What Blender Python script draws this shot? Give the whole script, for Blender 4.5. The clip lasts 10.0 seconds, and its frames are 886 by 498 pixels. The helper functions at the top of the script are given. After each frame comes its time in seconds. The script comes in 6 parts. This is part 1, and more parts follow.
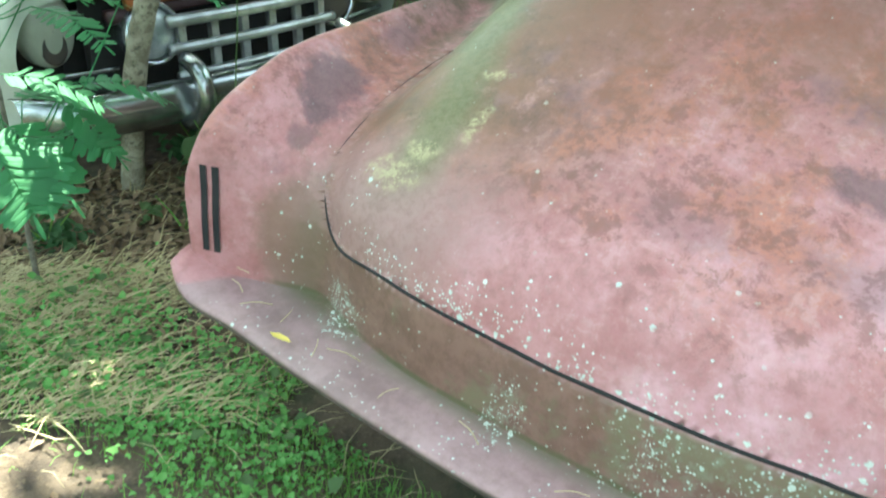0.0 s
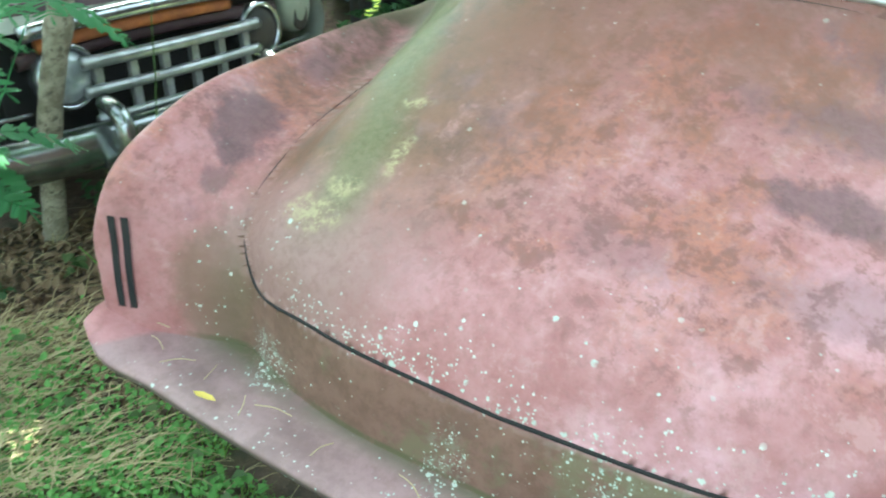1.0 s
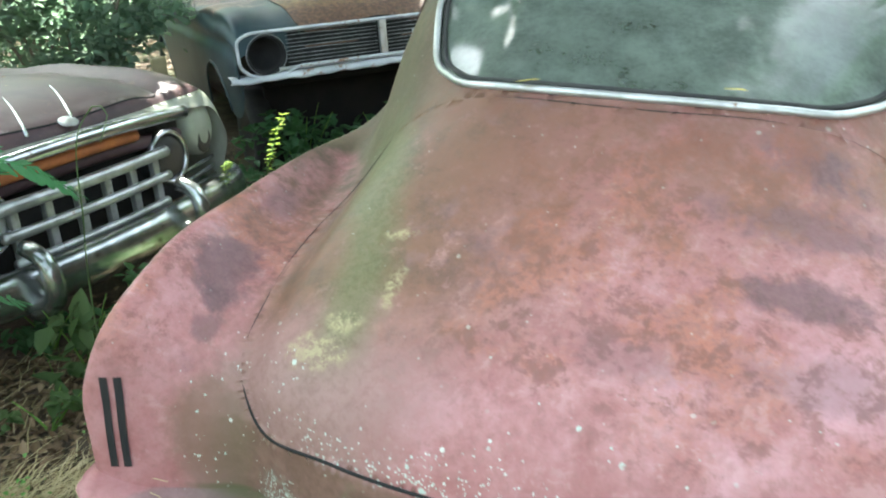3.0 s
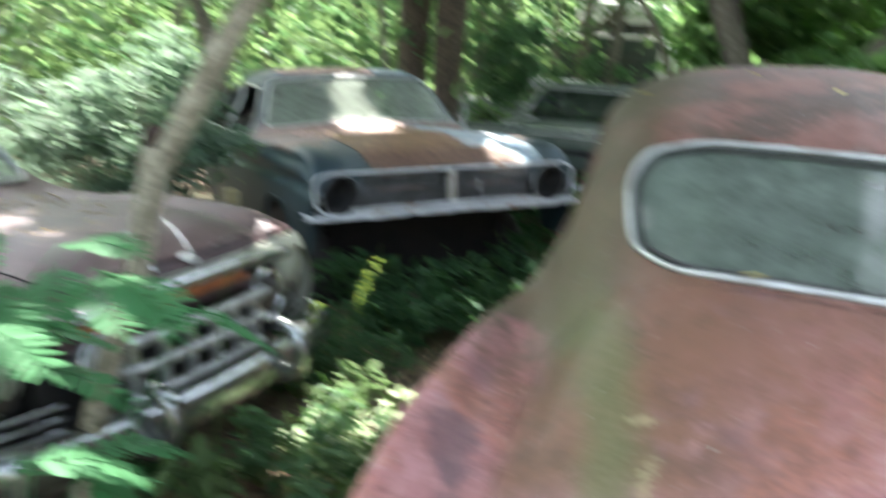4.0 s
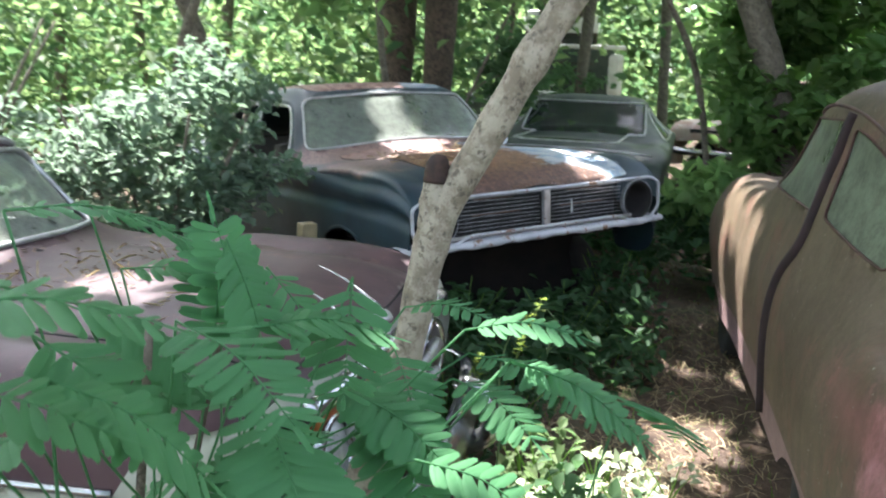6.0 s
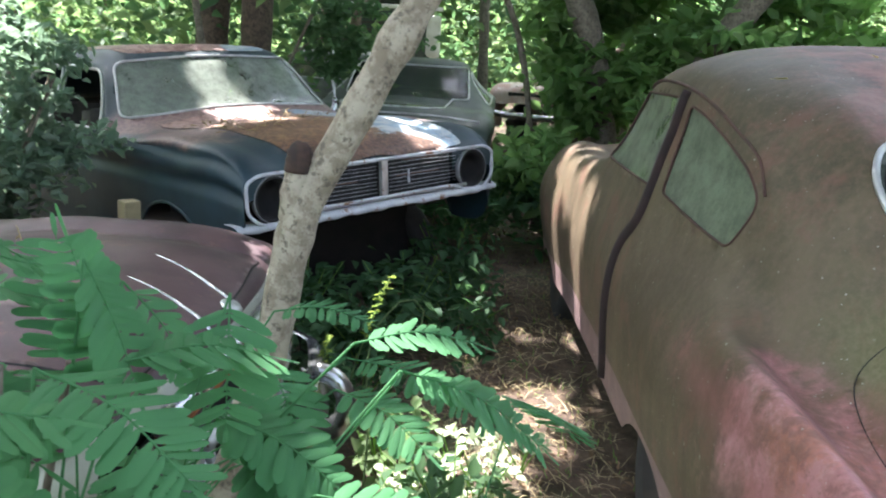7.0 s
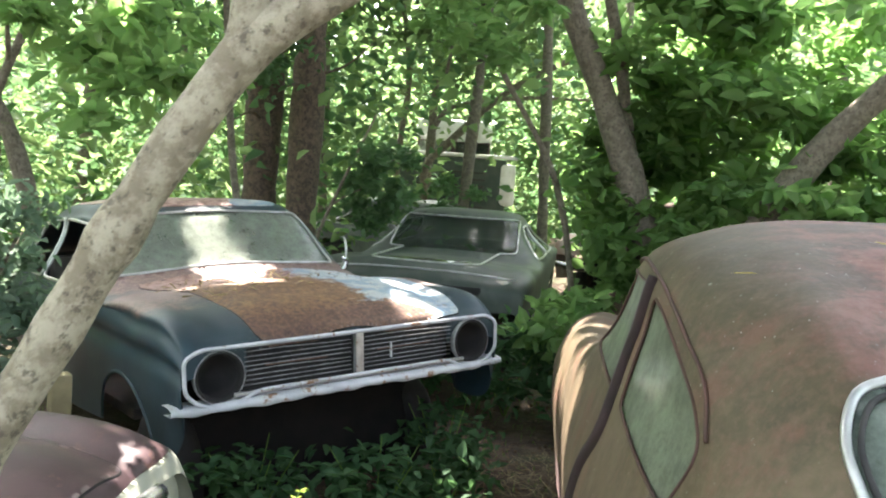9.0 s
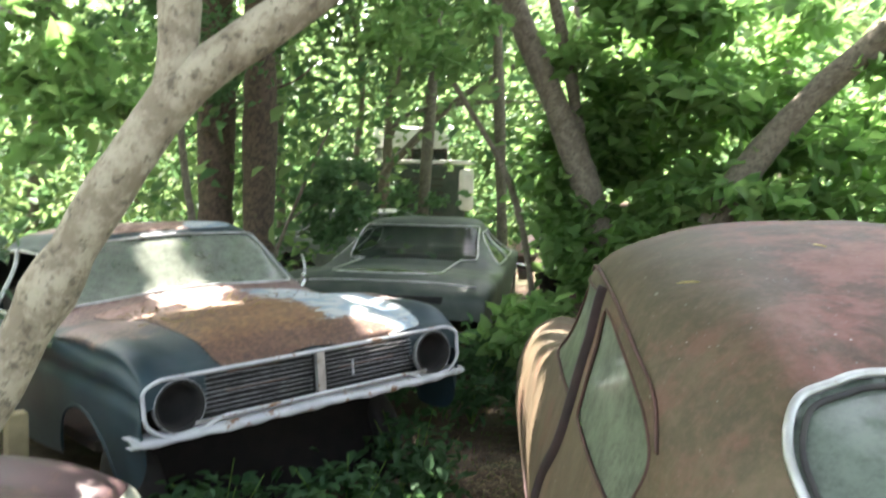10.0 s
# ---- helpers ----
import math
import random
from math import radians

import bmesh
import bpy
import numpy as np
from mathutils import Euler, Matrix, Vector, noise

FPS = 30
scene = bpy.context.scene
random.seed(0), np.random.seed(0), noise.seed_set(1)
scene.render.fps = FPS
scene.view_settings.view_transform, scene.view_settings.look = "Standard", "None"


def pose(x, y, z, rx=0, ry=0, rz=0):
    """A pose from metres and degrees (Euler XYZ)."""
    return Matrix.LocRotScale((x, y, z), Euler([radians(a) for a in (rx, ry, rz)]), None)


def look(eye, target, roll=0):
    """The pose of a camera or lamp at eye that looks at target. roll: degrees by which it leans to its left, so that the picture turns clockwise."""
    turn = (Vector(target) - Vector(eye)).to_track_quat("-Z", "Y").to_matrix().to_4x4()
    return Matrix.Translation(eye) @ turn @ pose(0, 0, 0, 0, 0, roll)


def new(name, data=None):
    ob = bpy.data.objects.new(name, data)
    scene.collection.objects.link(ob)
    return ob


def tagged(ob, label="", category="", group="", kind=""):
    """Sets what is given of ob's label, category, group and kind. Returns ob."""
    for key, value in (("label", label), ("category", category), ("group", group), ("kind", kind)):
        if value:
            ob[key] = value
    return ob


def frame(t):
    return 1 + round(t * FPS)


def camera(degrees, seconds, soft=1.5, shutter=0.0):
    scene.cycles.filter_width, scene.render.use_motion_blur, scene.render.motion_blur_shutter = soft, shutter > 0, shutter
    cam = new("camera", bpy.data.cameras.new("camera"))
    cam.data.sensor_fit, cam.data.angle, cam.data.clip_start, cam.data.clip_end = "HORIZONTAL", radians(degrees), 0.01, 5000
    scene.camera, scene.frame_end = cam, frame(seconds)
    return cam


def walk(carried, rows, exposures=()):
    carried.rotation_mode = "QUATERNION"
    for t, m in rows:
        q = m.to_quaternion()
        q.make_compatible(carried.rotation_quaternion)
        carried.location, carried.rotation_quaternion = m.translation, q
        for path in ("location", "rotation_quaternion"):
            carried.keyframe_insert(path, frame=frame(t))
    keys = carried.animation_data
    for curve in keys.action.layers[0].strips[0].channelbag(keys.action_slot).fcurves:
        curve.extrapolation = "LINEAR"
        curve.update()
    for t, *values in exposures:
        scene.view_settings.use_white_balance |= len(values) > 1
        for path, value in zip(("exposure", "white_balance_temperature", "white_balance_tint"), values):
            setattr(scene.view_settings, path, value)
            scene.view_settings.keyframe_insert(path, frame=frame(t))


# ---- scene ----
cam = camera(54.6, 10.0, 2.0, 0.6)
PATH = [
    (0, (-1.645, -5.042, 1.206), (-1.301, -3.321, 0.246), 4.1),
    (0.5, (-1.62, -4.992, 1.206), (-1.26, -3.25, 0.291), 4.0),
    (1, (-1.572, -4.954, 1.191), (-1.128, -3.23, 0.278), 1.7),
    (1.5, (-1.643, -4.993, 1.218), (-1.143, -3.289, 0.299), -2.6),
    (2, (-1.718, -5.065, 1.259), (-1.066, -3.374, 0.413), -4.9),
    (2.2, (-1.745, -5.084, 1.274), (-1.042, -3.372, 0.515), -3.3),
    (3.3, (-1.868, -4.849, 1.301), (-1.051, -3.168, 0.59), 1.3),
    (3.5, (-1.937, -4.794, 1.302), (-0.971, -3.161, 0.67), 3.2),
    (3.8, (-2.165, -4.657, 1.388), (-1.18, -3.013, 0.816), 3.6),
    (4, (-2.356, -4.67, 1.4), (-1.491, -2.923, 0.952), 3.8),
    (4.5, (-2.632, -4.418, 1.421), (-1.929, -2.572, 1.109), 4.6),
    (5, (-2.864, -4.118, 1.356), (-2.247, -2.25, 0.996), 1.9),
    (5.2, (-3.003, -4.051, 1.295), (-2.223, -2.237, 0.978), 2.6),
    (6.3, (-3.1, -3.554, 1.341), (-1.927, -1.997, 0.894), 3.3),
    (6.5, (-3.119, -3.52, 1.353), (-1.832, -2.055, 0.91), 4.2),
    (7, (-3.1, -3.502, 1.368), (-1.711, -2.144, 0.892), 3.6),
    (7.5, (-3.017, -3.528, 1.366), (-1.625, -2.185, 0.858), 5.2),
    (8, (-2.71, -3.587, 1.391), (-1.43, -2.124, 0.919), 0.9),
    (8.5, (-2.428, -3.518, 1.42), (-1.027, -2.126, 1.108), 2.3),
    (9, (-2.256, -3.452, 1.486), (-1.024, -1.886, 1.316), 3.9),
    (9.5, (-2.221, -3.464, 1.509), (-0.978, -1.915, 1.276), 2.9),
    (10, (-2.23, -3.48, 1.534), (-0.933, -1.965, 1.377), 1.1),
]

EXPOSURES = [(0, 3.70, 5950, -10), (2.2, 3.75, 5950, -8), (3.4, 3.44, 6300, 6), (4.2, 3.24, 6100, 10), (5, 3.12, 5950, 14), (6.3, 3.15, 6000, 18), (7.5, 3.25, 5950, 16), (8.5, 3.60, 6450, 14), (10, 3.60, 6600, 14)]
walk(cam, [(t, look(eye, target, roll)) for t, eye, target, roll in PATH], EXPOSURES)

# ---- world and sun ----
from mathutils.bvhtree import BVHTree

SUN_ELEV, SUN_AZ = radians(60), radians(2)      # azimuth from +y towards +x
SUN_DIR = np.array([math.cos(SUN_ELEV) * math.sin(SUN_AZ), math.cos(SUN_ELEV) * math.cos(SUN_AZ), math.sin(SUN_ELEV)])
world = bpy.data.worlds.new("sky")
scene.world = world
world.use_nodes = True
wn = world.node_tree.nodes
sky = wn.new("ShaderNodeTexSky")
sky.sky_type, sky.sun_disc, sky.sun_elevation, sky.sun_rotation = "NISHITA", False, SUN_ELEV, SUN_AZ
sky.dust_density, sky.air_density = 3.0, 1.0
# a humid, hazy sky: much of its blue washed out
grey, haze = wn.new("ShaderNodeRGBToBW"), wn.new("ShaderNodeMix")
haze.data_type = "RGBA"
haze.inputs[0].default_value = 0.62
world.node_tree.links.new(sky.outputs[0], grey.inputs[0])
world.node_tree.links.new(sky.outputs[0], haze.inputs[6])
world.node_tree.links.new(grey.outputs[0], haze.inputs[7])
world.node_tree.links.new(haze.outputs[2], wn["Background"].inputs[0])
wn["Background"].inputs[1].default_value = 0.15
sun = new("sun", bpy.data.lights.new("sun", "SUN"))
sun.data.energy, sun.data.angle, sun.data.color = 4.0, radians(0.6), (1.0, 0.95, 0.86)
sun.matrix_world = look(Vector(SUN_DIR) * 40, (0, 0, 0))


# ---- materials ----
class Mat:
    """A node material with a Principled surface and small helpers."""

    def __init__(self, name):
        self.m = bpy.data.materials.new(name)
        self.m.use_nodes = True
        self.t = self.m.node_tree
        self.p = self.t.nodes["Principled BSDF"]
        self.out = self.t.nodes["Material Output"]
        self.co = self.t.nodes.new("ShaderNodeTexCoord").outputs["Object"]

    def link(self, a, b):
        self.t.links.new(a, b)

    def node(self, kind, **values):
        n = self.t.nodes.new(kind)
        for key, v in values.items():
            n.inputs[key].default_value = v
        return n

    def noise(self, scale, detail=4.0, rough=0.55, distort=0.0, co=None):
        n = self.node("ShaderNodeTexNoise", Scale=scale, Detail=detail, Roughness=rough, Distortion=distort)
        self.link(co or self.co, n.inputs["Vector"])
        return n.outputs["Fac"]

    def ramp(self, fac, lo, hi):
        n = self.node("ShaderNodeMapRange")
        n.interpolation_type = "SMOOTHSTEP"
        self.link(fac, n.inputs[0])
        n.inputs[1].default_value, n.inputs[2].default_value = lo, hi
        return n.outputs[0]

    def math(self, op, a, b=0.0):
        n = self.t.nodes.new("ShaderNodeMath")
        n.operation = op
        for i, v in enumerate((a, b)):
            if isinstance(v, (int, float)):
                n.inputs[i].default_value = v
            else:
                self.link(v, n.inputs[i])
        return n.outputs[0]

    def mix(self, fac, a, b):
        n = self.t.nodes.new("ShaderNodeMix")
        n.data_type = "RGBA"
        for i, v in ((0, fac), (6, a), (7, b)):
            if isinstance(v, (int, float)):
                n.inputs[i].default_value = v
            elif isinstance(v, tuple):
                n.inputs[i].default_value = (*v, 1)
            else:
                self.link(v, n.inputs[i])
        return n.outputs[2]

    def axis(self, k):
        n = self.t.nodes.new("ShaderNodeSeparateXYZ")
        self.link(self.co, n.inputs[0])
        return n.outputs[k]

    def bump(self, height, strength, distance=0.01):
        n = self.node("ShaderNodeBump", Strength=strength, Distance=distance)
        self.link(height, n.inputs["Height"])
        self.link(n.outputs[0], self.p.inputs["Normal"])

    def spot(self, at, size, rag=0.0, noise=None):
        """1 within an ellipsoid about a place, fading to 0, its rim torn by a noise."""
        gap = self.t.nodes.new("ShaderNodeVectorMath")
        gap.operation = "SUBTRACT"
        self.link(self.co, gap.inputs[0])
        gap.inputs[1].default_value = at
        scaled = self.t.nodes.new("ShaderNodeVectorMath")
        scaled.operation = "DIVIDE"
        self.link(gap.outputs[0], scaled.inputs[0])
        scaled.inputs[1].default_value = size
        far = self.t.nodes.new("ShaderNodeVectorMath")
        far.operation = "LENGTH"
        self.link(scaled.outputs[0], far.inputs[0])
        d = far.outputs["Value"]
        if noise:
            d = self.math("ADD", d, self.math("MULTIPLY", self.math("SUBTRACT", noise, 0.5), rag))
        return self.ramp(d, 1.0, 0.35)

    def specks(self, scale, amount, small, large):
        """Ragged round specks; amount (0 to 1) is the share of cells that hold one. Gives mask and a random."""
        v = self.node("ShaderNodeTexVoronoi", Scale=scale, Randomness=1.0)
        self.link(self.co, v.inputs["Vector"])
        pick = self.node("ShaderNodeSeparateColor")
        self.link(v.outputs["Color"], pick.inputs[0])
        size = self.math("ADD", self.math("MULTIPLY", pick.outputs[1], large - small), small)
        torn = self.math("MULTIPLY", self.math("SUBTRACT", self.noise(scale * 2.2, 4, 0.75), 0.5), 0.55)
        inside = self.ramp(self.math("SUBTRACT", size, self.math("ADD", v.outputs["Distance"], torn)), -0.03, 0.05)
        held = self.ramp(self.math("SUBTRACT", amount, pick.outputs[0]), -0.01, 0.01)
        return self.math("MULTIPLY", inside, held), pick.outputs[2]

    def base(self, colour):
        self.put("Base Color", colour)

    def put(self, key, v):
        if isinstance(v, tuple):
            self.p.inputs[key].default_value = (*v, 1)
        elif isinstance(v, (int, float)):
            self.p.inputs[key].default_value = v
        else:
            self.link(v, self.p.inputs[key])


def simple(name, a, b, scale, rough=0.7, metal=0.0, grain=60.0, bump=0.2, wear=None):
    """Two colours mixed by noise, a fine grain and relief; wear: (colour, scale, threshold)."""
    k = Mat(name)
    c = k.mix(k.ramp(k.noise(scale, 5), 0.35, 0.65), a, b)
    fine = k.noise(grain, 3)
    c = k.mix(k.math("MULTIPLY", fine, 0.25), c, tuple(0.5 * v for v in a))
    if wear:
        c = k.mix(k.ramp(k.noise(wear[1], 6, 0.65), wear[2], wear[2] + 0.08), c, wear[0])
    k.base(c)
    k.put("Roughness", rough)
    k.put("Metallic", metal)
    k.bump(fine, bump, 0.004)
    return k.m


def leaf_material(name, a, b, glow=0.45, tint=(0.25, 0.42, 0.05)):
    """Leaf: diffuse and translucent, each leaf of a slightly different green."""
    k = Mat(name)
    g = k.t.nodes.new("ShaderNodeNewGeometry")
    c = k.mix(g.outputs["Random Per Island"], a, b)
    k.base(c)
    k.put("Roughness", 0.6)
    k.put("Specular IOR Level", 0.18)
    tr = k.t.nodes.new("ShaderNodeBsdfTranslucent")
    k.link(k.mix(0.5, c, tint), tr.inputs[0])
    m = k.t.nodes.new("ShaderNodeMixShader")
    m.inputs[0].default_value = glow
    k.link(k.p.outputs[0], m.inputs[1])
    k.link(tr.outputs[0], m.inputs[2])
    k.link(m.outputs[0], k.out.inputs[0])
    return k.m


def red_paint():
    """Sun-faded red primer with rust-brown, purple-grey and algae-olive areas and lichen specks."""
    k = Mat("faded_red_paint")
    x, y, z = k.axis(0), k.axis(1), k.axis(2)
    mid, fine = k.noise(9.0, 9, 0.72, 0.1), k.noise(60.0, 6, 0.75)
    smear, soft = k.noise(3.4, 10, 0.72, 0.15), k.noise(2.1, 5, 0.6)
    shift = k.math("MULTIPLY", k.math("SUBTRACT", smear, 0.5), 1.7)

    def near(v, amount):
        return k.math("ADD", v, k.math("MULTIPLY", shift, amount))

    def both(*masks):
        m = masks[0]
        for q in masks[1:]:
            m = k.math("MULTIPLY", m, q)
        return m

    c = k.mix(k.ramp(mid, 0.28, 0.72), (0.27, 0.108, 0.100), (0.385, 0.190, 0.188))
    # lower lid pink with pale sky sheen put into it, orange-red primer higher up
    c = k.mix(both(k.ramp(soft, 0.40, 0.56), k.ramp(near(z, 0.2), 0.98, 0.78), k.ramp(near(x, 0.2), -0.35, 0.1), 0.75), c, k.mix(k.ramp(mid, 0.35, 0.65), (0.385, 0.185, 0.190), (0.50, 0.29, 0.31)))
    c = k.mix(both(k.ramp(smear, 0.47, 0.58), k.ramp(near(z, 0.25), 0.72, 0.92), 0.8), c, k.mix(k.ramp(fine, 0.35, 0.65), (0.325, 0.122, 0.075), (0.255, 0.115, 0.088)))
    blotch = k.noise(15.0, 8, 0.78, 0.2)
    c = k.mix(both(k.ramp(blotch, 0.50, 0.60), k.ramp(near(z, 0.3), 0.64, 0.84), 0.65), c, (0.155, 0.068, 0.052))
    c = k.mix(both(k.ramp(blotch, 0.46, 0.38), 0.35), c, (0.44, 0.27, 0.255))
    # rust brown on the lid's left third, dull dust along its lower left edge
    lid = k.ramp(x, -0.72, -0.64)
    c = k.mix(both(k.ramp(near(x, 0.38), 0.06, -0.40), k.ramp(near(y, 0.10), 0.08, 0.30), lid, k.ramp(blotch, 0.22, 0.48), 0.95), c, k.mix(k.ramp(mid, 0.34, 0.60), (0.085, 0.054, 0.031), (0.165, 0.086, 0.050)))
    c = k.mix(both(k.ramp(near(x, 0.2), -0.12, -0.45), k.ramp(y, 0.28, 0.10), lid, 0.85), c, k.mix(k.ramp(fine, 0.35, 0.65), (0.185, 0.112, 0.090), (0.26, 0.165, 0.145)))
    c = k.mix(both(k.ramp(near(z, 0.25), 0.94, 1.08), k.ramp(mid, 0.28, 0.58), 0.75), c, (0.165, 0.078, 0.050))
    # purple-grey bruises where the undercoat shows
    c = k.mix(both(k.ramp(k.noise(2.3, 8, 0.66, 0.2), 0.55, 0.64), 0.4), c, k.mix(k.ramp(mid, 0.4, 0.6), (0.125, 0.075, 0.085), (0.22, 0.13, 0.14)))
    for at, size, much in (((-.79, .35, .84), (.09, .13, .09), .8), ((-.74, .16, .78), (.03, .035, .04), .6), ((-.77, .23, .80), (.025, .03, .03), .6), ((.38, .62, 1.11), (.15, .07, .08), .8), ((.37, .50, 1.03), (.22, .07, .06), .6),
                           ((.36, .36, .94), (.16, .045, .05), .75), ((.40, .22, .86), (.24, .055, .06), .4), ((.12, .20, .85), (.14, .05, .06), .3), ((-.80, .60, .90), (.07, .10, .07), .5), ((.60, .45, .98), (.10, .16, .14), .45)):
        c = k.mix(k.math("MULTIPLY", k.spot(at, size, 4.5, smear), much), c, k.mix(k.ramp(fine, 0.35, 0.65), (0.095, 0.052, 0.056), (0.135, 0.078, 0.080)))
    # browner and duller over the roof, algae down the flanks
    roof = k.ramp(near(z, 0.35), 1.08, 1.28)
    c = k.mix(k.math("MULTIPLY", roof, 0.93), c, k.mix(k.ramp(smear, 0.44, 0.56), k.mix(k.ramp(blotch, 0.35, 0.65), (0.040, 0.024, 0.014), (0.070, 0.037, 0.022)), k.mix(k.ramp(blotch, 0.35, 0.6), (0.12, 0.042, 0.028), (0.175, 0.072, 0.052))))
    edge = k.math("ADD", x, k.math("MULTIPLY", k.math("SUBTRACT", smear, 0.5), 0.28))
    flank = both(k.ramp(edge, -0.34, -0.64), k.ramp(near(y, 1.0), 0.50, 0.95))
    olive = k.mix(k.ramp(k.math("ADD", k.math("MULTIPLY", soft, 0.5), k.math("MULTIPLY", blotch, 0.5)), 0.38, 0.62), (0.056, 0.047, 0.025), (0.100, 0.082, 0.046))
    run = k.t.nodes.new("ShaderNodeVectorMath")
    run.operation = "MULTIPLY"
    k.link(k.co, run.inputs[0])
    run.inputs[1].default_value = (1.6, 4.5, 1.4)
    drip = k.noise(1.6, 7, 0.66, 0.3, run.outputs[0])
    olive = k.mix(both(k.ramp(drip, 0.48, 0.68), 0.4), olive, (0.135, 0.105, 0.060))
    olive = k.mix(both(k.ramp(drip, 0.48, 0.34), 0.45), olive, (0.044, 0.044, 0.020))
    olive = k.mix(both(k.ramp(smear, 0.52, 0.64), 0.6), olive, (0.14, 0.070, 0.048))
    # faded red shows through on the rear fender's crown
    worn = k.spot((-.87, .90, .80), (.16, .50, .13), 2.6, smear)
    olive = k.mix(k.math("MULTIPLY", worn, 0.7), olive, (0.235, 0.098, 0.088))
    c = k.mix(k.math("MULTIPLY", flank, 0.95), c, olive)
    # a green streak down the lid's left edge, with yellow lichen on it
    bend = k.math("MULTIPLY", k.math("MAXIMUM", k.math("SUBTRACT", y, 0.32), 0.0), 0.36)
    slant = k.math("ADD", k.math("ADD", near(x, 0.07), 0.445), bend)
    streak = both(k.ramp(k.math("ABSOLUTE", slant), 0.105, 0.015), k.ramp(near(y, 0.05), 0.07, 0.20), k.ramp(y, 1.05, 0.7))
    c = k.mix(k.math("MULTIPLY", streak, 0.72), c, k.mix(k.ramp(fine, 0.35, 0.65), (0.090, 0.100, 0.038), (0.140, 0.150, 0.065)))
    patchy = k.ramp(k.noise(34.0, 7, 0.8), 0.44, 0.58)
    for at, size in (((-.475, .14, .77), (.075, .045, .05)), ((-.37, .265, .87), (.03, .075, .06)), ((-.40, .38, .945), (.055, .022, .03)), ((-.44, .20, .82), (.05, .03, .03))):
        c = k.mix(both(k.spot(at, size, 3.0, mid), patchy, 0.75), c, (0.37, 0.32, 0.17))
    # the tail panel below the lid: rust brown and moss
    low = both(k.ramp(near(z, 0.02), 0.612, 0.592), k.ramp(near(x, 0.15), -0.80, -0.62), k.ramp(z, 0.425, 0.44))
    moss = k.mix(k.ramp(k.math("ADD", k.noise(4.5, 7, 0.7), k.math("MULTIPLY", x, 0.06)), 0.50, 0.62), k.mix(k.ramp(blotch, 0.38, 0.62), (0.108, 0.062, 0.041), (0.165, 0.095, 0.068)), (0.115, 0.103, 0.052))
    c = k.mix(k.math("MULTIPLY", low, 0.9), c, moss)
    c = k.mix(both(k.spot((-.69, .09, .54), (.10, .25, .22), 3.0, smear), 0.6), c, (0.125, 0.092, 0.055))
    # dust on the apron, moss in the crease behind it, a darker lip
    shelf = k.ramp(z, 0.436, 0.430)
    c = k.mix(k.math("MULTIPLY", shelf, 0.85), c, k.mix(k.ramp(mid, 0.35, 0.65), (0.175, 0.115, 0.112), (0.275, 0.185, 0.18)))
    crease = both(k.ramp(k.math("ABSOLUTE", k.math("SUBTRACT", z, 0.437)), 0.013, 0.003), k.ramp(x, -0.80, -0.66), k.ramp(mid, 0.30, 0.52))
    c = k.mix(k.math("MULTIPLY", crease, 0.85), c, (0.075, 0.080, 0.038))
    lip = both(k.ramp(z, 0.411, 0.402), k.ramp(z, 0.34, 0.37), k.ramp(y, 0.12, 0.06))
    c = k.mix(both(lip, k.ramp(mid, 0.25, 0.5), 0.85), c, (0.075, 0.060, 0.046))
    # mint lichen: a band above the lid's lower edge, clusters on the panel below it
    band = both(k.ramp(near(z, 0.02), 0.70, 0.618), k.ramp(z, 0.598, 0.606), k.ramp(x, -0.60, -0.42))
    right = both(k.ramp(near(x, 0.4), -0.02, 0.30), k.ramp(z, 0.605, 0.59), k.ramp(z, 0.425, 0.44))
    groups = k.math("MAXIMUM", k.spot((-.53, .06, .48), (.085, .12, .085), 2.0, mid), k.spot((-.08, .0, .48), (.06, .10, .10), 2.0, mid))
    thin = both(k.ramp(x, -0.80, -0.66), k.ramp(z, 0.86, 0.66), k.ramp(y, 0.4, 0.2), k.ramp(k.noise(5.0, 4), 0.42, 0.60))
    amount = k.math("ADD", k.math("MAXIMUM", k.math("MULTIPLY", band, 0.50), k.math("MULTIPLY", right, 0.55)), k.math("ADD", k.math("MULTIPLY", groups, 0.9), k.math("MULTIPLY", thin, 0.10)))
    amount = k.math("MULTIPLY", amount, k.ramp(k.noise(7.0, 5, 0.7), 0.36, 0.56))
    for scale, much, small, large in ((62.0, 0.75, .14, .40), (150.0, 1.0, .20, .46)):
        m, pick = k.specks(scale, k.math("MULTIPLY", amount, much), small, large)
        c = k.mix(k.math("MULTIPLY", m, 0.85), c, k.mix(pick, (0.33, 0.43, 0.36), (0.54, 0.58, 0.50)))
    film = both(k.math("MAXIMUM", groups, k.math("MULTIPLY", right, 0.6)), k.ramp(k.noise(38.0, 5, 0.75), 0.48, 0.62), 0.35)
    c = k.mix(film, c, (0.26, 0.32, 0.24))
    # pale crumbs of dust
    m, _ = k.specks(120.0, k.math("MULTIPLY", k.ramp(k.noise(3.0, 4), 0.48, 0.66), 0.05), .10, .34)
    c = k.mix(k.math("MULTIPLY", m, 0.6), c, (0.48, 0.46, 0.42))
    c = k.mix(both(k.ramp(fine, 0.45, 0.70), 0.30), c, (0.16, 0.095, 0.075))
    k.base(c)
    k.put("Roughness", k.math("ADD", k.math("MULTIPLY", mid, 0.25), k.math("ADD", k.math("MULTIPLY", k.math("MAXIMUM", flank, roof), 0.12), 0.36)))
    k.put("Specular IOR Level", 0.26)
    k.bump(k.math("ADD", fine, k.math("MULTIPLY", mid, 1.2)), 0.10, 0.005)
    return k.m


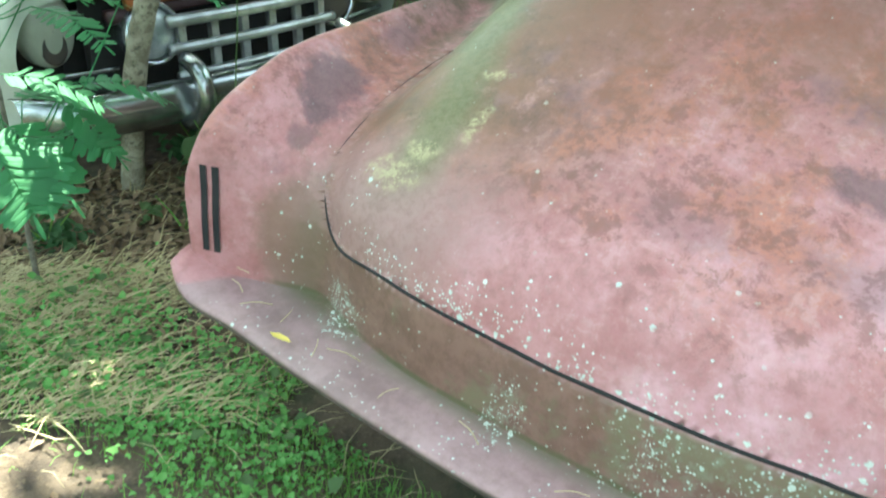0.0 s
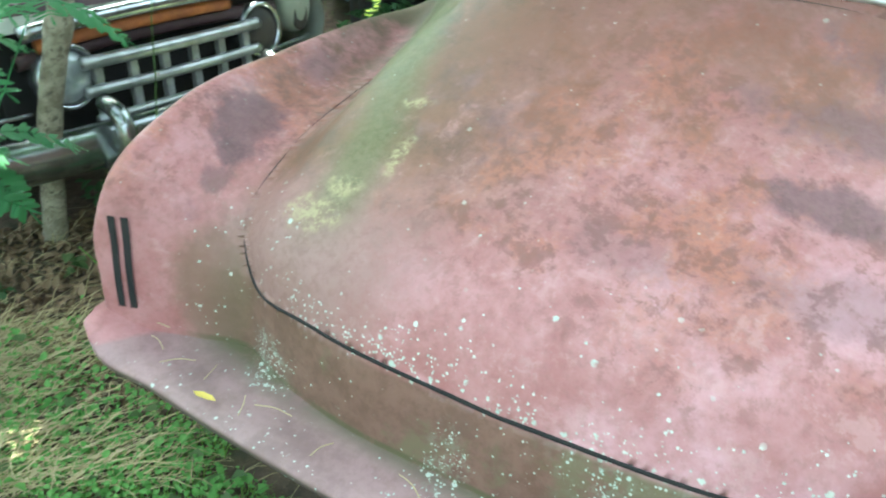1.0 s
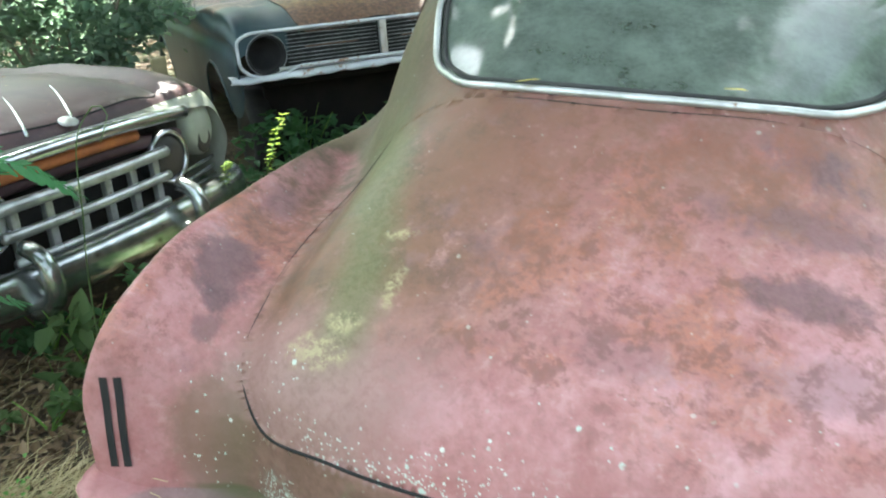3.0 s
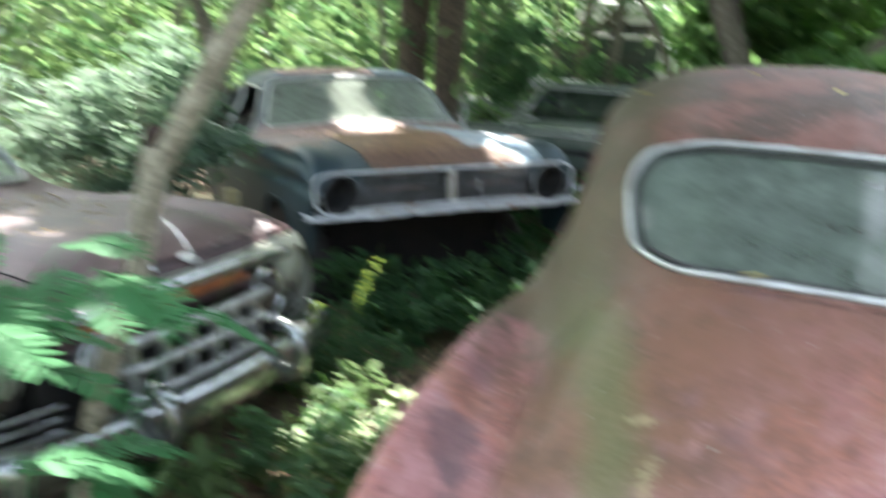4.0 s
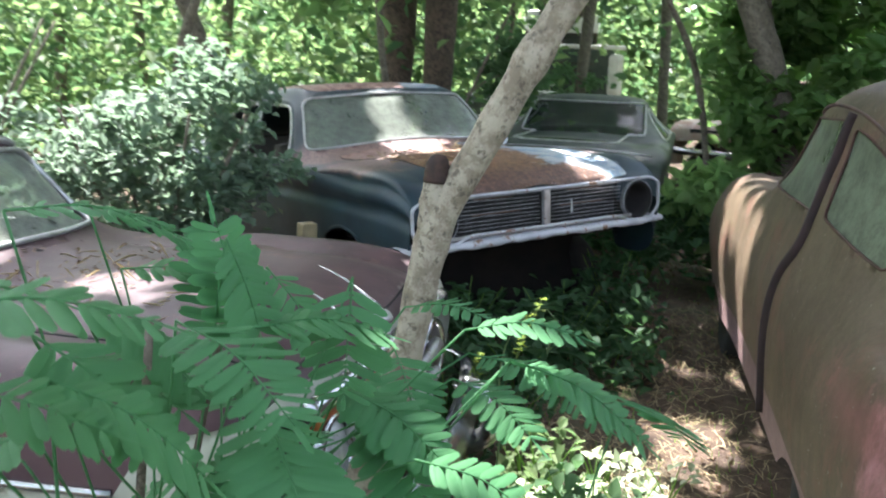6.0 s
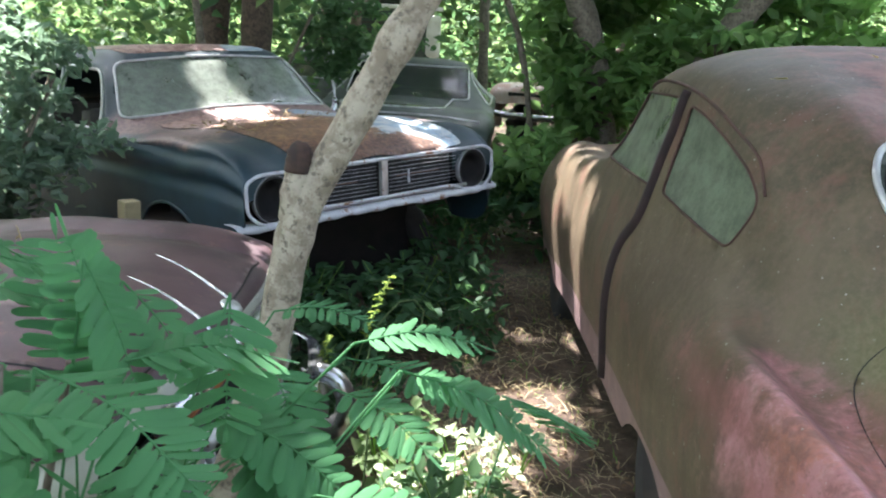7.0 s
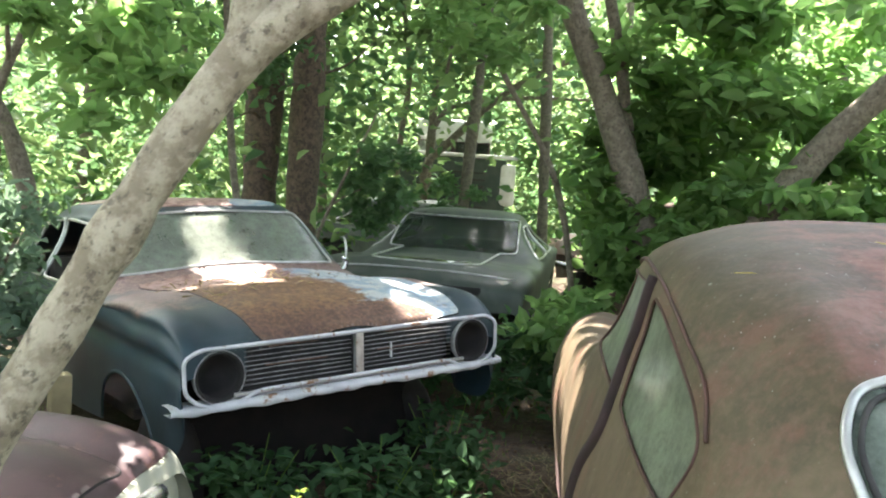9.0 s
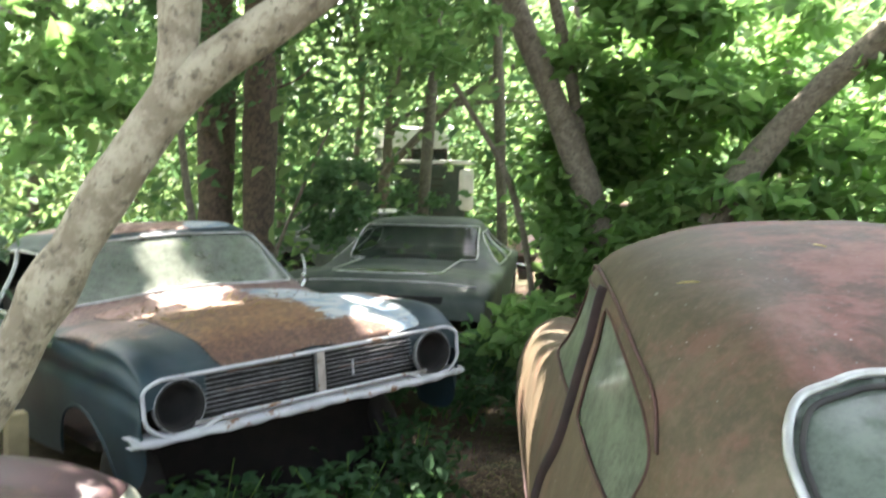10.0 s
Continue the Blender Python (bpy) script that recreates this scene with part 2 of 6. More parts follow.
def blue_paint():
    """Dark blue-green paint, dusty, with rust bleeding over the top of the fender."""
    k = Mat("dark_teal_paint")
    x, y, z = k.axis(0), k.axis(1), k.axis(2)
    mid, fine = k.noise(5.0, 6, 0.6), k.noise(40.0, 5, 0.7)
    c = k.mix(k.ramp(mid, 0.4, 0.62), (0.006, 0.020, 0.028), (0.012, 0.032, 0.042))
    c = k.mix(k.math("MULTIPLY", k.ramp(k.noise(14.0, 5, 0.7), 0.60, 0.70), 0.3), c, (0.04, 0.055, 0.058))
    c = k.mix(k.math("MULTIPLY", k.ramp(k.noise(3.0, 4, 0.6), 0.45, 0.65), 0.35), c, (0.022, 0.042, 0.034))
    top = k.math("MULTIPLY", k.ramp(k.math("ADD", z, k.math("MULTIPLY", k.math("SUBTRACT", mid, 0.5), 0.12)), 1.035, 1.085), k.ramp(k.math("ADD", y, k.math("SUBTRACT", mid, 0.5)), 0.35, 0.75))
    c = k.mix(k.math("MULTIPLY", k.math("MULTIPLY", top, k.ramp(y, 1.62, 1.5)), 0.85), c, k.mix(k.ramp(fine, 0.4, 0.6), (0.12, 0.066, 0.052), (0.22, 0.135, 0.11)))
    k.base(c)
    k.put("Roughness", 0.52)
    k.bump(fine, 0.1, 0.004)
    return k.m


def hood_paint():
    """Hood and roof of the blue car: a rust sheet over one half, pale worn blue on the other, flaking edges."""
    k = Mat("rusted_hood_paint")
    x, y = k.axis(0), k.axis(1)
    mid, fine, flake = k.noise(4.0, 7, 0.68, 0.5), k.noise(45.0, 6, 0.75), k.noise(16.0, 7, 0.75)
    rust = k.mix(k.ramp(fine, 0.35, 0.68), (0.060, 0.028, 0.017), (0.235, 0.115, 0.045))
    rust = k.mix(k.math("MULTIPLY", k.ramp(flake, 0.50, 0.62), 0.5), rust, (0.30, 0.185, 0.075))
    rust = k.mix(k.math("MULTIPLY", k.ramp(y, 0.30, 0.12), 0.7), rust, k.mix(k.ramp(fine, 0.4, 0.6), (0.045, 0.022, 0.018), (0.09, 0.045, 0.032)))
    back = k.ramp(k.math("ADD", y, k.math("MULTIPLY", k.math("SUBTRACT", mid, 0.5), 0.5)), 0.82, 0.98)
    rust = k.mix(k.math("MULTIPLY", back, 0.8), rust, k.mix(k.ramp(flake, 0.42, 0.55), (0.13, 0.055, 0.042), (0.34, 0.22, 0.19)))
    pale = k.mix(k.ramp(k.noise(9.0, 6, 0.7), 0.40, 0.60), (0.20, 0.28, 0.34), (0.40, 0.42, 0.41))
    pale = k.mix(k.math("MULTIPLY", k.ramp(k.noise(24.0, 6, 0.8), 0.56, 0.64), 0.7), pale, (0.16, 0.10, 0.07))
    # the boundary runs along the hood and swings over towards the far corner at its front edge
    side = k.math("ADD", k.math("ADD", x, k.math("MULTIPLY", k.math("SUBTRACT", mid, 0.5), 0.85)), k.math("MULTIPLY", k.ramp(y, 0.26, 0.10), -0.20))
    c = k.mix(k.ramp(side, 0.30, 0.24), pale, rust)
    c = k.mix(k.math("MULTIPLY", k.math("MULTIPLY", k.ramp(flake, 0.60, 0.66), k.ramp(side, 0.0, 0.25)), 0.8), c, (0.52, 0.51, 0.47))
    k.base(c)
    k.put("Roughness", 0.60)
    k.bump(k.math("ADD", fine, mid), 0.35, 0.006)
    return k.m


def maroon_paint():
    k = Mat("dull_maroon_paint")
    mid, fine = k.noise(3.5, 6, 0.62), k.noise(50.0, 5, 0.7)
    c = k.mix(k.ramp(mid, 0.40, 0.62), (0.045, 0.024, 0.027), (0.08, 0.045, 0.046))
    c = k.mix(k.math("MULTIPLY", k.ramp(k.noise(8.0, 5, 0.7), 0.58, 0.66), 0.6), c, (0.15, 0.08, 0.06))
    c = k.mix(k.math("MULTIPLY", fine, 0.3), c, (0.05, 0.03, 0.03))
    k.base(c)
    k.put("Roughness", 0.5)
    k.put("Specular IOR Level", 0.3)
    k.bump(fine, 0.12, 0.004)
    return k.m


def dirty_glass(name, film=0.55, tint=(0.20, 0.24, 0.20), coat=0.0):
    """Old car glass under a film of dust and algae."""
    k = Mat(name)
    mid, fine = k.noise(3.5, 5, 0.55), k.noise(90.0, 4, 0.75)
    k.base(k.mix(k.ramp(k.math("ADD", k.noise(12.0, 6, 0.7), k.math("MULTIPLY", fine, 0.45)), 0.48, 0.95), tint, tuple(min(1, 2.1 * v) for v in tint)))
    k.put("Roughness", k.ramp(k.math("ADD", mid, k.math("MULTIPLY", fine, 0.5)), -1.0, 1.6))
    k.put("Specular IOR Level", 0.25)
    k.put("Coat Weight", coat)
    k.put("Coat Roughness", 0.10)
    clear = k.t.nodes.new("ShaderNodeBsdfGlossy")
    clear.inputs["Roughness"].default_value = 0.08
    see = k.t.nodes.new("ShaderNodeBsdfTransparent")
    see.inputs[0].default_value = (0.55, 0.62, 0.56, 1)
    f = k.node("ShaderNodeFresnel", IOR=1.5)
    a, b = k.t.nodes.new("ShaderNodeMixShader"), k.t.nodes.new("ShaderNodeMixShader")
    k.link(f.outputs[0], a.inputs[0])
    k.link(see.outputs[0], a.inputs[1])
    k.link(clear.outputs[0], a.inputs[2])
    k.link(k.math("ADD", k.math("MULTIPLY", k.math("SUBTRACT", mid, 0.5), 0.5), film), b.inputs[0])
    k.link(a.outputs[0], b.inputs[1])
    k.link(k.p.outputs[0], b.inputs[2])
    k.link(b.outputs[0], k.out.inputs[0])
    return k.m


def bark(name, a, b, moss=(0.10, 0.12, 0.05), amount=0.62):
    k = Mat(name)
    mid, fine = k.noise(20.0, 7, 0.72), k.noise(70.0, 5, 0.75)
    c = k.mix(k.ramp(mid, 0.40, 0.60), a, b)
    c = k.mix(k.math("MULTIPLY", k.ramp(k.noise(42.0, 5, 0.7), 0.54, 0.62), 0.8), c, tuple(0.45 * v for v in a))
    c = k.mix(k.math("MULTIPLY", k.ramp(k.noise(15.0, 6, 0.72), amount, amount + 0.08), 0.8), c, moss)
    k.base(c)
    k.put("Roughness", 0.9)
    k.bump(k.math("ADD", fine, mid), 0.6, 0.008)
    return k.m


def ground_material():
    k = Mat("forest_soil")
    big, mid, fine = k.noise(0.9, 5, 0.6), k.noise(7.0, 6, 0.7), k.noise(60.0, 5, 0.75)
    c = k.mix(k.ramp(mid, 0.35, 0.65), (0.052, 0.034, 0.022), (0.13, 0.088, 0.056))
    c = k.mix(k.ramp(fine, 0.52, 0.75), c, (0.20, 0.14, 0.085))
    c = k.mix(k.math("MULTIPLY", k.ramp(big, 0.50, 0.62), 0.6), c, (0.045, 0.07, 0.025))
    k.base(c)
    k.put("Roughness", 0.95)
    k.bump(k.math("ADD", fine, mid), 0.9, 0.02)
    return k.m


RED, BLUE, HOOD, MAROON = red_paint(), blue_paint(), hood_paint(), maroon_paint()
CREAM = simple("cream_paint", (0.40, 0.41, 0.33), (0.31, 0.32, 0.25), 5, 0.5, 0, 50, 0.1, ((0.20, 0.13, 0.07), 9, 0.64))
OLIVE_DARK = simple("dark_green_paint", (0.026, 0.042, 0.032), (0.055, 0.068, 0.052), 5, 0.55, 0, 50, 0.1, ((0.14, 0.10, 0.07), 8, 0.66))
WHITE = simple("chalky_white_paint", (0.72, 0.71, 0.67), (0.55, 0.54, 0.50), 4, 0.6, 0, 50, 0.1, ((0.25, 0.15, 0.09), 7, 0.66))
PINK = simple("faded_orange_red_paint", (0.52, 0.42, 0.38), (0.42, 0.25, 0.20), 4, 0.6, 0, 50, 0.1, ((0.6, 0.55, 0.5), 7, 0.58))
# pitted chrome, with the bumper's dark reflections put into its colour
BUMPER_CHROME = simple("dark_reflecting_chrome", (0.40, 0.42, 0.41), (0.24, 0.25, 0.24), 12, 0.20, 0.9, 110, 0.12, ((0.10, 0.085, 0.06), 16, 0.60))
CHROME = simple("pitted_chrome", (0.52, 0.53, 0.54), (0.36, 0.37, 0.37), 14, 0.22, 0.9, 110, 0.12, ((0.20, 0.15, 0.11), 22, 0.66))
BRIGHT = simple("thin_bright_metal", (0.50, 0.51, 0.52), (0.30, 0.30, 0.30), 14, 0.35, 0.6, 110, 0.1)
DULL = simple("dull_bright_metal", (0.55, 0.56, 0.55), (0.36, 0.36, 0.34), 12, 0.42, 0.75, 110, 0.15, ((0.22, 0.15, 0.10), 20, 0.62))
VALANCE = simple("flaking_white_metal", (0.52, 0.53, 0.54), (0.38, 0.39, 0.41), 9, 0.5, 0.1, 70, 0.2, ((0.20, 0.11, 0.06), 14, 0.56))
RUST = simple("brown_rust", (0.085, 0.05, 0.035), (0.055, 0.035, 0.026), 9, 0.9, 0, 60, 0.5)
ORANGE_RUST = simple("orange_rusted_paint", (0.42, 0.13, 0.035), (0.26, 0.08, 0.03), 11, 0.8, 0, 60, 0.3)
RUBBER = simple("weathered_rubber", (0.022, 0.022, 0.021), (0.04, 0.038, 0.035), 9, 0.8, 0, 60, 0.3)
# near-black: the dark of hollows and gaps is put into the colour
BLACK = simple("recess_shade_black", (0.008, 0.008, 0.008), (0.015, 0.013, 0.012), 9, 0.9, 0, 60, 0.2)
DARKMETAL = simple("dark_underbody_metal", (0.03, 0.028, 0.026), (0.06, 0.045, 0.035), 7, 0.8, 0, 50, 0.3)
DOOR_GAP = simple("dark_maroon_gap", (0.018, 0.009, 0.009), (0.03, 0.014, 0.013), 12, 0.85, 0, 60, 0.2)
GASKET = simple("brown_rubber_gasket", (0.05, 0.025, 0.018), (0.085, 0.04, 0.028), 12, 0.8, 0, 60, 0.3)
GRILLE_GREY = simple("dull_grey_grille_metal", (0.36, 0.365, 0.37), (0.18, 0.18, 0.18), 16, 0.45, 0.5, 110, 0.1)
LENS = simple("clouded_lamp_glass", (0.42, 0.44, 0.43), (0.25, 0.27, 0.27), 14, 0.2, 0.1, 90, 0.2)
CLOTH = simple("mouldy_seat_cloth", (0.10, 0.09, 0.075), (0.06, 0.055, 0.05), 8, 0.95, 0, 70, 0.3)
GLASS = dirty_glass("dirty_rear_glass", 0.74, (0.070, 0.086, 0.070), 0.5)
GLASS_GREEN = dirty_glass("algae_side_glass", 0.68, (0.085, 0.10, 0.066))
GLASS_CLEAR = dirty_glass("dusty_windshield_glass", 0.52, (0.15, 0.172, 0.138))
GLASS_DARK = dirty_glass("dark_mildewed_glass", 0.3, (0.03, 0.045, 0.032))
PALE_BARK = bark("pale_lichened_bark", (0.185, 0.155, 0.105), (0.33, 0.295, 0.215), (0.075, 0.065, 0.038), 0.62)
BROWN_BARK = bark("shaggy_brown_bark", (0.055, 0.038, 0.027), (0.115, 0.08, 0.055))
GREY_BARK = bark("grey_bark", (0.10, 0.085, 0.062), (0.165, 0.14, 0.105))
DEAD = simple("dead_branch_wood", (0.05, 0.026, 0.017), (0.022, 0.014, 0.011), 40, 0.9, 0, 90, 0.4)
POST_WOOD = simple("weathered_yellow_wood", (0.24, 0.20, 0.105), (0.17, 0.14, 0.075), 9, 0.85, 0, 80, 0.3)
SOIL = ground_material()
LEAF = leaf_material("mid_green_leaf", (0.045, 0.10, 0.042), (0.08, 0.14, 0.062), 0.42, (0.17, 0.33, 0.12))
LEAF_DARK = leaf_material("ivy_green_leaf", (0.028, 0.072, 0.032), (0.054, 0.110, 0.047), 0.40, (0.16, 0.34, 0.11))
LEAF_VINE = leaf_material("vine_green_leaf", (0.080, 0.165, 0.058), (0.15, 0.235, 0.085), 0.58, (0.34, 0.60, 0.17))
# brighter leaf copies: sunlight is put into the next two greens
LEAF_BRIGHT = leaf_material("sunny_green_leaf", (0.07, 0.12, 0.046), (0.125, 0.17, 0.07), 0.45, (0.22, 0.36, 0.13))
LEAF_FAR = leaf_material("sunlit_yellow_green_leaf", (0.09, 0.155, 0.060), (0.15, 0.215, 0.09), 0.50, (0.33, 0.50, 0.18))
# grey-green shrub leaf, its sun glare put into the paler tone
LEAF_PALE = leaf_material("silvery_glare_leaf", (0.09, 0.14, 0.095), (0.18, 0.23, 0.17), 0.42, (0.34, 0.48, 0.31))
LEAF_GREY = leaf_material("grey_green_leaf", (0.080, 0.135, 0.090), (0.15, 0.21, 0.145), 0.42, (0.30, 0.45, 0.27))
FROND = leaf_material("mimosa_green_leaf", (0.045, 0.150, 0.058), (0.080, 0.205, 0.088), 0.40, (0.15, 0.48, 0.16))
GRASS = leaf_material("short_grass_green", (0.10, 0.22, 0.05), (0.19, 0.31, 0.08), 0.45)
CLOVER = leaf_material("fresh_clover_green", (0.11, 0.25, 0.060), (0.20, 0.37, 0.11), 0.42, (0.22, 0.50, 0.12))
STRAW = leaf_material("dry_straw", (0.36, 0.29, 0.15), (0.50, 0.42, 0.25), 0.2, (0.5, 0.4, 0.2))
LITTER = leaf_material("dead_brown_leaf", (0.11, 0.07, 0.04), (0.24, 0.165, 0.10), 0.1, (0.3, 0.18, 0.08))
YELLOW_LEAF = leaf_material("yellow_fallen_leaf", (0.62, 0.48, 0.08), (0.68, 0.55, 0.16), 0.2, (0.6, 0.5, 0.1))
# weed leaf made nearly white: the sun on it is put into the colour
WHITE_LEAF = leaf_material("sunlit_pale_leaf", (0.38, 0.46, 0.28), (0.46, 0.53, 0.34), 0.3, (0.5, 0.6, 0.3))


# ---- mesh helpers ----
def mesh_from(name, verts, faces, smooth=True):
    me = bpy.data.meshes.new(name)
    me.from_pydata([tuple(v) for v in verts], [], [tuple(f) for f in faces])
    if smooth:
        me.polygons.foreach_set("use_smooth", [True] * len(me.polygons))
    me.update()
    return me


def part(name, data, material, parent=None, label="", m=None):
    """Links mesh data (or a bmesh) as one object under a thing or part."""
    if isinstance(data, bmesh.types.BMesh):
        me = bpy.data.meshes.new(name)
        data.to_mesh(me)
        data.free()
        data = me
    if material and not data.materials:
        data.materials.append(material)
    ob = new(name, data)
    if parent:
        ob.parent = parent
    if m is not None:
        ob.matrix_basis = m
    if label:
        ob["label"] = label
    return ob


def thing(name, m, label, category, group=""):
    ob = new(name)
    ob.matrix_basis = m
    ob.empty_display_size = 0.1
    return tagged(ob, label, category, group)


def hermite(p, n, closed=False):
    """n points along a smooth curve through the rows of p."""
    p = np.asarray(p, float)
    if closed:
        p = np.vstack([p[-2:], p, p[:3]])
    d = np.maximum(np.linalg.norm(np.diff(p, axis=0), axis=1), 1e-6)
    t = np.r_[0, np.cumsum(d)]
    s = np.diff(p, axis=0) / d[:, None]
    g = np.vstack([s[:1], (s[:-1] * d[1:, None] + s[1:] * d[:-1, None]) / (d[:-1] + d[1:])[:, None], s[-1:]])
    lo, hi = (t[2], t[-3]) if closed else (t[0], t[-1])
    q = np.linspace(lo, hi, n, endpoint=not closed)
    i = np.clip(np.searchsorted(t, q, side="right") - 1, 0, len(d) - 1)
    h, w = d[i][:, None], ((q - t[i]) / d[i])[:, None]
    return (2 * w**3 - 3 * w**2 + 1) * p[i] + (w**3 - 2 * w**2 + w) * h * g[i] + (3 * w**2 - 2 * w**3) * p[i + 1] + (w**3 - w**2) * h * g[i + 1]


def tube(path, radius, sides=8, closed=False, flat=None, cap=True):
    """A tube along a path; radius is one number or one for each point; flat: (normal list, factor) squashes it."""
    path = np.asarray(path, float)
    n = len(path)
    r = np.broadcast_to(np.asarray(radius, float), (n,))
    d = np.roll(path, -1, 0) - np.roll(path, 1, 0) if closed else np.gradient(path, axis=0)
    d /= np.maximum(np.linalg.norm(d, axis=1), 1e-9)[:, None]
    ref = np.array([0.0, 0.0, 1.0]) if abs(d[0][2]) < 0.9 else np.array([1.0, 0, 0])
    a = np.cross(d[0], ref)
    verts, ang = [], np.linspace(0, 2 * np.pi, sides, endpoint=False)
    for i in range(n):
        a = a - d[i] * (a @ d[i])
        a /= max(np.linalg.norm(a), 1e-9)
        b = np.cross(d[i], a)
        verts.append(path[i] + r[i] * (np.cos(ang)[:, None] * a + np.sin(ang)[:, None] * b))
    faces = []
    for i in range(n if closed else n - 1):
        k = (i + 1) % n
        for j in range(sides):
            l = (j + 1) % sides
            faces.append((i * sides + j, i * sides + l, k * sides + l, k * sides + j))
    if cap and not closed:
        faces += [tuple(range(sides))[::-1], tuple((n - 1) * sides + j for j in range(sides))]
    return mesh_from("tube", np.vstack(verts), faces)


def box(x, y, z, bevel=0.01, at=(0, 0, 0)):
    bm = bmesh.new()
    bmesh.ops.create_cube(bm, size=1)
    bmesh.ops.scale(bm, vec=(x, y, z), verts=bm.verts)
    if bevel:
        bmesh.ops.bevel(bm, geom=bm.edges[:], offset=bevel, segments=2, profile=0.7, affect="EDGES")
    bmesh.ops.translate(bm, vec=at, verts=bm.verts)
    return bm


def lathe(profile, sides=32, axis="y"):
    """A turned shape; profile rows are (radius, height along the axis)."""
    verts, faces = [], []
    for i, (r, h) in enumerate(profile):
        for j in range(sides):
            a = 2 * math.pi * j / sides
            verts.append((r * math.cos(a), h, r * math.sin(a)) if axis == "y" else (h, r * math.cos(a), r * math.sin(a)))
        if i:
            for j in range(sides):
                l = (j + 1) % sides
                faces.append(((i - 1) * sides + j, (i - 1) * sides + l, i * sides + l, i * sides + j))
    return mesh_from("lathe", verts, faces)


def inside(q, poly):
    """Which rows of q lie inside a closed polygon."""
    ok = np.zeros(len(q), bool)
    for a, b in zip(poly, np.roll(poly, -1, 0)):
        cross = (a[1] > q[:, 1]) != (b[1] > q[:, 1])
        ok ^= cross & (q[:, 0] < (b[0] - a[0]) * (q[:, 1] - a[1]) / (b[1] - a[1] + 1e-12) + a[0])
    return ok


class Shell:
    """A sheet-metal body lofted through feature lines (x, length, z), which run from the centre line outwards."""

    def __init__(self, lines, nu=240, nv=90):
        rows = np.stack([hermite_by(np.asarray(l, float), nu) for l in lines], 1)
        half = np.stack([hermite(r, nv) for r in rows])
        full = np.concatenate([half[:, :0:-1] * (-1, 1, 1), half], 1)
        self.w = full.shape[1]
        self.v = full.reshape(-1, 3).copy()
        i, j = np.meshgrid(np.arange(nu - 1), np.arange(self.w - 1), indexing="ij")
        a = (i * self.w + j).ravel()
        self.f = np.stack([a, a + 1, a + self.w + 1, a + self.w], 1)
        self.tree = BVHTree.FromPolygons([tuple(p) for p in self.v], [tuple(q) for q in self.f])

    def cast(self, point, way):
        hit = self.tree.ray_cast(Vector(point), Vector(way))
        return (np.array(hit[0]), np.array(hit[1])) if hit[0] else (None, None)

    def project(self, outline, view):
        """Outline points (2D in the view) laid onto the body, with normals facing the viewer."""
        right, up, way, far = VIEWS[view]
        pts, nor = [], []
        for a, b in outline:
            p, n = self.cast(np.array(right) * a + np.array(up) * b - np.array(way) * far, way)
            if p is None:
                continue
            pts.append(p)
            nor.append(n if n @ np.array(way) < 0 else -n)
        return np.array(pts), np.array(nor)

    def cut(self, outline, view, cell=0.014):
        """Snaps the grid to the outline, takes the faces inside it out of the body and returns their mesh."""
        right, up, way, far = (np.array(k, float) for k in VIEWS[view])
        poly = np.asarray(outline, float)
        q = np.stack([self.v @ right, self.v @ up], 1)
        near = np.where(inside_box(q, poly, 0.05))[0]
        cut_side = self.facing(way)
        for k in near:
            if not cut_side[k]:
                continue
            seg = np.roll(poly, -1, 0) - poly
            w = np.clip(((q[k] - poly) * seg).sum(1) / np.maximum((seg**2).sum(1), 1e-12), 0, 1)
            c = poly + w[:, None] * seg
            d = np.linalg.norm(c - q[k], axis=1)
            m = d.argmin()
            if d[m] < cell:
                p, _ = self.cast(right * c[m][0] + up * c[m][1] - way * far, way)
                if p is not None and np.linalg.norm(p - self.v[k]) < 0.06:
                    self.v[k] = p
        mid = self.v[self.f].mean(1)
        q = np.stack([mid @ right, mid @ up], 1)
        take = inside(q, poly) & cut_side[self.f].all(1)
        return self.remove(take)

    def facing(self, way):
        e1 = self.v.reshape(-1, self.w, 3)
        n = np.cross(np.gradient(e1, axis=1), np.gradient(e1, axis=0)).reshape(-1, 3)
        n /= np.maximum(np.linalg.norm(n, axis=1), 1e-9)[:, None]
        self.n = n
        return n @ way < 0.02

    def remove(self, take):
        got = self.f[take]
        self.f = self.f[~take]
        if not len(got):
            return None
        ids, inv = np.unique(got, return_inverse=True)
        return self.v[ids], inv.reshape(got.shape)

    def mesh(self, name="body"):
        ids, inv = np.unique(self.f, return_inverse=True)
        return mesh_from(name, self.v[ids], inv.reshape(self.f.shape))


def hermite_by(p, n):
    """Like hermite, with the rows themselves evenly spaced in the parameter by a blend of index and length."""
    d = np.r_[0, np.cumsum(np.linalg.norm(np.diff(p, axis=0), axis=1))]
    k = np.arange(len(p), dtype=float)
    dense = hermite(p, 40 * len(p))
    dd = np.r_[0, np.cumsum(np.linalg.norm(np.diff(dense, axis=0), axis=1))]
    at = np.interp(np.linspace(0, len(p) - 1, n), k, d / d[-1] * dd[-1])
    return np.stack([np.interp(at, dd, dense[:, c]) for c in range(3)], 1)


def inside_box(q, poly, m):
    return ((q > poly.min(0) - m) & (q < poly.max(0) + m)).all(1)


S2 = math.sqrt(0.5)
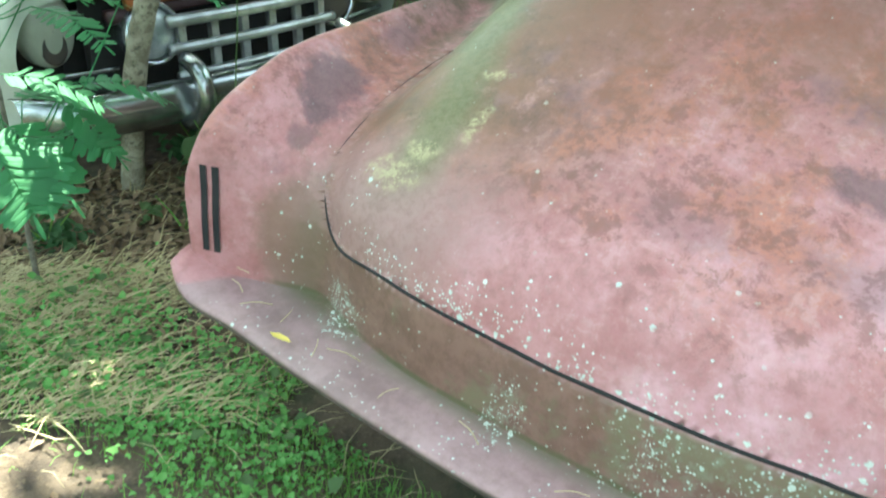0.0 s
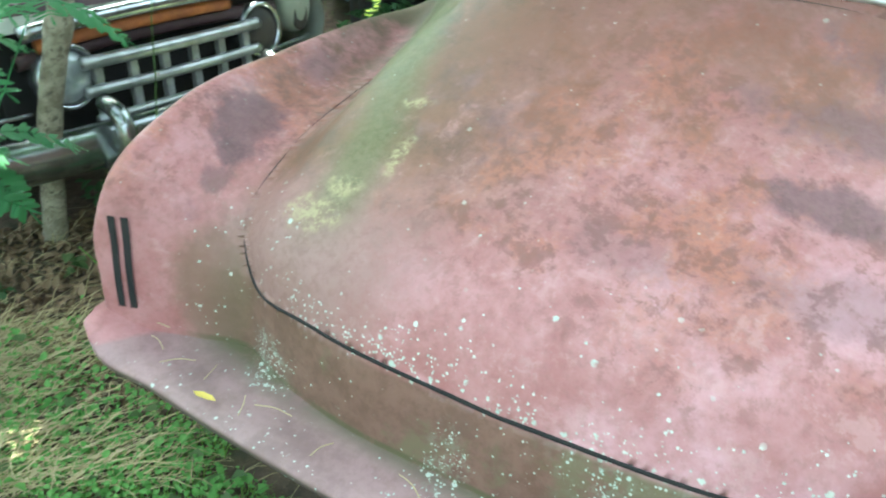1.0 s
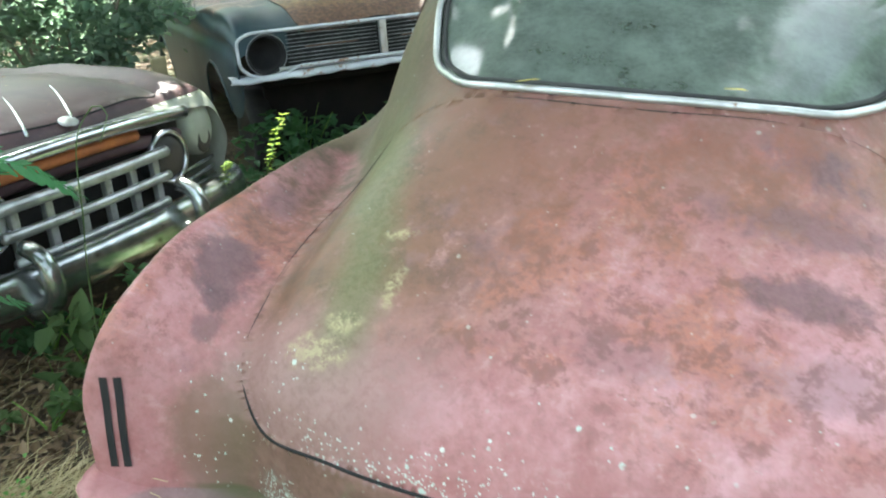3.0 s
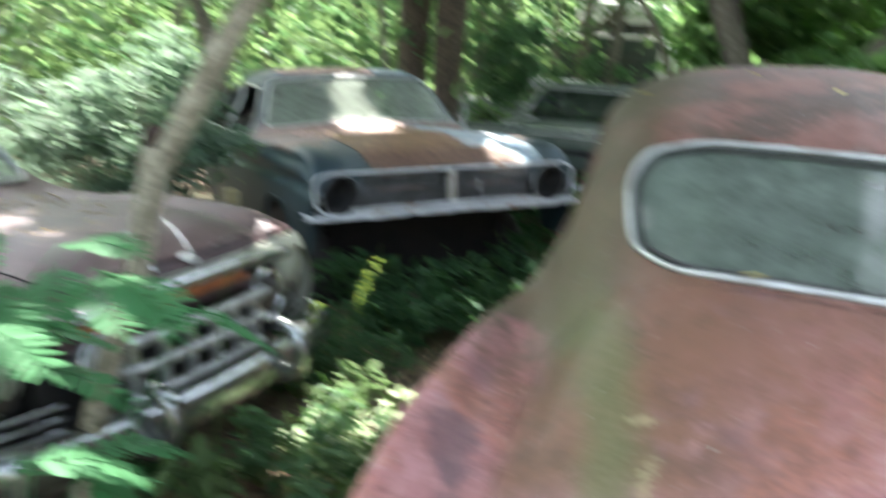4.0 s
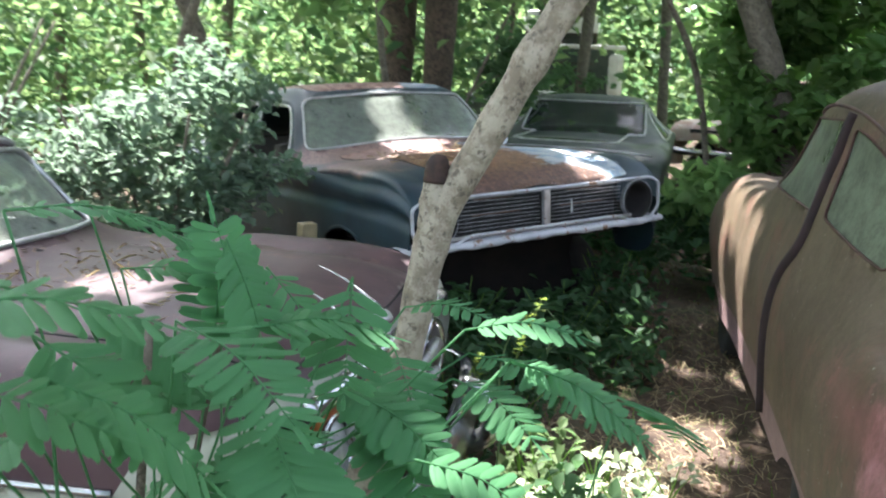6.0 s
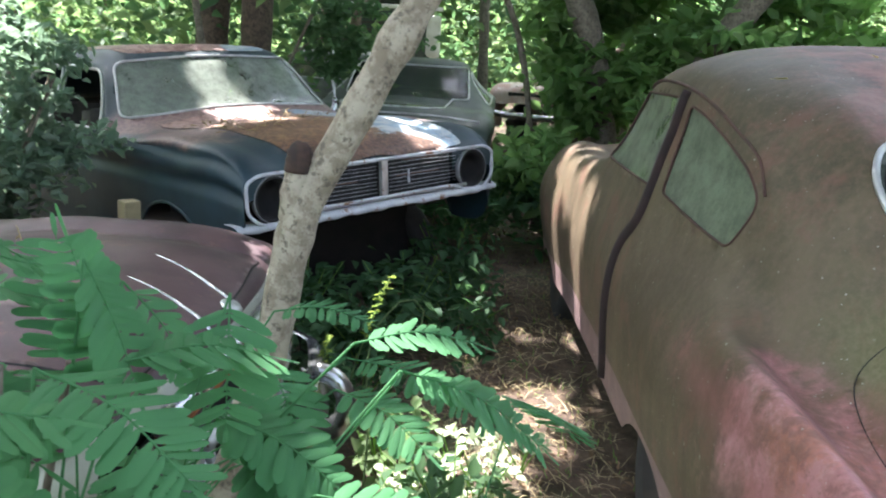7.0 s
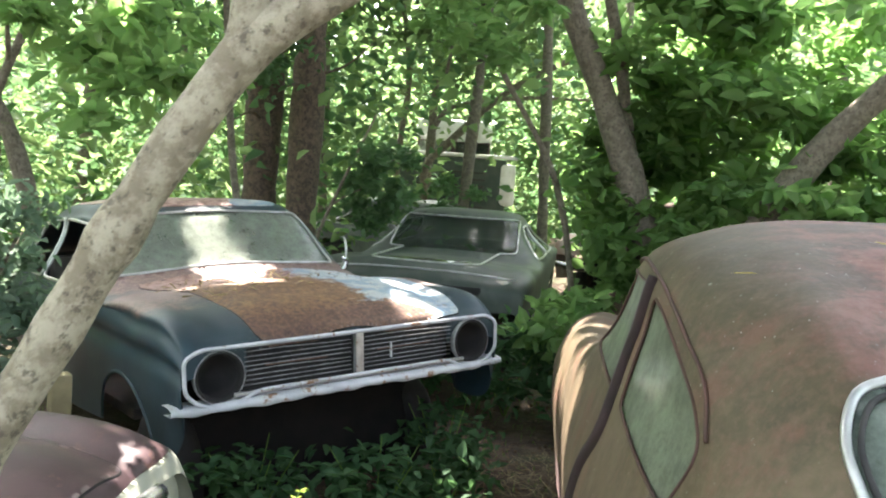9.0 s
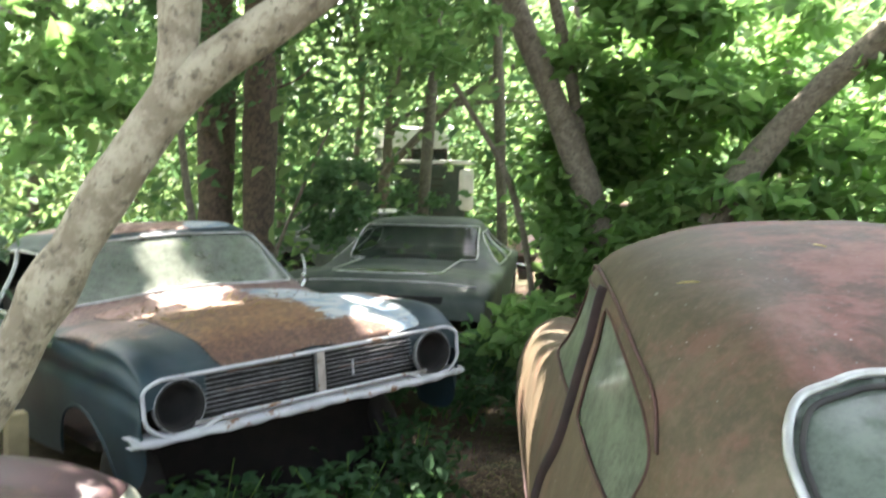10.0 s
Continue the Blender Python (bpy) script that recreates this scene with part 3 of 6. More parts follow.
VIEWS = {  # right, up, way, distance: the direction from which an outline is laid on
    "left": ((0, 1, 0), (0, 0, 1), (1, 0, 0), 5.0),
    "right": ((0, 1, 0), (0, 0, 1), (-1, 0, 0), 5.0),
    "low_end": ((1, 0, 0), (0, 0, 1), (0, 1, 0), 6.0),
    "slope": ((1, 0, 0), (0, S2, S2), (0, S2, -S2), 6.0),
    "top": ((1, 0, 0), (0, 1, 0), (0, 0, -1), 6.0),
}


def pane_mesh(got, lift):
    v, f = got
    return mesh_from("pane", v + lift, f)


def wheel(name, parent, at, radius=0.33, width=0.18, side=1, rim_material=None):
    """A tyre and a dished steel rim as two parts."""
    w, r = width / 2, radius
    m = pose(*at, 0, 0, 0)
    tyre = lathe([(r * 0.62, -w * 0.8), (r * 0.80, -w), (r * 0.95, -w * 0.85), (r, -w * 0.5), (r, w * 0.5), (r * 0.95, w * 0.85), (r * 0.80, w), (r * 0.62, w * 0.8)], 40, "x")
    rim = lathe([(0.001, side * w * 0.25), (r * 0.18, side * w * 0.3), (r * 0.30, side * w * 0.1), (r * 0.52, side * w * 0.25), (r * 0.63, side * w * 0.85), (r * 0.60, -side * w * 0.6)], 32, "x")
    t = part("wheel", tyre, RUBBER, parent, "flat weathered black tyre", m)
    part("rim", rim, rim_material or DARKMETAL, t)
    return t

ROOF_RED = simple("rust_red_roof_paint", (0.23, 0.09, 0.055), (0.33, 0.15, 0.10), 4, 0.6, 0, 50, 0.2, ((0.42, 0.30, 0.24), 8, 0.62))


# ---- ground ----
def ground_z(x, y):
    x, y = np.asarray(x, float), np.asarray(y, float)
    far = np.clip((np.hypot(x + 1, y + 1) - 9) / 40, 0, 1)
    return -0.245 + 0.012 * np.sin(2.1 * x + 1.3 * y) + 0.010 * np.sin(3.7 * y - 1.9 * x) + 0.6 * far


# The whole clearing slopes a little: the two sedans lean with it, the coupe less so.
def lean(degrees):
    """A turn about the coupe's long axis, through its left tail lamp."""
    at = Vector((-1.828, -3.305, .447))
    return Matrix.Translation(at) @ Matrix.Rotation(radians(-degrees), 4, Vector((.7071, .7071, 0))) @ Matrix.Translation(-at)


def rounded(points, radius, step=0.012):
    """A closed outline with straight sides and rounded corners."""
    p = np.asarray(points, float)
    r = np.broadcast_to(np.asarray(radius, float), (len(p),))
    out = []
    for i in range(len(p)):
        a, b, c = p[i - 1], p[i], p[(i + 1) % len(p)]
        la, lc = np.linalg.norm(a - b), np.linalg.norm(c - b)
        k = min(r[i], 0.48 * la, 0.48 * lc)
        s, e = b + (a - b) / la * k, b + (c - b) / lc * k
        for t in np.linspace(0, 1, 7):
            out.append((1 - t) ** 2 * s + 2 * t * (1 - t) * b + t * t * e)
    out = np.array(out)
    d = np.linalg.norm(np.roll(out, -1, 0) - out, axis=1)
    t = np.r_[0, np.cumsum(d)]
    q = np.linspace(0, t[-1], max(24, int(t[-1] / step)), endpoint=False)
    ring = np.vstack([out, out[:1]])
    return np.stack([np.interp(q, t, ring[:, 0]), np.interp(q, t, ring[:, 1])], 1)


def grid_ground():
    near = np.linspace(-12, 14, 150)
    ax = np.r_[-400, -120, -50, -30, -20, near, 22, 32, 50, 120, 400]
    x, y = np.meshgrid(ax, ax, indexing="ij")
    v = np.stack([x, y, ground_z(x, y) + 0.006 * np.random.randn(*x.shape)], -1).reshape(-1, 3)
    n = len(ax)
    i, j = np.meshgrid(np.arange(n - 1), np.arange(n - 1), indexing="ij")
    a = (i * n + j).ravel()
    return mesh_from("ground", v, np.stack([a, a + n, a + n + 1, a + 1], 1))


ground = part("ground", grid_ground(), SOIL)
tagged(ground, "dark forest soil with leaf litter and patchy moss", "ground", kind="structure")


# ---- the red fastback coupe ----
def lines_red():
    """Feature lines from the centre outwards, each from the tail over the roof to the nose: (x, length, z)."""
    u0 = [.0, .005, .03, .27, .52, .70, 1.16, 1.75, 2.35, 2.78, 3.15, 4.0, 4.7, 4.8]
    z0 = [.41, .60, .68, .905, 1.09, 1.225, 1.475, 1.655, 1.71, 1.65, 1.19, 1.10, .98, .45]
    c0 = [(0, u, z) for u, z in zip(u0, z0)]
    c1 = [(.36, u + .02, z - e) for (_, u, z), e in zip(c0, [0, 0, .0, .015, .035, .035, .03, .03, .03, .03, .02, .02, .02, 0])]
    c1b = list(zip([.52, .53, .55, .56, .57, .555, .565, .56, .56, .55, .56, .56, .50, .45],
                   [.06, .07, .09, .28, .54, .80, 1.10, 1.70, 2.3, 2.72, 3.15, 4.0, 4.65, 4.75],
                   [.41, .60, .685, .845, .965, 1.09, 1.385, 1.585, 1.64, 1.58, 1.16, 1.07, .95, .45]))
    c2 = list(zip([.62, .635, .66, .68, .69, .695, .71, .72, .735, .72, .70, .66, .60, .50],
                  [.10, .11, .14, .30, .56, .80, 1.16, 1.70, 2.3, 2.74, 3.15, 4.0, 4.6, 4.7],
                  [.41, .60, .69, .785, .85, .915, 1.22, 1.50, 1.55, 1.49, 1.14, 1.06, .95, .45]))
    c3 = list(zip([.73, .735, .75, .76, .775, .79, .80, .80, .805, .795, .78, .76, .70, .55],
                  [.07, .08, .11, .30, .56, .86, 1.28, 1.85, 2.35, 2.82, 3.15, 4.0, 4.6, 4.7],
                  [.41, .61, .72, .81, .855, .89, 1.05, 1.29, 1.32, 1.29, 1.12, 1.08, .96, .45]))
    c4 = list(zip([.865, .87, .875, .88, .885, .885, .87, .86, .86, .86, .86, .87, .82, .62],
                  [.02, .02, .04, .20, .55, .85, 1.3, 1.95, 2.4, 2.85, 3.2, 4.05, 4.55, 4.7],
                  [.41, .63, .80, .885, .925, .94, .945, 1.05, 1.08, 1.08, 1.06, 1.04, .93, .45]))
    c5 = list(zip([.925, .93, .935, .94, .945, .945, .94, .93, .925, .925, .93, .965, .92, .70],
                  [0, 0, .01, .2, .55, .85, 1.3, 1.95, 2.4, 2.85, 3.2, 4.1, 4.55, 4.7],
                  [.41, .56, .68, .74, .75, .755, .76, .80, .80, .80, .80, .82, .78, .45]))
    c6 = list(zip([.89, .89, .90, .91, .915, .915, .915, .905, .90, .90, .90, .92, .86, .64],
                  [.03, .03, .04, .2, .55, .85, 1.3, 1.95, 2.4, 2.85, 3.2, 4.05, 4.5, 4.65],
                  [.39, .41, .41, .36, .33, .32, .31, .30, .30, .30, .30, .32, .36, .42]))
    return c0, c1, c1b, c2, c3, c4, c5, c6


def red_coupe():
    place = lean(-1.5) @ Matrix(((.7071, .7071, 0, -1.828), (-.7071, .7071, 0, -3.305), (0, 0, 1, .447), (0, 0, 0, 1))) @ Matrix.Translation((.87, 0, -.697))
    car = thing("coupe", place, "abandoned faded red two-door coupe with lichen and algae stains", "car")
    sh = Shell(lines_red(), 340, 110)
    half = [(0, .431), (.40, .455), (.60, .50), (.655, .60), (.678, .75), (.695, 1.08), (.65, 1.24), (.52, 1.312), (.31, 1.310), (0, 1.296)]
    lid = np.vstack([[(-x, w) for x, w in hermite(half, 110)], hermite(half, 110)[::-1][1:-1]])
    seam, seam_n = sh.project(lid, "slope")
    for _ in range(4):
        seam = (np.roll(seam, 1, 0) + 2 * seam + np.roll(seam, -1, 0)) / 4
    got = sh.cut(lid, "slope")
    if got:
        part("trunk_lid", mesh_from("trunk_lid", got[0], got[1]), RED, car, "faded pink trunk lid with yellow and mint lichen")
    part("lid_seam", tube(seam - seam_n * 0.0006, np.interp(seam[:, 2], [.60, .66, .78], [.0046, .0034, .0016]), 6, True), BLACK, car)
    # rear window
    half = [(0, 1.203), (.30, 1.197), (.44, 1.187), (.515, 1.202), (.553, 1.275), (.567, 1.355), (.54, 1.412), (.45, 1.445), (.25, 1.464), (0, 1.471)]
    hh = hermite(half, 80)
    rw = np.vstack([hh * (-1, 1), hh[::-1][1:-1]])
    edge, edge_n = sh.project(rw, "low_end")
    inner, inner_n = sh.project(np.stack([rw[:, 0] * .965, 1.335 + (rw[:, 1] - 1.335) * .90], 1), "low_end")
    got = sh.cut(rw, "low_end")
    win = part("rear_window", tube(edge + edge_n * 0.003, 0.0095, 8, True), DULL, car, "pitted chrome window surround")
    if got:
        part("pane", pane_mesh(got, (0, .008, -.006)), GLASS, win, "dusty grey-green glass")
    part("gasket", tube(inner - inner_n * 0.002, 0.006, 6, True), RUBBER, win)
    for side, sx in (("left", -1), ("right", 1)):
        for name, shape, rad in (("quarter_window", [(2.0, 1.445), (1.985, 1.135), (1.36, 1.085), (1.305, 1.225), (1.405, 1.297), (1.60, 1.368), (1.83, 1.425)], [.03, .03, .03, .05, .15, .3, .2]),
                                 ("door_window", [(2.14, 1.465), (2.13, 1.13), (3.04, 1.13), (2.80, 1.45)], [.05, .05, .05, .08])):
            o = rounded(shape, rad)
            e, n = sh.project(o, side)
            got = sh.cut(o, side)
            w = part(name, tube(e + n * 0.0005, 0.0048, 6, True), GASKET, car, "brown perished rubber window seal")
            rim = np.vstack([e, e.mean(0)]) + (-sx * .006, 0, 0)
            part("pane", mesh_from("pane", rim, [(k, (k + 1) % len(e), len(e)) for k in range(len(e))]), GLASS_GREEN, w, "algae-filmed green side glass")
        gap, gn = sh.project(hermite([(2.085, 1.49), (2.10, 1.30), (2.11, 1.12), (2.12, 1.0), (2.19, .90), (2.21, .70), (2.215, .33)], 70), side)
        part("door_gap", tube(gap + gn * 0.001, 0.025, 6), DOOR_GAP, car)
        rail, rn = sh.project(hermite([(1.298, 1.252), (1.375, 1.322), (1.585, 1.405), (1.88, 1.476), (2.27, 1.51), (2.60, 1.50), (2.84, 1.45)], 70), side)
        part("drip_rail", tube(rail + rn * 0.005, np.linspace(.0045, .008, len(rail)), 6), GASKET, car, "rusty brown drip rail")
        for cu, ru in ((1.48, .40), (4.0, .40)):
            sh.cut(np.array([(cu + ru * math.cos(a), .14 + .27 * math.sin(a)) for a in np.linspace(0, 2 * math.pi, 60, endpoint=False)]), side)
            wheel("wheel", car, (sx * .78, cu, .30), .31, .17, sx)
    ws = rounded([(-.56, 1.24), (.56, 1.24), (.55, 1.53), (-.55, 1.53)], .08)
    VIEWS["high_end"] = ((1, 0, 0), (0, 0, 1), (0, -1, 0), 8.0)
    e, n = sh.project(ws, "high_end")
    got = sh.cut(ws, "high_end")
    w = part("windshield", tube(e + n * 0.003, 0.013, 6, True), DULL, car)
    if got:
        part("pane", pane_mesh(got, (0, -.008, 0)), GLASS, w)
    part("body", sh.mesh(), RED, car)
    # tail lamp slots, rear apron, floor and seats
    for sx in (-1, 1):
        bez = []
        for k, x0 in enumerate((.861, .887)):
            o = np.array([(sx * (x0 + dx), .592 + .105 * dz) for dx, dz in ((-.0075, -1), (.0075, -1), (.0075, 1), (-.0075, 1))])
            o = np.vstack([np.linspace(o[i], o[(i + 1) % 4], 12, endpoint=False) for i in range(4)])
            e, n = sh.project(o, "low_end")
            if len(e) > 20:
                c = e.mean(0)
                # a flat black face takes the place of the slot's shaded depth
                bm = bmesh.new()
                vs = [bm.verts.new(p + (0, -.004, 0)) for p in e]
                bm.faces.new(vs)
                part("tail_lamp_slot", bm, BLACK, car, "flat black face for an empty tail lamp slot")
    apron(car)
    part("floor_pan", box(1.5, 4.2, .06, .01, (0, 2.35, .38)), DARKMETAL, car)
    for y0 in (1.75, 2.7):
        part("seat", box(1.2, .45, .22, .06, (0, y0, .55)), CLOTH, car)
        part("seat_back", box(1.2, .16, .5, .06, (0, y0 - .28, .80)), CLOTH, car)
    return car


def apron(car):
    """The shelf under the tail, which curves up into a horn at each end."""
    n, xs = 0, np.linspace(-.94, .94, 80)
    verts = []
    for x in xs:
        a = abs(x)
        ub = .0 + .085 * min(a / .66, 1) ** 2 - .085 * min(max(0, a - .72) / .18, 1)
        out = .128 - .045 * min(a / .72, 1) ** 2 + ub - .03 * max(0, (a - .84) / .1) ** 2
        up = .050 * max(0, (a - .80) / .14) ** 2
        lip = .03 if a < .97 else .012
        for du, dz in ((.03, .012), (-.02, .004), (-.6 * out, -.004), (-out + .006, -.010), (-out, -.018), (-out + .002, -.032), (-out + .02, -.036), (-.02, -.045), (.03, -.05)):
            verts.append((x, ub + du, .425 + dz + up))
    k = 9
    faces = [(i * k + j, i * k + j + 1, (i + 1) * k + j + 1, (i + 1) * k + j) for i in range(len(xs) - 1) for j in range(k - 1)]
    faces += [tuple(range(k))[::-1], tuple((len(xs) - 1) * k + j for j in range(k))]
    part("apron", mesh_from("apron", verts, faces), RED, car, "dusty pink sheet-metal apron below the trunk")


coupe = red_coupe()


# ---- the blue sedan ----
def lines_blue():
    """Feature lines from the centre outwards, each from the nose to the tail; the last six make the creased flank."""
    u0 = [.04, .05, .10, .60, 1.44, 1.85, 2.45, 3.1, 3.52, 4.3, 4.42]
    z0 = [.83, .965, 1.0, 1.115, 1.17, 1.51, 1.565, 1.50, 1.18, 1.06, .55]
    c0 = [(0, u, z) for u, z in zip(u0, z0)]
    c1 = [(.42, u + .02, z - d) for (_, u, z), d in zip(c0, [0, .0, .0, .006, .01, .008, .02, .02, .01, .01, 0])]
    c2 = list(zip([.60, .61, .62, .66, .70, .60, .59, .56, .60, .66, .66], [.03, .04, .10, .60, 1.48, 1.84, 2.45, 3.1, 3.52, 4.28, 4.4], [.83, .955, .985, 1.085, 1.135, 1.475, 1.515, 1.45, 1.16, 1.04, .55]))
    c3 = list(zip([.85, .855, .858, .866, .825, .685, .68, .67, .79, .82, .79], [.0, .01, .05, .60, 1.54, 1.87, 2.45, 3.12, 3.53, 4.26, 4.38], [.83, .945, .982, 1.072, 1.105, 1.42, 1.44, 1.37, 1.09, 1.02, .55]))
    c3b = [(x + .014, u, z - .006) for x, u, z in c3]
    c3c = [(x + .002, u, z - .016) for x, u, z in c3b]
    c4b = list(zip([.868, .871, .873, .878, .878, .876, .873, .873, .873, .866, .835], [.0, .01, .04, .60, 1.45, 1.8, 2.45, 3.12, 3.53, 4.24, 4.36], [.825, .925, .950, 1.022, 1.045, 1.045, 1.04, 1.04, 1.03, .99, .55]))
    c4 = list(zip([.884, .888, .893, .908, .905, .900, .895, .895, .895, .88, .84], [.0, .01, .04, .60, 1.45, 1.8, 2.45, 3.12, 3.53, 4.24, 4.36], [.82, .90, .915, .965, .985, .985, .985, .985, .98, .96, .55]))
    c5 = list(zip([.868, .870, .872, .880, .882, .87, .87, .87, .87, .85, .83], [.01, .02, .05, .60, 1.45, 1.8, 2.45, 3.12, 3.53, 4.24, 4.36], [.81, .85, .86, .885, .90, .90, .90, .90, .90, .88, .54]))
    c6 = list(zip([.885, .89, .893, .908, .91, .905, .905, .905, .905, .875, .83], [.0, .01, .04, .60, 1.45, 1.8, 2.45, 3.12, 3.53, 4.24, 4.36], [.79, .79, .795, .825, .83, .83, .83, .83, .83, .80, .52]))
    c7 = list(zip([.86, .87, .875, .885, .885, .88, .88, .88, .88, .85, .80], [.03, .02, .04, .60, 1.45, 1.8, 2.45, 3.12, 3.53, 4.2, 4.3], [.68, .58, .54, .48, .40, .38, .38, .38, .40, .44, .47]))
    c4c = [(x + .001, u, z - .018) for x, u, z in c4]
    c6b = [(x + .001, u, z - .022) for x, u, z in c6]
    return c0, c1, c2, c3, c3b, c3c, c4b, c4, c4c, c5, c6, c6b, c7


def blue_sedan():
    car = thing("sedan", lean(4) @ pose(0, 0, -.17), "derelict dark teal sedan with a rusted hood and empty headlamp sockets", "car")
    sh = Shell(lines_blue(), 260, 110)
    hood = rounded([(-.50, .052), (.68, .052), (.73, .35), (.75, .75), (.73, 1.30), (.30, 1.37), (-.30, 1.37), (-.64, 1.30), (-.56, .90), (-.52, .45)], [.04, .04, .1, .1, .06, .2, .2, .06, .1, .1])
    e, n = sh.project(hood, "top")
    got = sh.cut(hood, "top")
    if got:
        part("hood", mesh_from("hood", got[0] + (0, 0, .004), got[1]), HOOD, car, "hood half rust brown, half pale worn blue")
    part("hood_seam", tube(e - n * .002, .0045, 6, True), BLACK, car)
    roof = rounded([(-.55, 1.90), (0, 1.875), (.55, 1.90), (.56, 3.06), (-.56, 3.06)], [.08, .3, .08, .1, .1])
    got = sh.cut(roof, "top")
    if got:
        part("roof", mesh_from("roof", got[0] + (0, 0, .002), got[1]), HOOD, car, "rust-flecked roof panel")
    ws = rounded([(-.755, 1.135), (0, 1.185), (.755, 1.135), (.635, 1.462), (0, 1.497), (-.635, 1.462)], [.04, .3, .04, .07, .3, .07])
    e, n = sh.project(ws, "low_end")
    got = sh.cut(ws, "low_end")
    w = part("windshield", tube(e + n * .003, .0085, 8, True), DULL, car, "tarnished bright windshield surround")
    if got:
        part("pane", pane_mesh(got, (0, .008, -.004)), GLASS_CLEAR, w, "dusty windshield glass")
    for side, sx in (("left", -1), ("right", 1)):
        for name, shape in (("door_window", [(1.90, 1.415), (1.62, 1.075), (2.42, 1.075), (2.42, 1.44)]),
                            ("rear_door_window", [(2.48, 1.44), (2.48, 1.075), (3.24, 1.085), (3.08, 1.38)])):
            o = rounded(shape, .05)
            e, n = sh.project(o, side)
            sh.cut(o, side)
            part(name, tube(e, .010, 6, True), DULL, car, "bright frame of an empty window")
        for cu in (.74, 3.45):
            o = np.array([(cu + .40 * math.cos(a), .36 + .385 * math.sin(a)) for a in np.linspace(0, 2 * math.pi, 60, endpoint=False)])
            e, n = sh.project(o[(o[:, 1] > .40)], side)
            sh.cut(o, side)
            if len(e) > 4:
                part("wheel_lip", tube(e[np.argsort(e[:, 1])], .009, 6), BLUE, car)
        wheel("wheel", car, (sx * .70, .68, .25), .30, .16, sx)
        wheel("wheel", car, (sx * .70, 3.45, .30), .30, .16, sx)
    for sx in (-1, 1):
        sh.cut(np.array([(sx * .71 + .108 * math.cos(a), .825 + .108 * math.sin(a)) for a in np.linspace(0, 2 * math.pi, 50, endpoint=False)]), "low_end")
    sh.cut(rounded([(-.57, .70), (.57, .70), (.57, .945), (-.57, .945)], .02), "low_end")
    part("body", sh.mesh(), BLUE, car)
    sedan_front(car)
    part("floor_pan", box(1.5, 3.3, .06, .01, (0, 2.7, .44)), DARKMETAL, car)
    # two black boxes added as the shade under and inside the nose
    part("under_nose_shade_box", box(1.30, .06, .62, .02, (0, .55, .36)), BLACK, car)
    part("bay_shade_box", box(1.40, .95, .30, .03, (0, .66, .76)), BLACK, car)
    part("dashboard", box(1.3, .25, .20, .05, (0, 1.72, 1.03)), CLOTH, car)
    for y0 in (2.12, 2.95):
        part("seat", box(1.25, .5, .22, .07, (0, y0, .62)), CLOTH, car)
        part("seat_back", box(1.25, .16, .52, .07, (0, y0 + .28, .88)), CLOTH, car)
    part("mirror", tube(hermite([(.80, 1.47, 1.08), (.83, 1.46, 1.15), (.80, 1.45, 1.17)], 10), .018, 8), CHROME, car)
    ant = part("bent_antenna", tube(hermite([(.80, 1.50, 1.08), (.86, 1.53, 1.15), (.88, 1.55, 1.24), (.865, 1.55, 1.30)], 14), .010, 6), DULL, car)
    return car


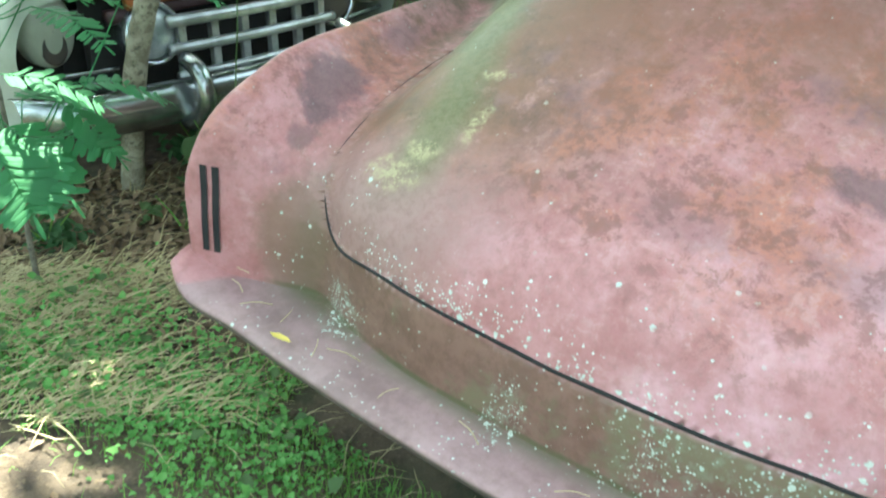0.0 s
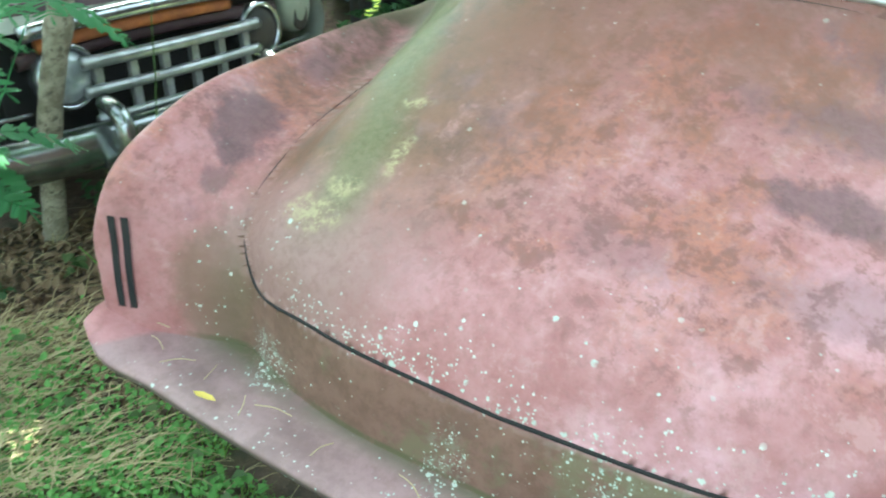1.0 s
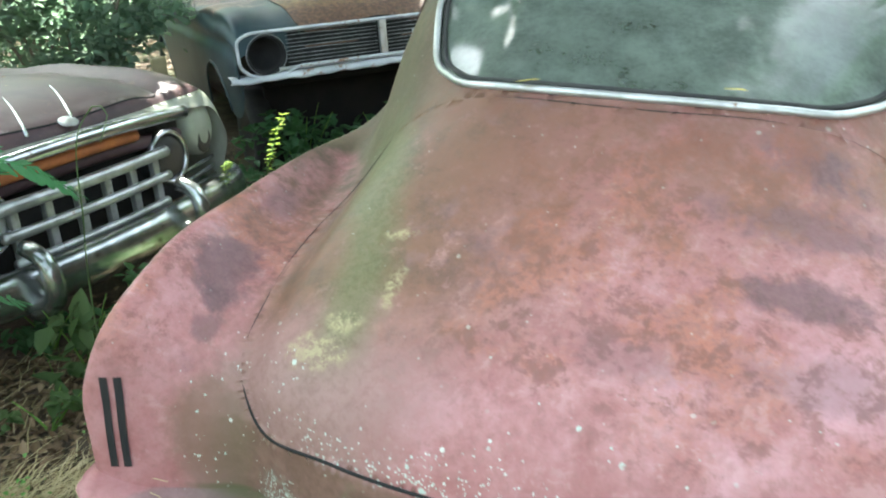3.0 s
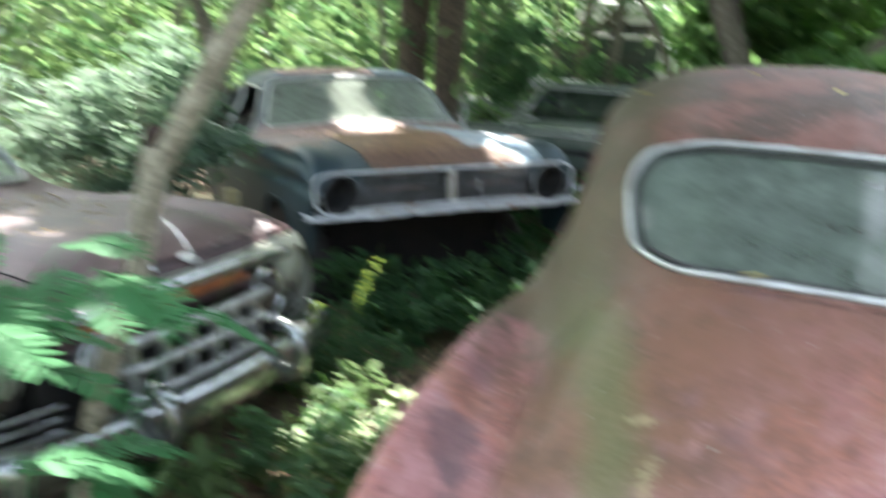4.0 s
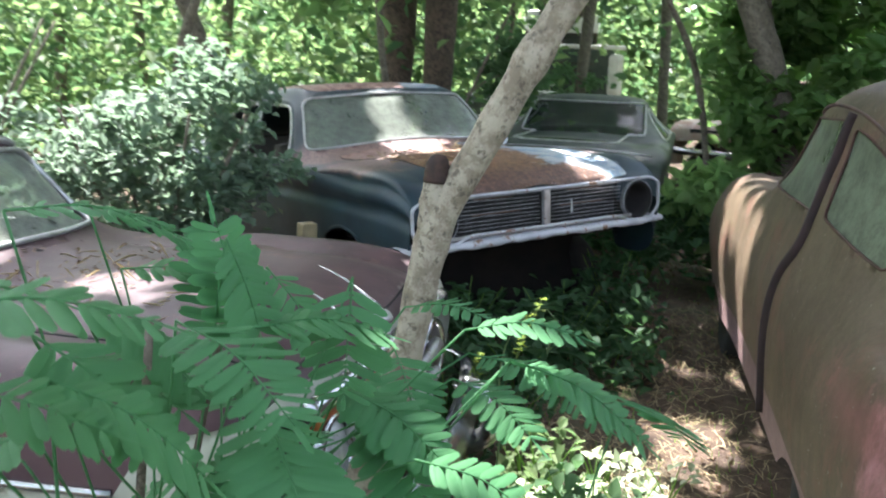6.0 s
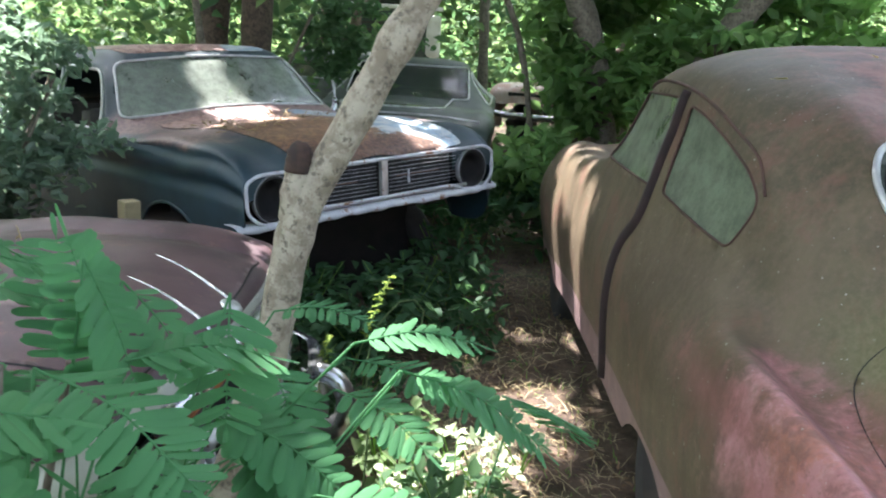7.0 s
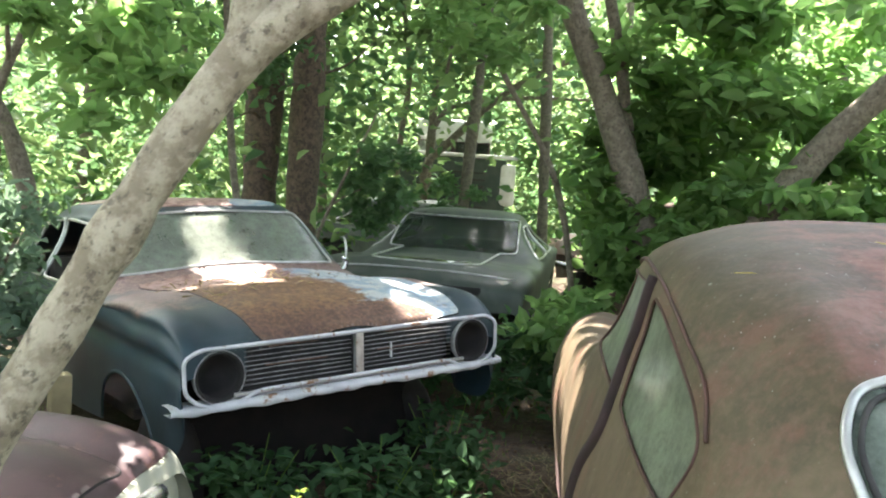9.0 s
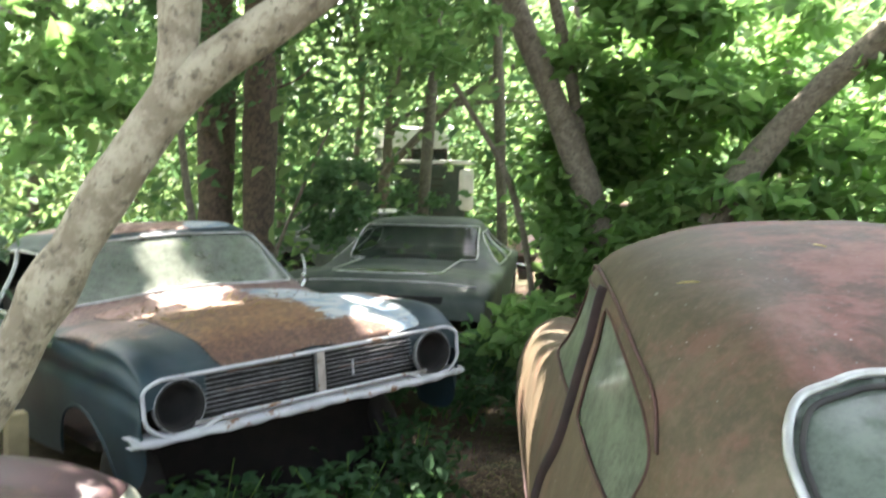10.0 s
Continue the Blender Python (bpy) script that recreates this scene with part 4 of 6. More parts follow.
def sedan_front(car):
    """Grille surround, bars, divider, empty headlamp sockets and the flaking valance under them."""
    top, bot = .955, .755
    # a solid black box serves as the shade behind the bars
    part("grille_shade_box", box(1.16, .06, .26, .01, (0, .10, .84)), BLACK, car)
    o = rounded([(-.80, top), (.80, top), (.875, .92), (.872, .77), (.80, .705), (.62, .705), (.54, .745), (-.54, .745), (-.62, .705), (-.80, .705), (-.872, .77), (-.875, .92)],
                [.03, .03, .03, .03, .05, .07, .06, .06, .07, .05, .03, .03])
    ring = np.stack([o[:, 0], -.014 + .006 * (np.abs(o[:, 0]) / .9) ** 3, o[:, 1]], 1)
    part("grille_surround", tube(ring, .0095, 8, True), VALANCE, car, "tarnished bright grille surround")
    for k in range(9):
        z = bot + .012 + (top - bot - .03) * k / 8
        for a, b in ((-.585, -.03), (.03, .585)):
            bend = np.linspace(a, b, 14)
            sag = .004 * np.sin(bend * 9 + k * 1.7) if k in (3, 7) else 0 * bend
            ob = part("grille_bar", tube(np.stack([bend, 0 * bend + .022, z + sag], 1), .0021, 6), GRILLE_GREY, car)
    part("divider", box(.045, .03, .205, .008, (0, .0, .85)), DULL, car, "upright grille divider")
    part("grille_tag", box(.010, .008, .075, .003, (.20, .014, .835)), VALANCE, car, "short bent upright strip")
    for sx in (-1, 1):
        r = lathe([(.112, .03), (.118, -.004), (.112, -.018), (.100, -.014), (.094, .02), (.090, .10), (.001, .12)], 40, "y")
        # black colour stands for the shade inside the socket
        socket = part("headlamp_socket", r, BLACK, car, "empty headlamp socket, its hollow coloured black", pose(sx * .71, .012, .825))
        part("bezel", lathe([(.113, -.012), (.117, -.018), (.119, -.006), (.117, .02)], 40, "y"), GRILLE_GREY, socket)
    # valance
    xs = np.linspace(-.93, .93, 70)
    verts, k = [], 6
    for i, x in enumerate(xs):
        rag = .003 * math.sin(x * 17) + .003 * math.sin(x * 41 + 1)
        back = .06 * (abs(x) / .93) ** 4
        for dy, dz in ((.06, .020), (-.02, .020), (-.055, .008), (-.060, -.014 + rag), (-.05, -.018 + rag), (.03, -.02 + rag)):
            verts.append((x, dy + back, .705 + dz - .012 * abs(x)))
    faces = [(i * k + j, i * k + j + 1, (i + 1) * k + j + 1, (i + 1) * k + j) for i in range(len(xs) - 1) for j in range(k - 1)]
    part("valance", mesh_from("valance", verts, faces), VALANCE, car, "flaking white valance strip")
    part("lower_grille_bar", box(1.30, .02, .018, .006, (0, -.004, .738)), DULL, car)


sedan = blue_sedan()


# ---- the maroon and cream sedan ----
def lines_cream():
    u0 = [.02, .05, .14, .80, 1.48, 1.82, 2.1, 2.8, 3.5, 4.1, 4.85, 5.0]
    z0 = [.86, .93, .975, 1.06, 1.10, 1.46, 1.57, 1.61, 1.52, 1.15, 1.0, .55]
    c0 = [(0, u, z) for u, z in zip(u0, z0)]
    c1 = [(.38, u + d, z - e) for (_, u, z), d, e in zip(c0, [.02, .02, .02, 0, .01, .01, 0, 0, 0, 0, 0, 0], [.0, .0, .0, .01, .01, .012, .02, .025, .02, .01, 0, 0])]
    c2 = list(zip([.60, .60, .60, .62, .64, .56, .57, .59, .57, .6, .6, .6], [.07, .10, .18, .80, 1.55, 1.86, 2.12, 2.8, 3.5, 4.1, 4.8, 4.95], [.85, .91, .94, 1.02, 1.06, 1.42, 1.51, 1.54, 1.46, 1.12, .98, .55]))
    c3 = list(zip([.74, .75, .76, .79, .75, .66, .67, .69, .67, .74, .74, .7], [.08, .12, .22, .80, 1.62, 1.92, 2.14, 2.8, 3.5, 4.1, 4.75, 4.9], [.84, .93, .97, 1.04, 1.07, 1.33, 1.41, 1.44, 1.35, 1.09, .98, .55]))
    c4 = list(zip([.90, .91, .92, .93, .91, .89, .89, .89, .89, .9, .88, .8], [.10, .13, .22, .80, 1.62, 1.95, 2.15, 2.8, 3.5, 4.1, 4.75, 4.9], [.80, .86, .90, .97, 1.01, 1.03, 1.04, 1.04, 1.04, 1.02, .94, .52]))
    c5 = list(zip([.97, .98, .985, .99, .985, .98, .98, .98, .98, .98, .95, .85], [.10, .13, .22, .80, 1.62, 1.95, 2.15, 2.8, 3.5, 4.1, 4.75, 4.9], [.66, .70, .72, .74, .75, .75, .75, .75, .75, .75, .7, .5]))
    c6 = list(zip([.93, .93, .94, .95, .95, .95, .95, .95, .95, .95, .9, .8], [.12, .14, .22, .80, 1.62, 1.95, 2.15, 2.8, 3.5, 4.1, 4.7, 4.85], [.50, .45, .40, .36, .34, .34, .34, .34, .34, .36, .4, .45]))
    return c0, c1, c2, c3, c4, c5, c6


CREAM_POSE = lean(4) @ Matrix(((.75, -.66, 0, -1.730), (.66, .75, 0, -.963), (0, 0, 1, -.34), (0, 0, 0, 1))) @ pose(-.34, -.328, .064, 0, 0, .7)


def cream_sedan():
    car = thing("sedan", CREAM_POSE, "abandoned maroon and cream sedan with a chrome egg-crate grille", "car")
    sh, arrows = Shell(lines_cream(), 240, 100), Shell(lines_cream(), 120, 60)
    hood = rounded([(-.58, .12), (0, .045), (.58, .12), (.63, .80), (.65, 1.46), (0, 1.43), (-.65, 1.46), (-.63, .80)], [.06, .5, .06, .2, .08, .3, .08, .2])
    e, n = sh.project(hood, "top")
    got = sh.cut(hood, "top")
    if got:
        part("hood", mesh_from("hood", got[0] + (0, 0, .004), got[1]), MAROON, car, "dull maroon hood with two bright arrow mouldings")
    part("hood_seam", tube(e - n * .002, .006, 6, True), BLACK, car)
    roof = rounded([(-.54, 1.90), (0, 1.86), (.54, 1.90), (.64, 2.8), (.58, 3.6), (-.58, 3.6), (-.64, 2.8)], [.1, .3, .1, .2, .1, .1, .2])
    got = sh.cut(roof, "top")
    if got:
        part("roof", mesh_from("roof", got[0] + (0, 0, .003), got[1]), ROOF_RED, car, "rust-red roof panel")
    ws = rounded([(-.68, 1.10), (0, 1.115), (.68, 1.10), (.585, 1.42), (0, 1.445), (-.585, 1.42)], [.06, .3, .06, .1, .3, .1])
    e, n = sh.project(ws, "low_end")
    got = sh.cut(ws, "low_end")
    w = part("windshield", tube(e + n * .005, .012, 8, True), DULL, car, "pitted bright windshield frame")
    if got:
        part("pane", pane_mesh(got, (0, .008, -.004)), GLASS_CLEAR, w, "milky wrap-around windshield glass")
    visor, vn = sh.project(hermite([(-.60, 1.42), (-.53, 1.447), (0, 1.468), (.53, 1.447), (.60, 1.42)], 60), "low_end")
    part("roof_edge_trim", tube(visor + vn * .012, .017, 8), DULL, car, "grey metal trim along the roof edge")
    for side, sx in (("left", -1), ("right", 1)):
        for name, shape in (("door_window", [(2.02, 1.39), (1.86, 1.07), (2.78, 1.07), (2.78, 1.44)]),
                            ("rear_door_window", [(2.86, 1.44), (2.86, 1.07), (3.80, 1.09), (3.5, 1.38)])):
            o = rounded(shape, .06)
            e, n = sh.project(o, side)
            sh.cut(o, side)
            part(name, tube(e, .011, 6, True), DULL, car)
        for cu in (.82, 3.95):
            o = np.array([(cu + .36 * math.cos(a), .26 + .34 * math.sin(a)) for a in np.linspace(0, 2 * math.pi, 60, endpoint=False)])
            sh.cut(o, side)
            wheel("wheel", car, (sx * .76, cu, .31), .32, .17, sx)
        # cream lower flank and nose under a chrome moulding; all above is maroon
        got = sh.cut(np.array([(.0, .25), (5.2, .25), (5.2, .775), (.34, .775), (.26, .90), (.0, .90)]), side)
        if got:
            part("lower_flank", mesh_from("lower_flank", got[0], got[1]), CREAM, car, "cream lower flank and fender nose")
        e, n = sh.project(np.stack([np.linspace(.34, 4.7, 60), np.full(60, .782)], 1), side)
        part("side_moulding", tube(e + n * .004, .011, 6), CHROME, car)
    part("body", sh.mesh(), MAROON, car)
    cream_front(car)
    # two chrome spears on the hood
    for line in ([(.21, .35), (.12, .20), (.02, .05)], [(-.03, .34), (-.115, .19), (-.20, .05)]):
        e, n = arrows.project(hermite(line, 24), "top")
        part("hood_spear", tube(e + n * .003, np.linspace(.003, .0085, 24), 8), CHROME, car, "bright spear-shaped hood moulding")
    part("floor_pan", box(1.6, 4.2, .06, .01, (0, 2.7, .40)), DARKMETAL, car)
    # black box added as the dark under the hood
    part("bay_shade_box", box(1.5, 1.0, .35, .03, (0, .72, .60)), BLACK, car)
    part("dashboard", box(1.4, .25, .20, .05, (0, 1.90, 1.02)), CLOTH, car)
    for y0 in (2.4, 3.3):
        part("seat", box(1.4, .5, .22, .07, (0, y0, .60)), CLOTH, car)
        part("seat_back", box(1.4, .16, .5, .07, (0, y0 + .28, .88)), CLOTH, car)
    return car


def bow(x, front, depth=.10):
    """How far back the front end lies at a distance x from the middle."""
    return front + depth * (abs(x) / .9) ** 2


def cream_front(car):
    xs = np.linspace(-.62, .62, 40)
    # solid black box as the shade behind rails and lamps
    part("grille_shade_box", box(1.36, .05, .40, .02, (0, .16, .64)), BLACK, car)
    lip = np.stack([xs, [bow(x, -.01, .10) for x in xs], .875 - .03 * (xs / .62) ** 2], 1)
    part("hood_lip", tube(lip, .030, 10), CHROME, car, "scratched chrome lip along the hood's front edge")
    part("rusted_panel", tube(lip[2:30] + (0, .03, -.055), .026, 8), ORANGE_RUST, car, "strip of orange rusted paint under the lip")
    part("upper_panel", tube(lip + (0, .06, -.10), .030, 8), MAROON, car)
    gx = np.linspace(-.40, .40, 30)
    for k, z in enumerate((.715, .61, .50)):
        wdt = gx * (1.08 if k < 2 else 1.0)
        part("grille_rail", tube(np.stack([wdt, [bow(x, -.02 + .006 * k, .10) for x in wdt], np.full(30, z)], 1), .021 if k else .025, 8), DULL, car, "wide chrome grille rail")
    for x in np.linspace(-.365, .365, 6):
        for z in (.664, .556):
            part("grille_upright", box(.036, .03, .10, .008, (x, bow(x, .005, .10), z)), DULL, car)
    for sx in (-1, 1):
        ring = part("headlamp", lathe([(.105, .08), (.120, .02), (.122, -.015), (.112, -.030), (.100, -.022), (.096, .0)], 40, "y"), CHROME, car, "chrome ringed round headlamp", pose(sx * .475, .045, .675))
        part("lens", lathe([(.097, 0), (.085, -.022), (.05, -.036), (.001, -.040)], 40, "y"), LENS if sx < 0 else DARKMETAL, ring, "clouded glass lens")
        face = part("fender_lamp_housing", lathe([(.075, .10), (.10, .03), (.098, -.03), (.07, -.055), (.001, -.065)], 28, "y"), CREAM, car, "", pose(sx * .82, .17, .73) @ Matrix.Diagonal((1.0, 1, 1.35, 1)))
        part("lamp_bezel", lathe([(.062, .02), (.068, -.01), (.055, -.02), (.001, -.012)], 24, "y"), DARKMETAL, face, "dark empty parking lamp", pose(0, -.045, -.04) @ Matrix.Scale(.75, 4))
        for k in range(3):
            e = [(sx * x, bow(x, .04, .13), .56 - .045 * k) for x in np.linspace(.60, .93, 10)]
            part("side_bar", tube(e, .011, 6), CHROME, car)
    # bumper: a deep rounded bar with two upright guards and a tie bar
    bx = np.linspace(-1.0, 1.0, 60)
    verts, k = [], 10
    for x in bx:
        back = bow(x, -.15, .13) + .10 * max(0, (abs(x) - .85) / .15) ** 2
        for a in np.linspace(-.15, 1.15, k):
            ang = math.pi * (a - .5)
            verts.append((x, back + .055 * (1 - math.cos(ang)) - .02, .44 + .085 * math.sin(ang)))
    faces = [(i * k + j, i * k + j + 1, (i + 1) * k + j + 1, (i + 1) * k + j) for i in range(len(bx) - 1) for j in range(k - 1)]
    bumper = part("bumper", mesh_from("bumper", verts, faces), BUMPER_CHROME, car, "dark-toned chrome front bumper")
    for sx in (-1, 1):
        g = hermite([(sx * .40 - .05, -.10, .36), (sx * .40 - .05, -.205, .42), (sx * .40 - .05, -.215, .50), (sx * .40 - .05, -.18, .57), (sx * .40 - .05, -.11, .60)], 16)
        part("bumper_guard", tube(g, np.linspace(.042, .032, 16), 12), BUMPER_CHROME, bumper, "upright chrome bumper guard")
    part("tie_bar", tube(np.stack([gx, [bow(x, -.13, .1) for x in gx], np.full(30, .46)], 1), .012, 8), CHROME, bumper)
    part("hood_emblem", lathe([(.001, -.012), (.04, -.010), (.048, 0), (.045, .01)], 24, "y"), DULL, car, "worn oval hood emblem", pose(0, .050, .938, -60, 0, 0) @ Matrix.Diagonal((.9, .5, .7, 1)))


cream = cream_sedan()


# ---- leaves, stems and crowns ----
def leaf_mesh(name, pos, length, width, up=0.5, fold=0.25, way=None):
    """Many small folded leaves in one mesh; up: how far their faces turn to the sky."""
    pos = np.asarray(pos, float)
    n = len(pos)
    d = np.random.randn(n, 3) if way is None else np.asarray(way, float) + 0.35 * np.random.randn(n, 3)
    d[:, 2] *= 0.6
    d /= np.linalg.norm(d, axis=1)[:, None]
    nor = np.random.randn(n, 3) * (1 - up) + np.array([0, 0, 1.0]) * up * 2
    s = np.cross(d, nor)
    s /= np.maximum(np.linalg.norm(s, axis=1), 1e-6)[:, None]
    nor = np.cross(s, d)
    L = (length * np.random.uniform(0.6, 1.25, n))[:, None]
    W = L * width
    v = np.empty((n, 6, 3))
    v[:, 0] = pos
    v[:, 1] = pos + d * L * 0.35 + s * W * 0.5 + nor * W * fold
    v[:, 2] = pos + d * L * 0.72 + s * W * 0.34 + nor * W * fold * 0.6
    v[:, 3] = pos + d * L - nor * L * 0.10
    v[:, 4] = pos + d * L * 0.72 - s * W * 0.34 + nor * W * fold * 0.6
    v[:, 5] = pos + d * L * 0.35 - s * W * 0.5 + nor * W * fold
    q = np.array([[0, 1, 2, 3], [0, 3, 4, 5]])
    f = (np.arange(n)[:, None, None] * 6 + q).reshape(-1, 4)
    me = bpy.data.meshes.new(name)
    me.vertices.add(n * 6)
    me.vertices.foreach_set("co", v.ravel())
    me.loops.add(f.size)
    me.loops.foreach_set("vertex_index", f.ravel().astype(np.int32))
    me.polygons.add(len(f))
    me.polygons.foreach_set("loop_start", np.arange(0, f.size, 4, dtype=np.int32))
    me.polygons.foreach_set("loop_total", np.full(len(f), 4, np.int32))
    me.update(calc_edges=True)
    me.validate()
    return me


def clumps(centre, radii, count, many=60, spread=0.16, hollow=0.4):
    """Leaf places gathered in clumps through an uneven ellipsoid."""
    k = max(1, count // many)
    c = np.random.randn(k, 3)
    c /= np.linalg.norm(c, axis=1)[:, None]
    c *= np.random.uniform(hollow, 1.0, k)[:, None] ** 0.6 * np.random.uniform(0.75, 1.15, k)[:, None]
    c = c * np.asarray(radii) + np.asarray(centre)
    size = spread * np.mean(radii) * np.random.uniform(0.5, 1.4, k)
    p = np.repeat(c, many, 0) + np.random.randn(k * many, 3) * np.repeat(size, many)[:, None] * (1, 1, 0.55)
    return p[p[:, 2] > -0.22]


def limb(points, r0, r1, n=24, sides=10, rough=0.08):
    """A tapered, slightly knotty branch."""
    p = hermite(points, n)
    r = np.linspace(r0, r1, n) * (1 + rough * np.sin(np.linspace(0, 19, n)) + rough * 0.6 * np.random.randn(n))
    return tube(p, r, sides)


def crown(parent, name, centre, radii, count, size, material, width=0.55, up=0.5, many=60, spread=0.16, hollow=0.4, label=""):
    ob = part(name, leaf_mesh(name, clumps(centre, radii, count, many, spread, hollow), size, width, up), material, parent, label)
    ob["kind"] = "stuff"
    return ob


def tree(name, label, trunk, r0, r1, material, limbs=(), crowns=(), category="tree", group=""):
    """A trunk with limbs and leafy crowns; the thing stands at the foot of its trunk. Points are in the world."""
    foot = Vector(trunk[0])
    t = thing(name, Matrix.Translation(foot), label, category, group)
    back = np.array(foot)
    part("trunk", limb(np.array(trunk) - back, r0, r1, 30), material, t)
    for pts, a, b in limbs:
        part("limb", limb(np.array(pts) - back, a, b, 18, 8), material, t)
    for centre, radii, count, size, mat in crowns:
        crown(t, "crown", np.array(centre) - back, radii, count, size, mat)
    return t


G0 = -0.26
TAN = bark("tan_bark", (.24, .16, .10), (.33, .24, .16))
# the pale leaning tree by the cream sedan's bumper
lean_tree = thing("leaning_tree", Matrix.Translation((-2.25, -1.88, G0)), "slender pale-barked tree leaning over the bumper, one limb sawn off", "tree")
foot = np.array((-2.25, -1.88, G0))
way = hermite(np.array([(-2.25, -1.88, G0), (-2.187, -1.915, .213), (-2.07, -1.973, .653), (-2.0, -2.007, 1.009), (-1.926, -2.045, 1.163), (-1.822, -2.1, 1.386), (-1.731, -2.149, 1.561), (-1.657, -2.189, 1.677),
                        (-1.60, -2.225, 1.73), (-1.495, -2.279, 1.819), (-1.2, -2.35, 2.1), (-.7, -2.2, 2.8), (-.4, -1.9, 4.2)]) - foot, 130)
high = way[:, 2]
girth = np.interp(high, [0, 1.2, 1.85, 1.97, 2.1, 4.4], [.042, .039, .036, .038, .032, .018])
girth = girth * (1 + .05 * np.sin(high * 31) * np.sin(high * 13 + 1) + .018 * np.random.randn(len(high)))
girth += .008 * np.exp(-((high - .80) / .03) ** 2) + .009 * np.exp(-((high - 1.62) / .035) ** 2) + .006 * np.exp(-((high - 1.20) / .03) ** 2)
part("trunk", tube(way, girth, 14), PALE_BARK, lean_tree)
way = hermite(np.array([(-1.70, -2.165, 1.60), (-1.675, -2.18, 1.68), (-1.664, -2.182, 1.816), (-1.65, -2.10, 2.2), (-1.6, -1.9, 3.0), (-1.3, -1.4, 4.4)]) - foot, 60)
part("limb", tube(way, np.interp(way[:, 2], [1.85, 2.0, 4.6], [.026, .032, .016]) * (1 + .03 * np.random.randn(60)), 12), PALE_BARK, lean_tree)
stub = part("cut_stub", limb([(.232, -.117, 1.16), (.222, -.111, 1.25), (.232, -.116, 1.335)], .030, .030, 8, 12), PALE_BARK, lean_tree)
part("dead_end", tube(hermite([(.231, -.1155, 1.33), (.234, -.117, 1.37), (.238, -.119, 1.395)], 9), [.0300, .0305, .0285, .0300, .0265, .0285, .0245, .0215, .012], 12), DEAD, stub, "dark brown dead end of the sawn limb")

# brown twin trunks behind the blue sedan
for k, (a, b, r) in enumerate((((1.86, 5.08, G0), (1.82, 4.95, 5.2), .20), ((2.12, 4.62, G0), (2.09, 4.50, 5.0), .19))):
    mid = (np.array(a) + np.array(b)) / 2 + (.03, 0, 0)
    tree("cedar_tree", "straight brown shaggy-barked tree trunk", [a, tuple(mid), b], r, r * .8, BROWN_BARK,
         [([(a[0], a[1] - .12, 1.9 + .3 * k), (a[0] - .25, a[1] - .3, 2.0 + .3 * k), (a[0] - .5, a[1] - .45, 1.9 + .3 * k)], .02, .006),
          ([(a[0], a[1] - .1, 2.6 - .2 * k), (a[0] + .3, a[1] - .3, 2.75 - .2 * k), (a[0] + .55, a[1] - .4, 2.8)], .018, .006)], group="pair of brown trunks")

# trees with vines to the coupe's front
tree("vine_tree", "grey leaning tree wrapped in broad-leaved vines", [(3.33, .75, G0), (3.2, .91, 1.11), (2.94, 1.2, 2.14), (2.56, 1.39, 3.04), (2.2, 1.5, 4.6)], .125, .085, GREY_BARK,
     [([(3.18, 1.0, 1.4), (3.16, 1.13, 1.9), (3.03, 1.18, 2.55), (2.92, 1.21, 2.9), (2.85, 1.3, 4.2)], .06, .04)],
     [((3.25, .95, .95), (.40, .4, .45), 900, .13, LEAF_VINE), ((3.45, 1.25, 1.35), (.6, .5, .85), 1900, .17, LEAF_VINE), ((2.6, 1.05, .30), (.42, .35, .42), 700, .12, LEAF_VINE), ((2.2, .65, .30), (.45, .40, .45), 500, .14, LEAF_VINE), ((2.95, .35, .85), (.40, .40, .5), 600, .15, LEAF_VINE), ((3.8, 1.0, 2.6), (1.0, .8, .9), 1700, .17, LEAF_VINE)])
tree("vine_tree", "grey crooked tree limb rising out of thick vines", [(3.05, .30, G0), (3.27, -.03, 1.25), (3.37, -.18, 1.58), (3.56, -.6, 2.17), (3.71, -1.06, 2.62), (3.9, -1.7, 3.6)], .12, .08, GREY_BARK, (),
     [((3.75, -.15, 1.2), (.8, .8, .6), 2200, .17, LEAF_VINE), ((4.5, -.6, 2.3), (1.0, 1.0, .8), 1900, .17, LEAF_VINE), ((3.7, .55, 2.4), (.7, .7, .8), 1300, .17, LEAF_VINE), ((4.7, -1.6, 1.1), (1.2, 1.0, 1.2), 3200, .14, LEAF_VINE)])

# thin trees and saplings further off
tree("thin_tree", "thin dark tree leaning to one side", [(-.62, 3.55, G0), (-.75, 3.60, 1.21), (-.87, 3.63, 1.61), (-1.16, 3.66, 2.14), (-1.7, 3.7, 3.4)], .075, .05, GREY_BARK, (), [((-1.5, 4.7, 3.7), (1.1, .9, .8), 2600, .10, LEAF)])
EYE = np.array((-2.23, -3.48, 1.53))


def further(points, k=1.68):
    """Points moved away from the end of the walk, with the foot kept on the ground."""
    p = (np.array(points, float) - EYE) * k + EYE
    p[:, 2] = np.maximum(p[:, 2], ground_z(p[:, 0], p[:, 1]) - .02)
    return [tuple(q) for q in p]


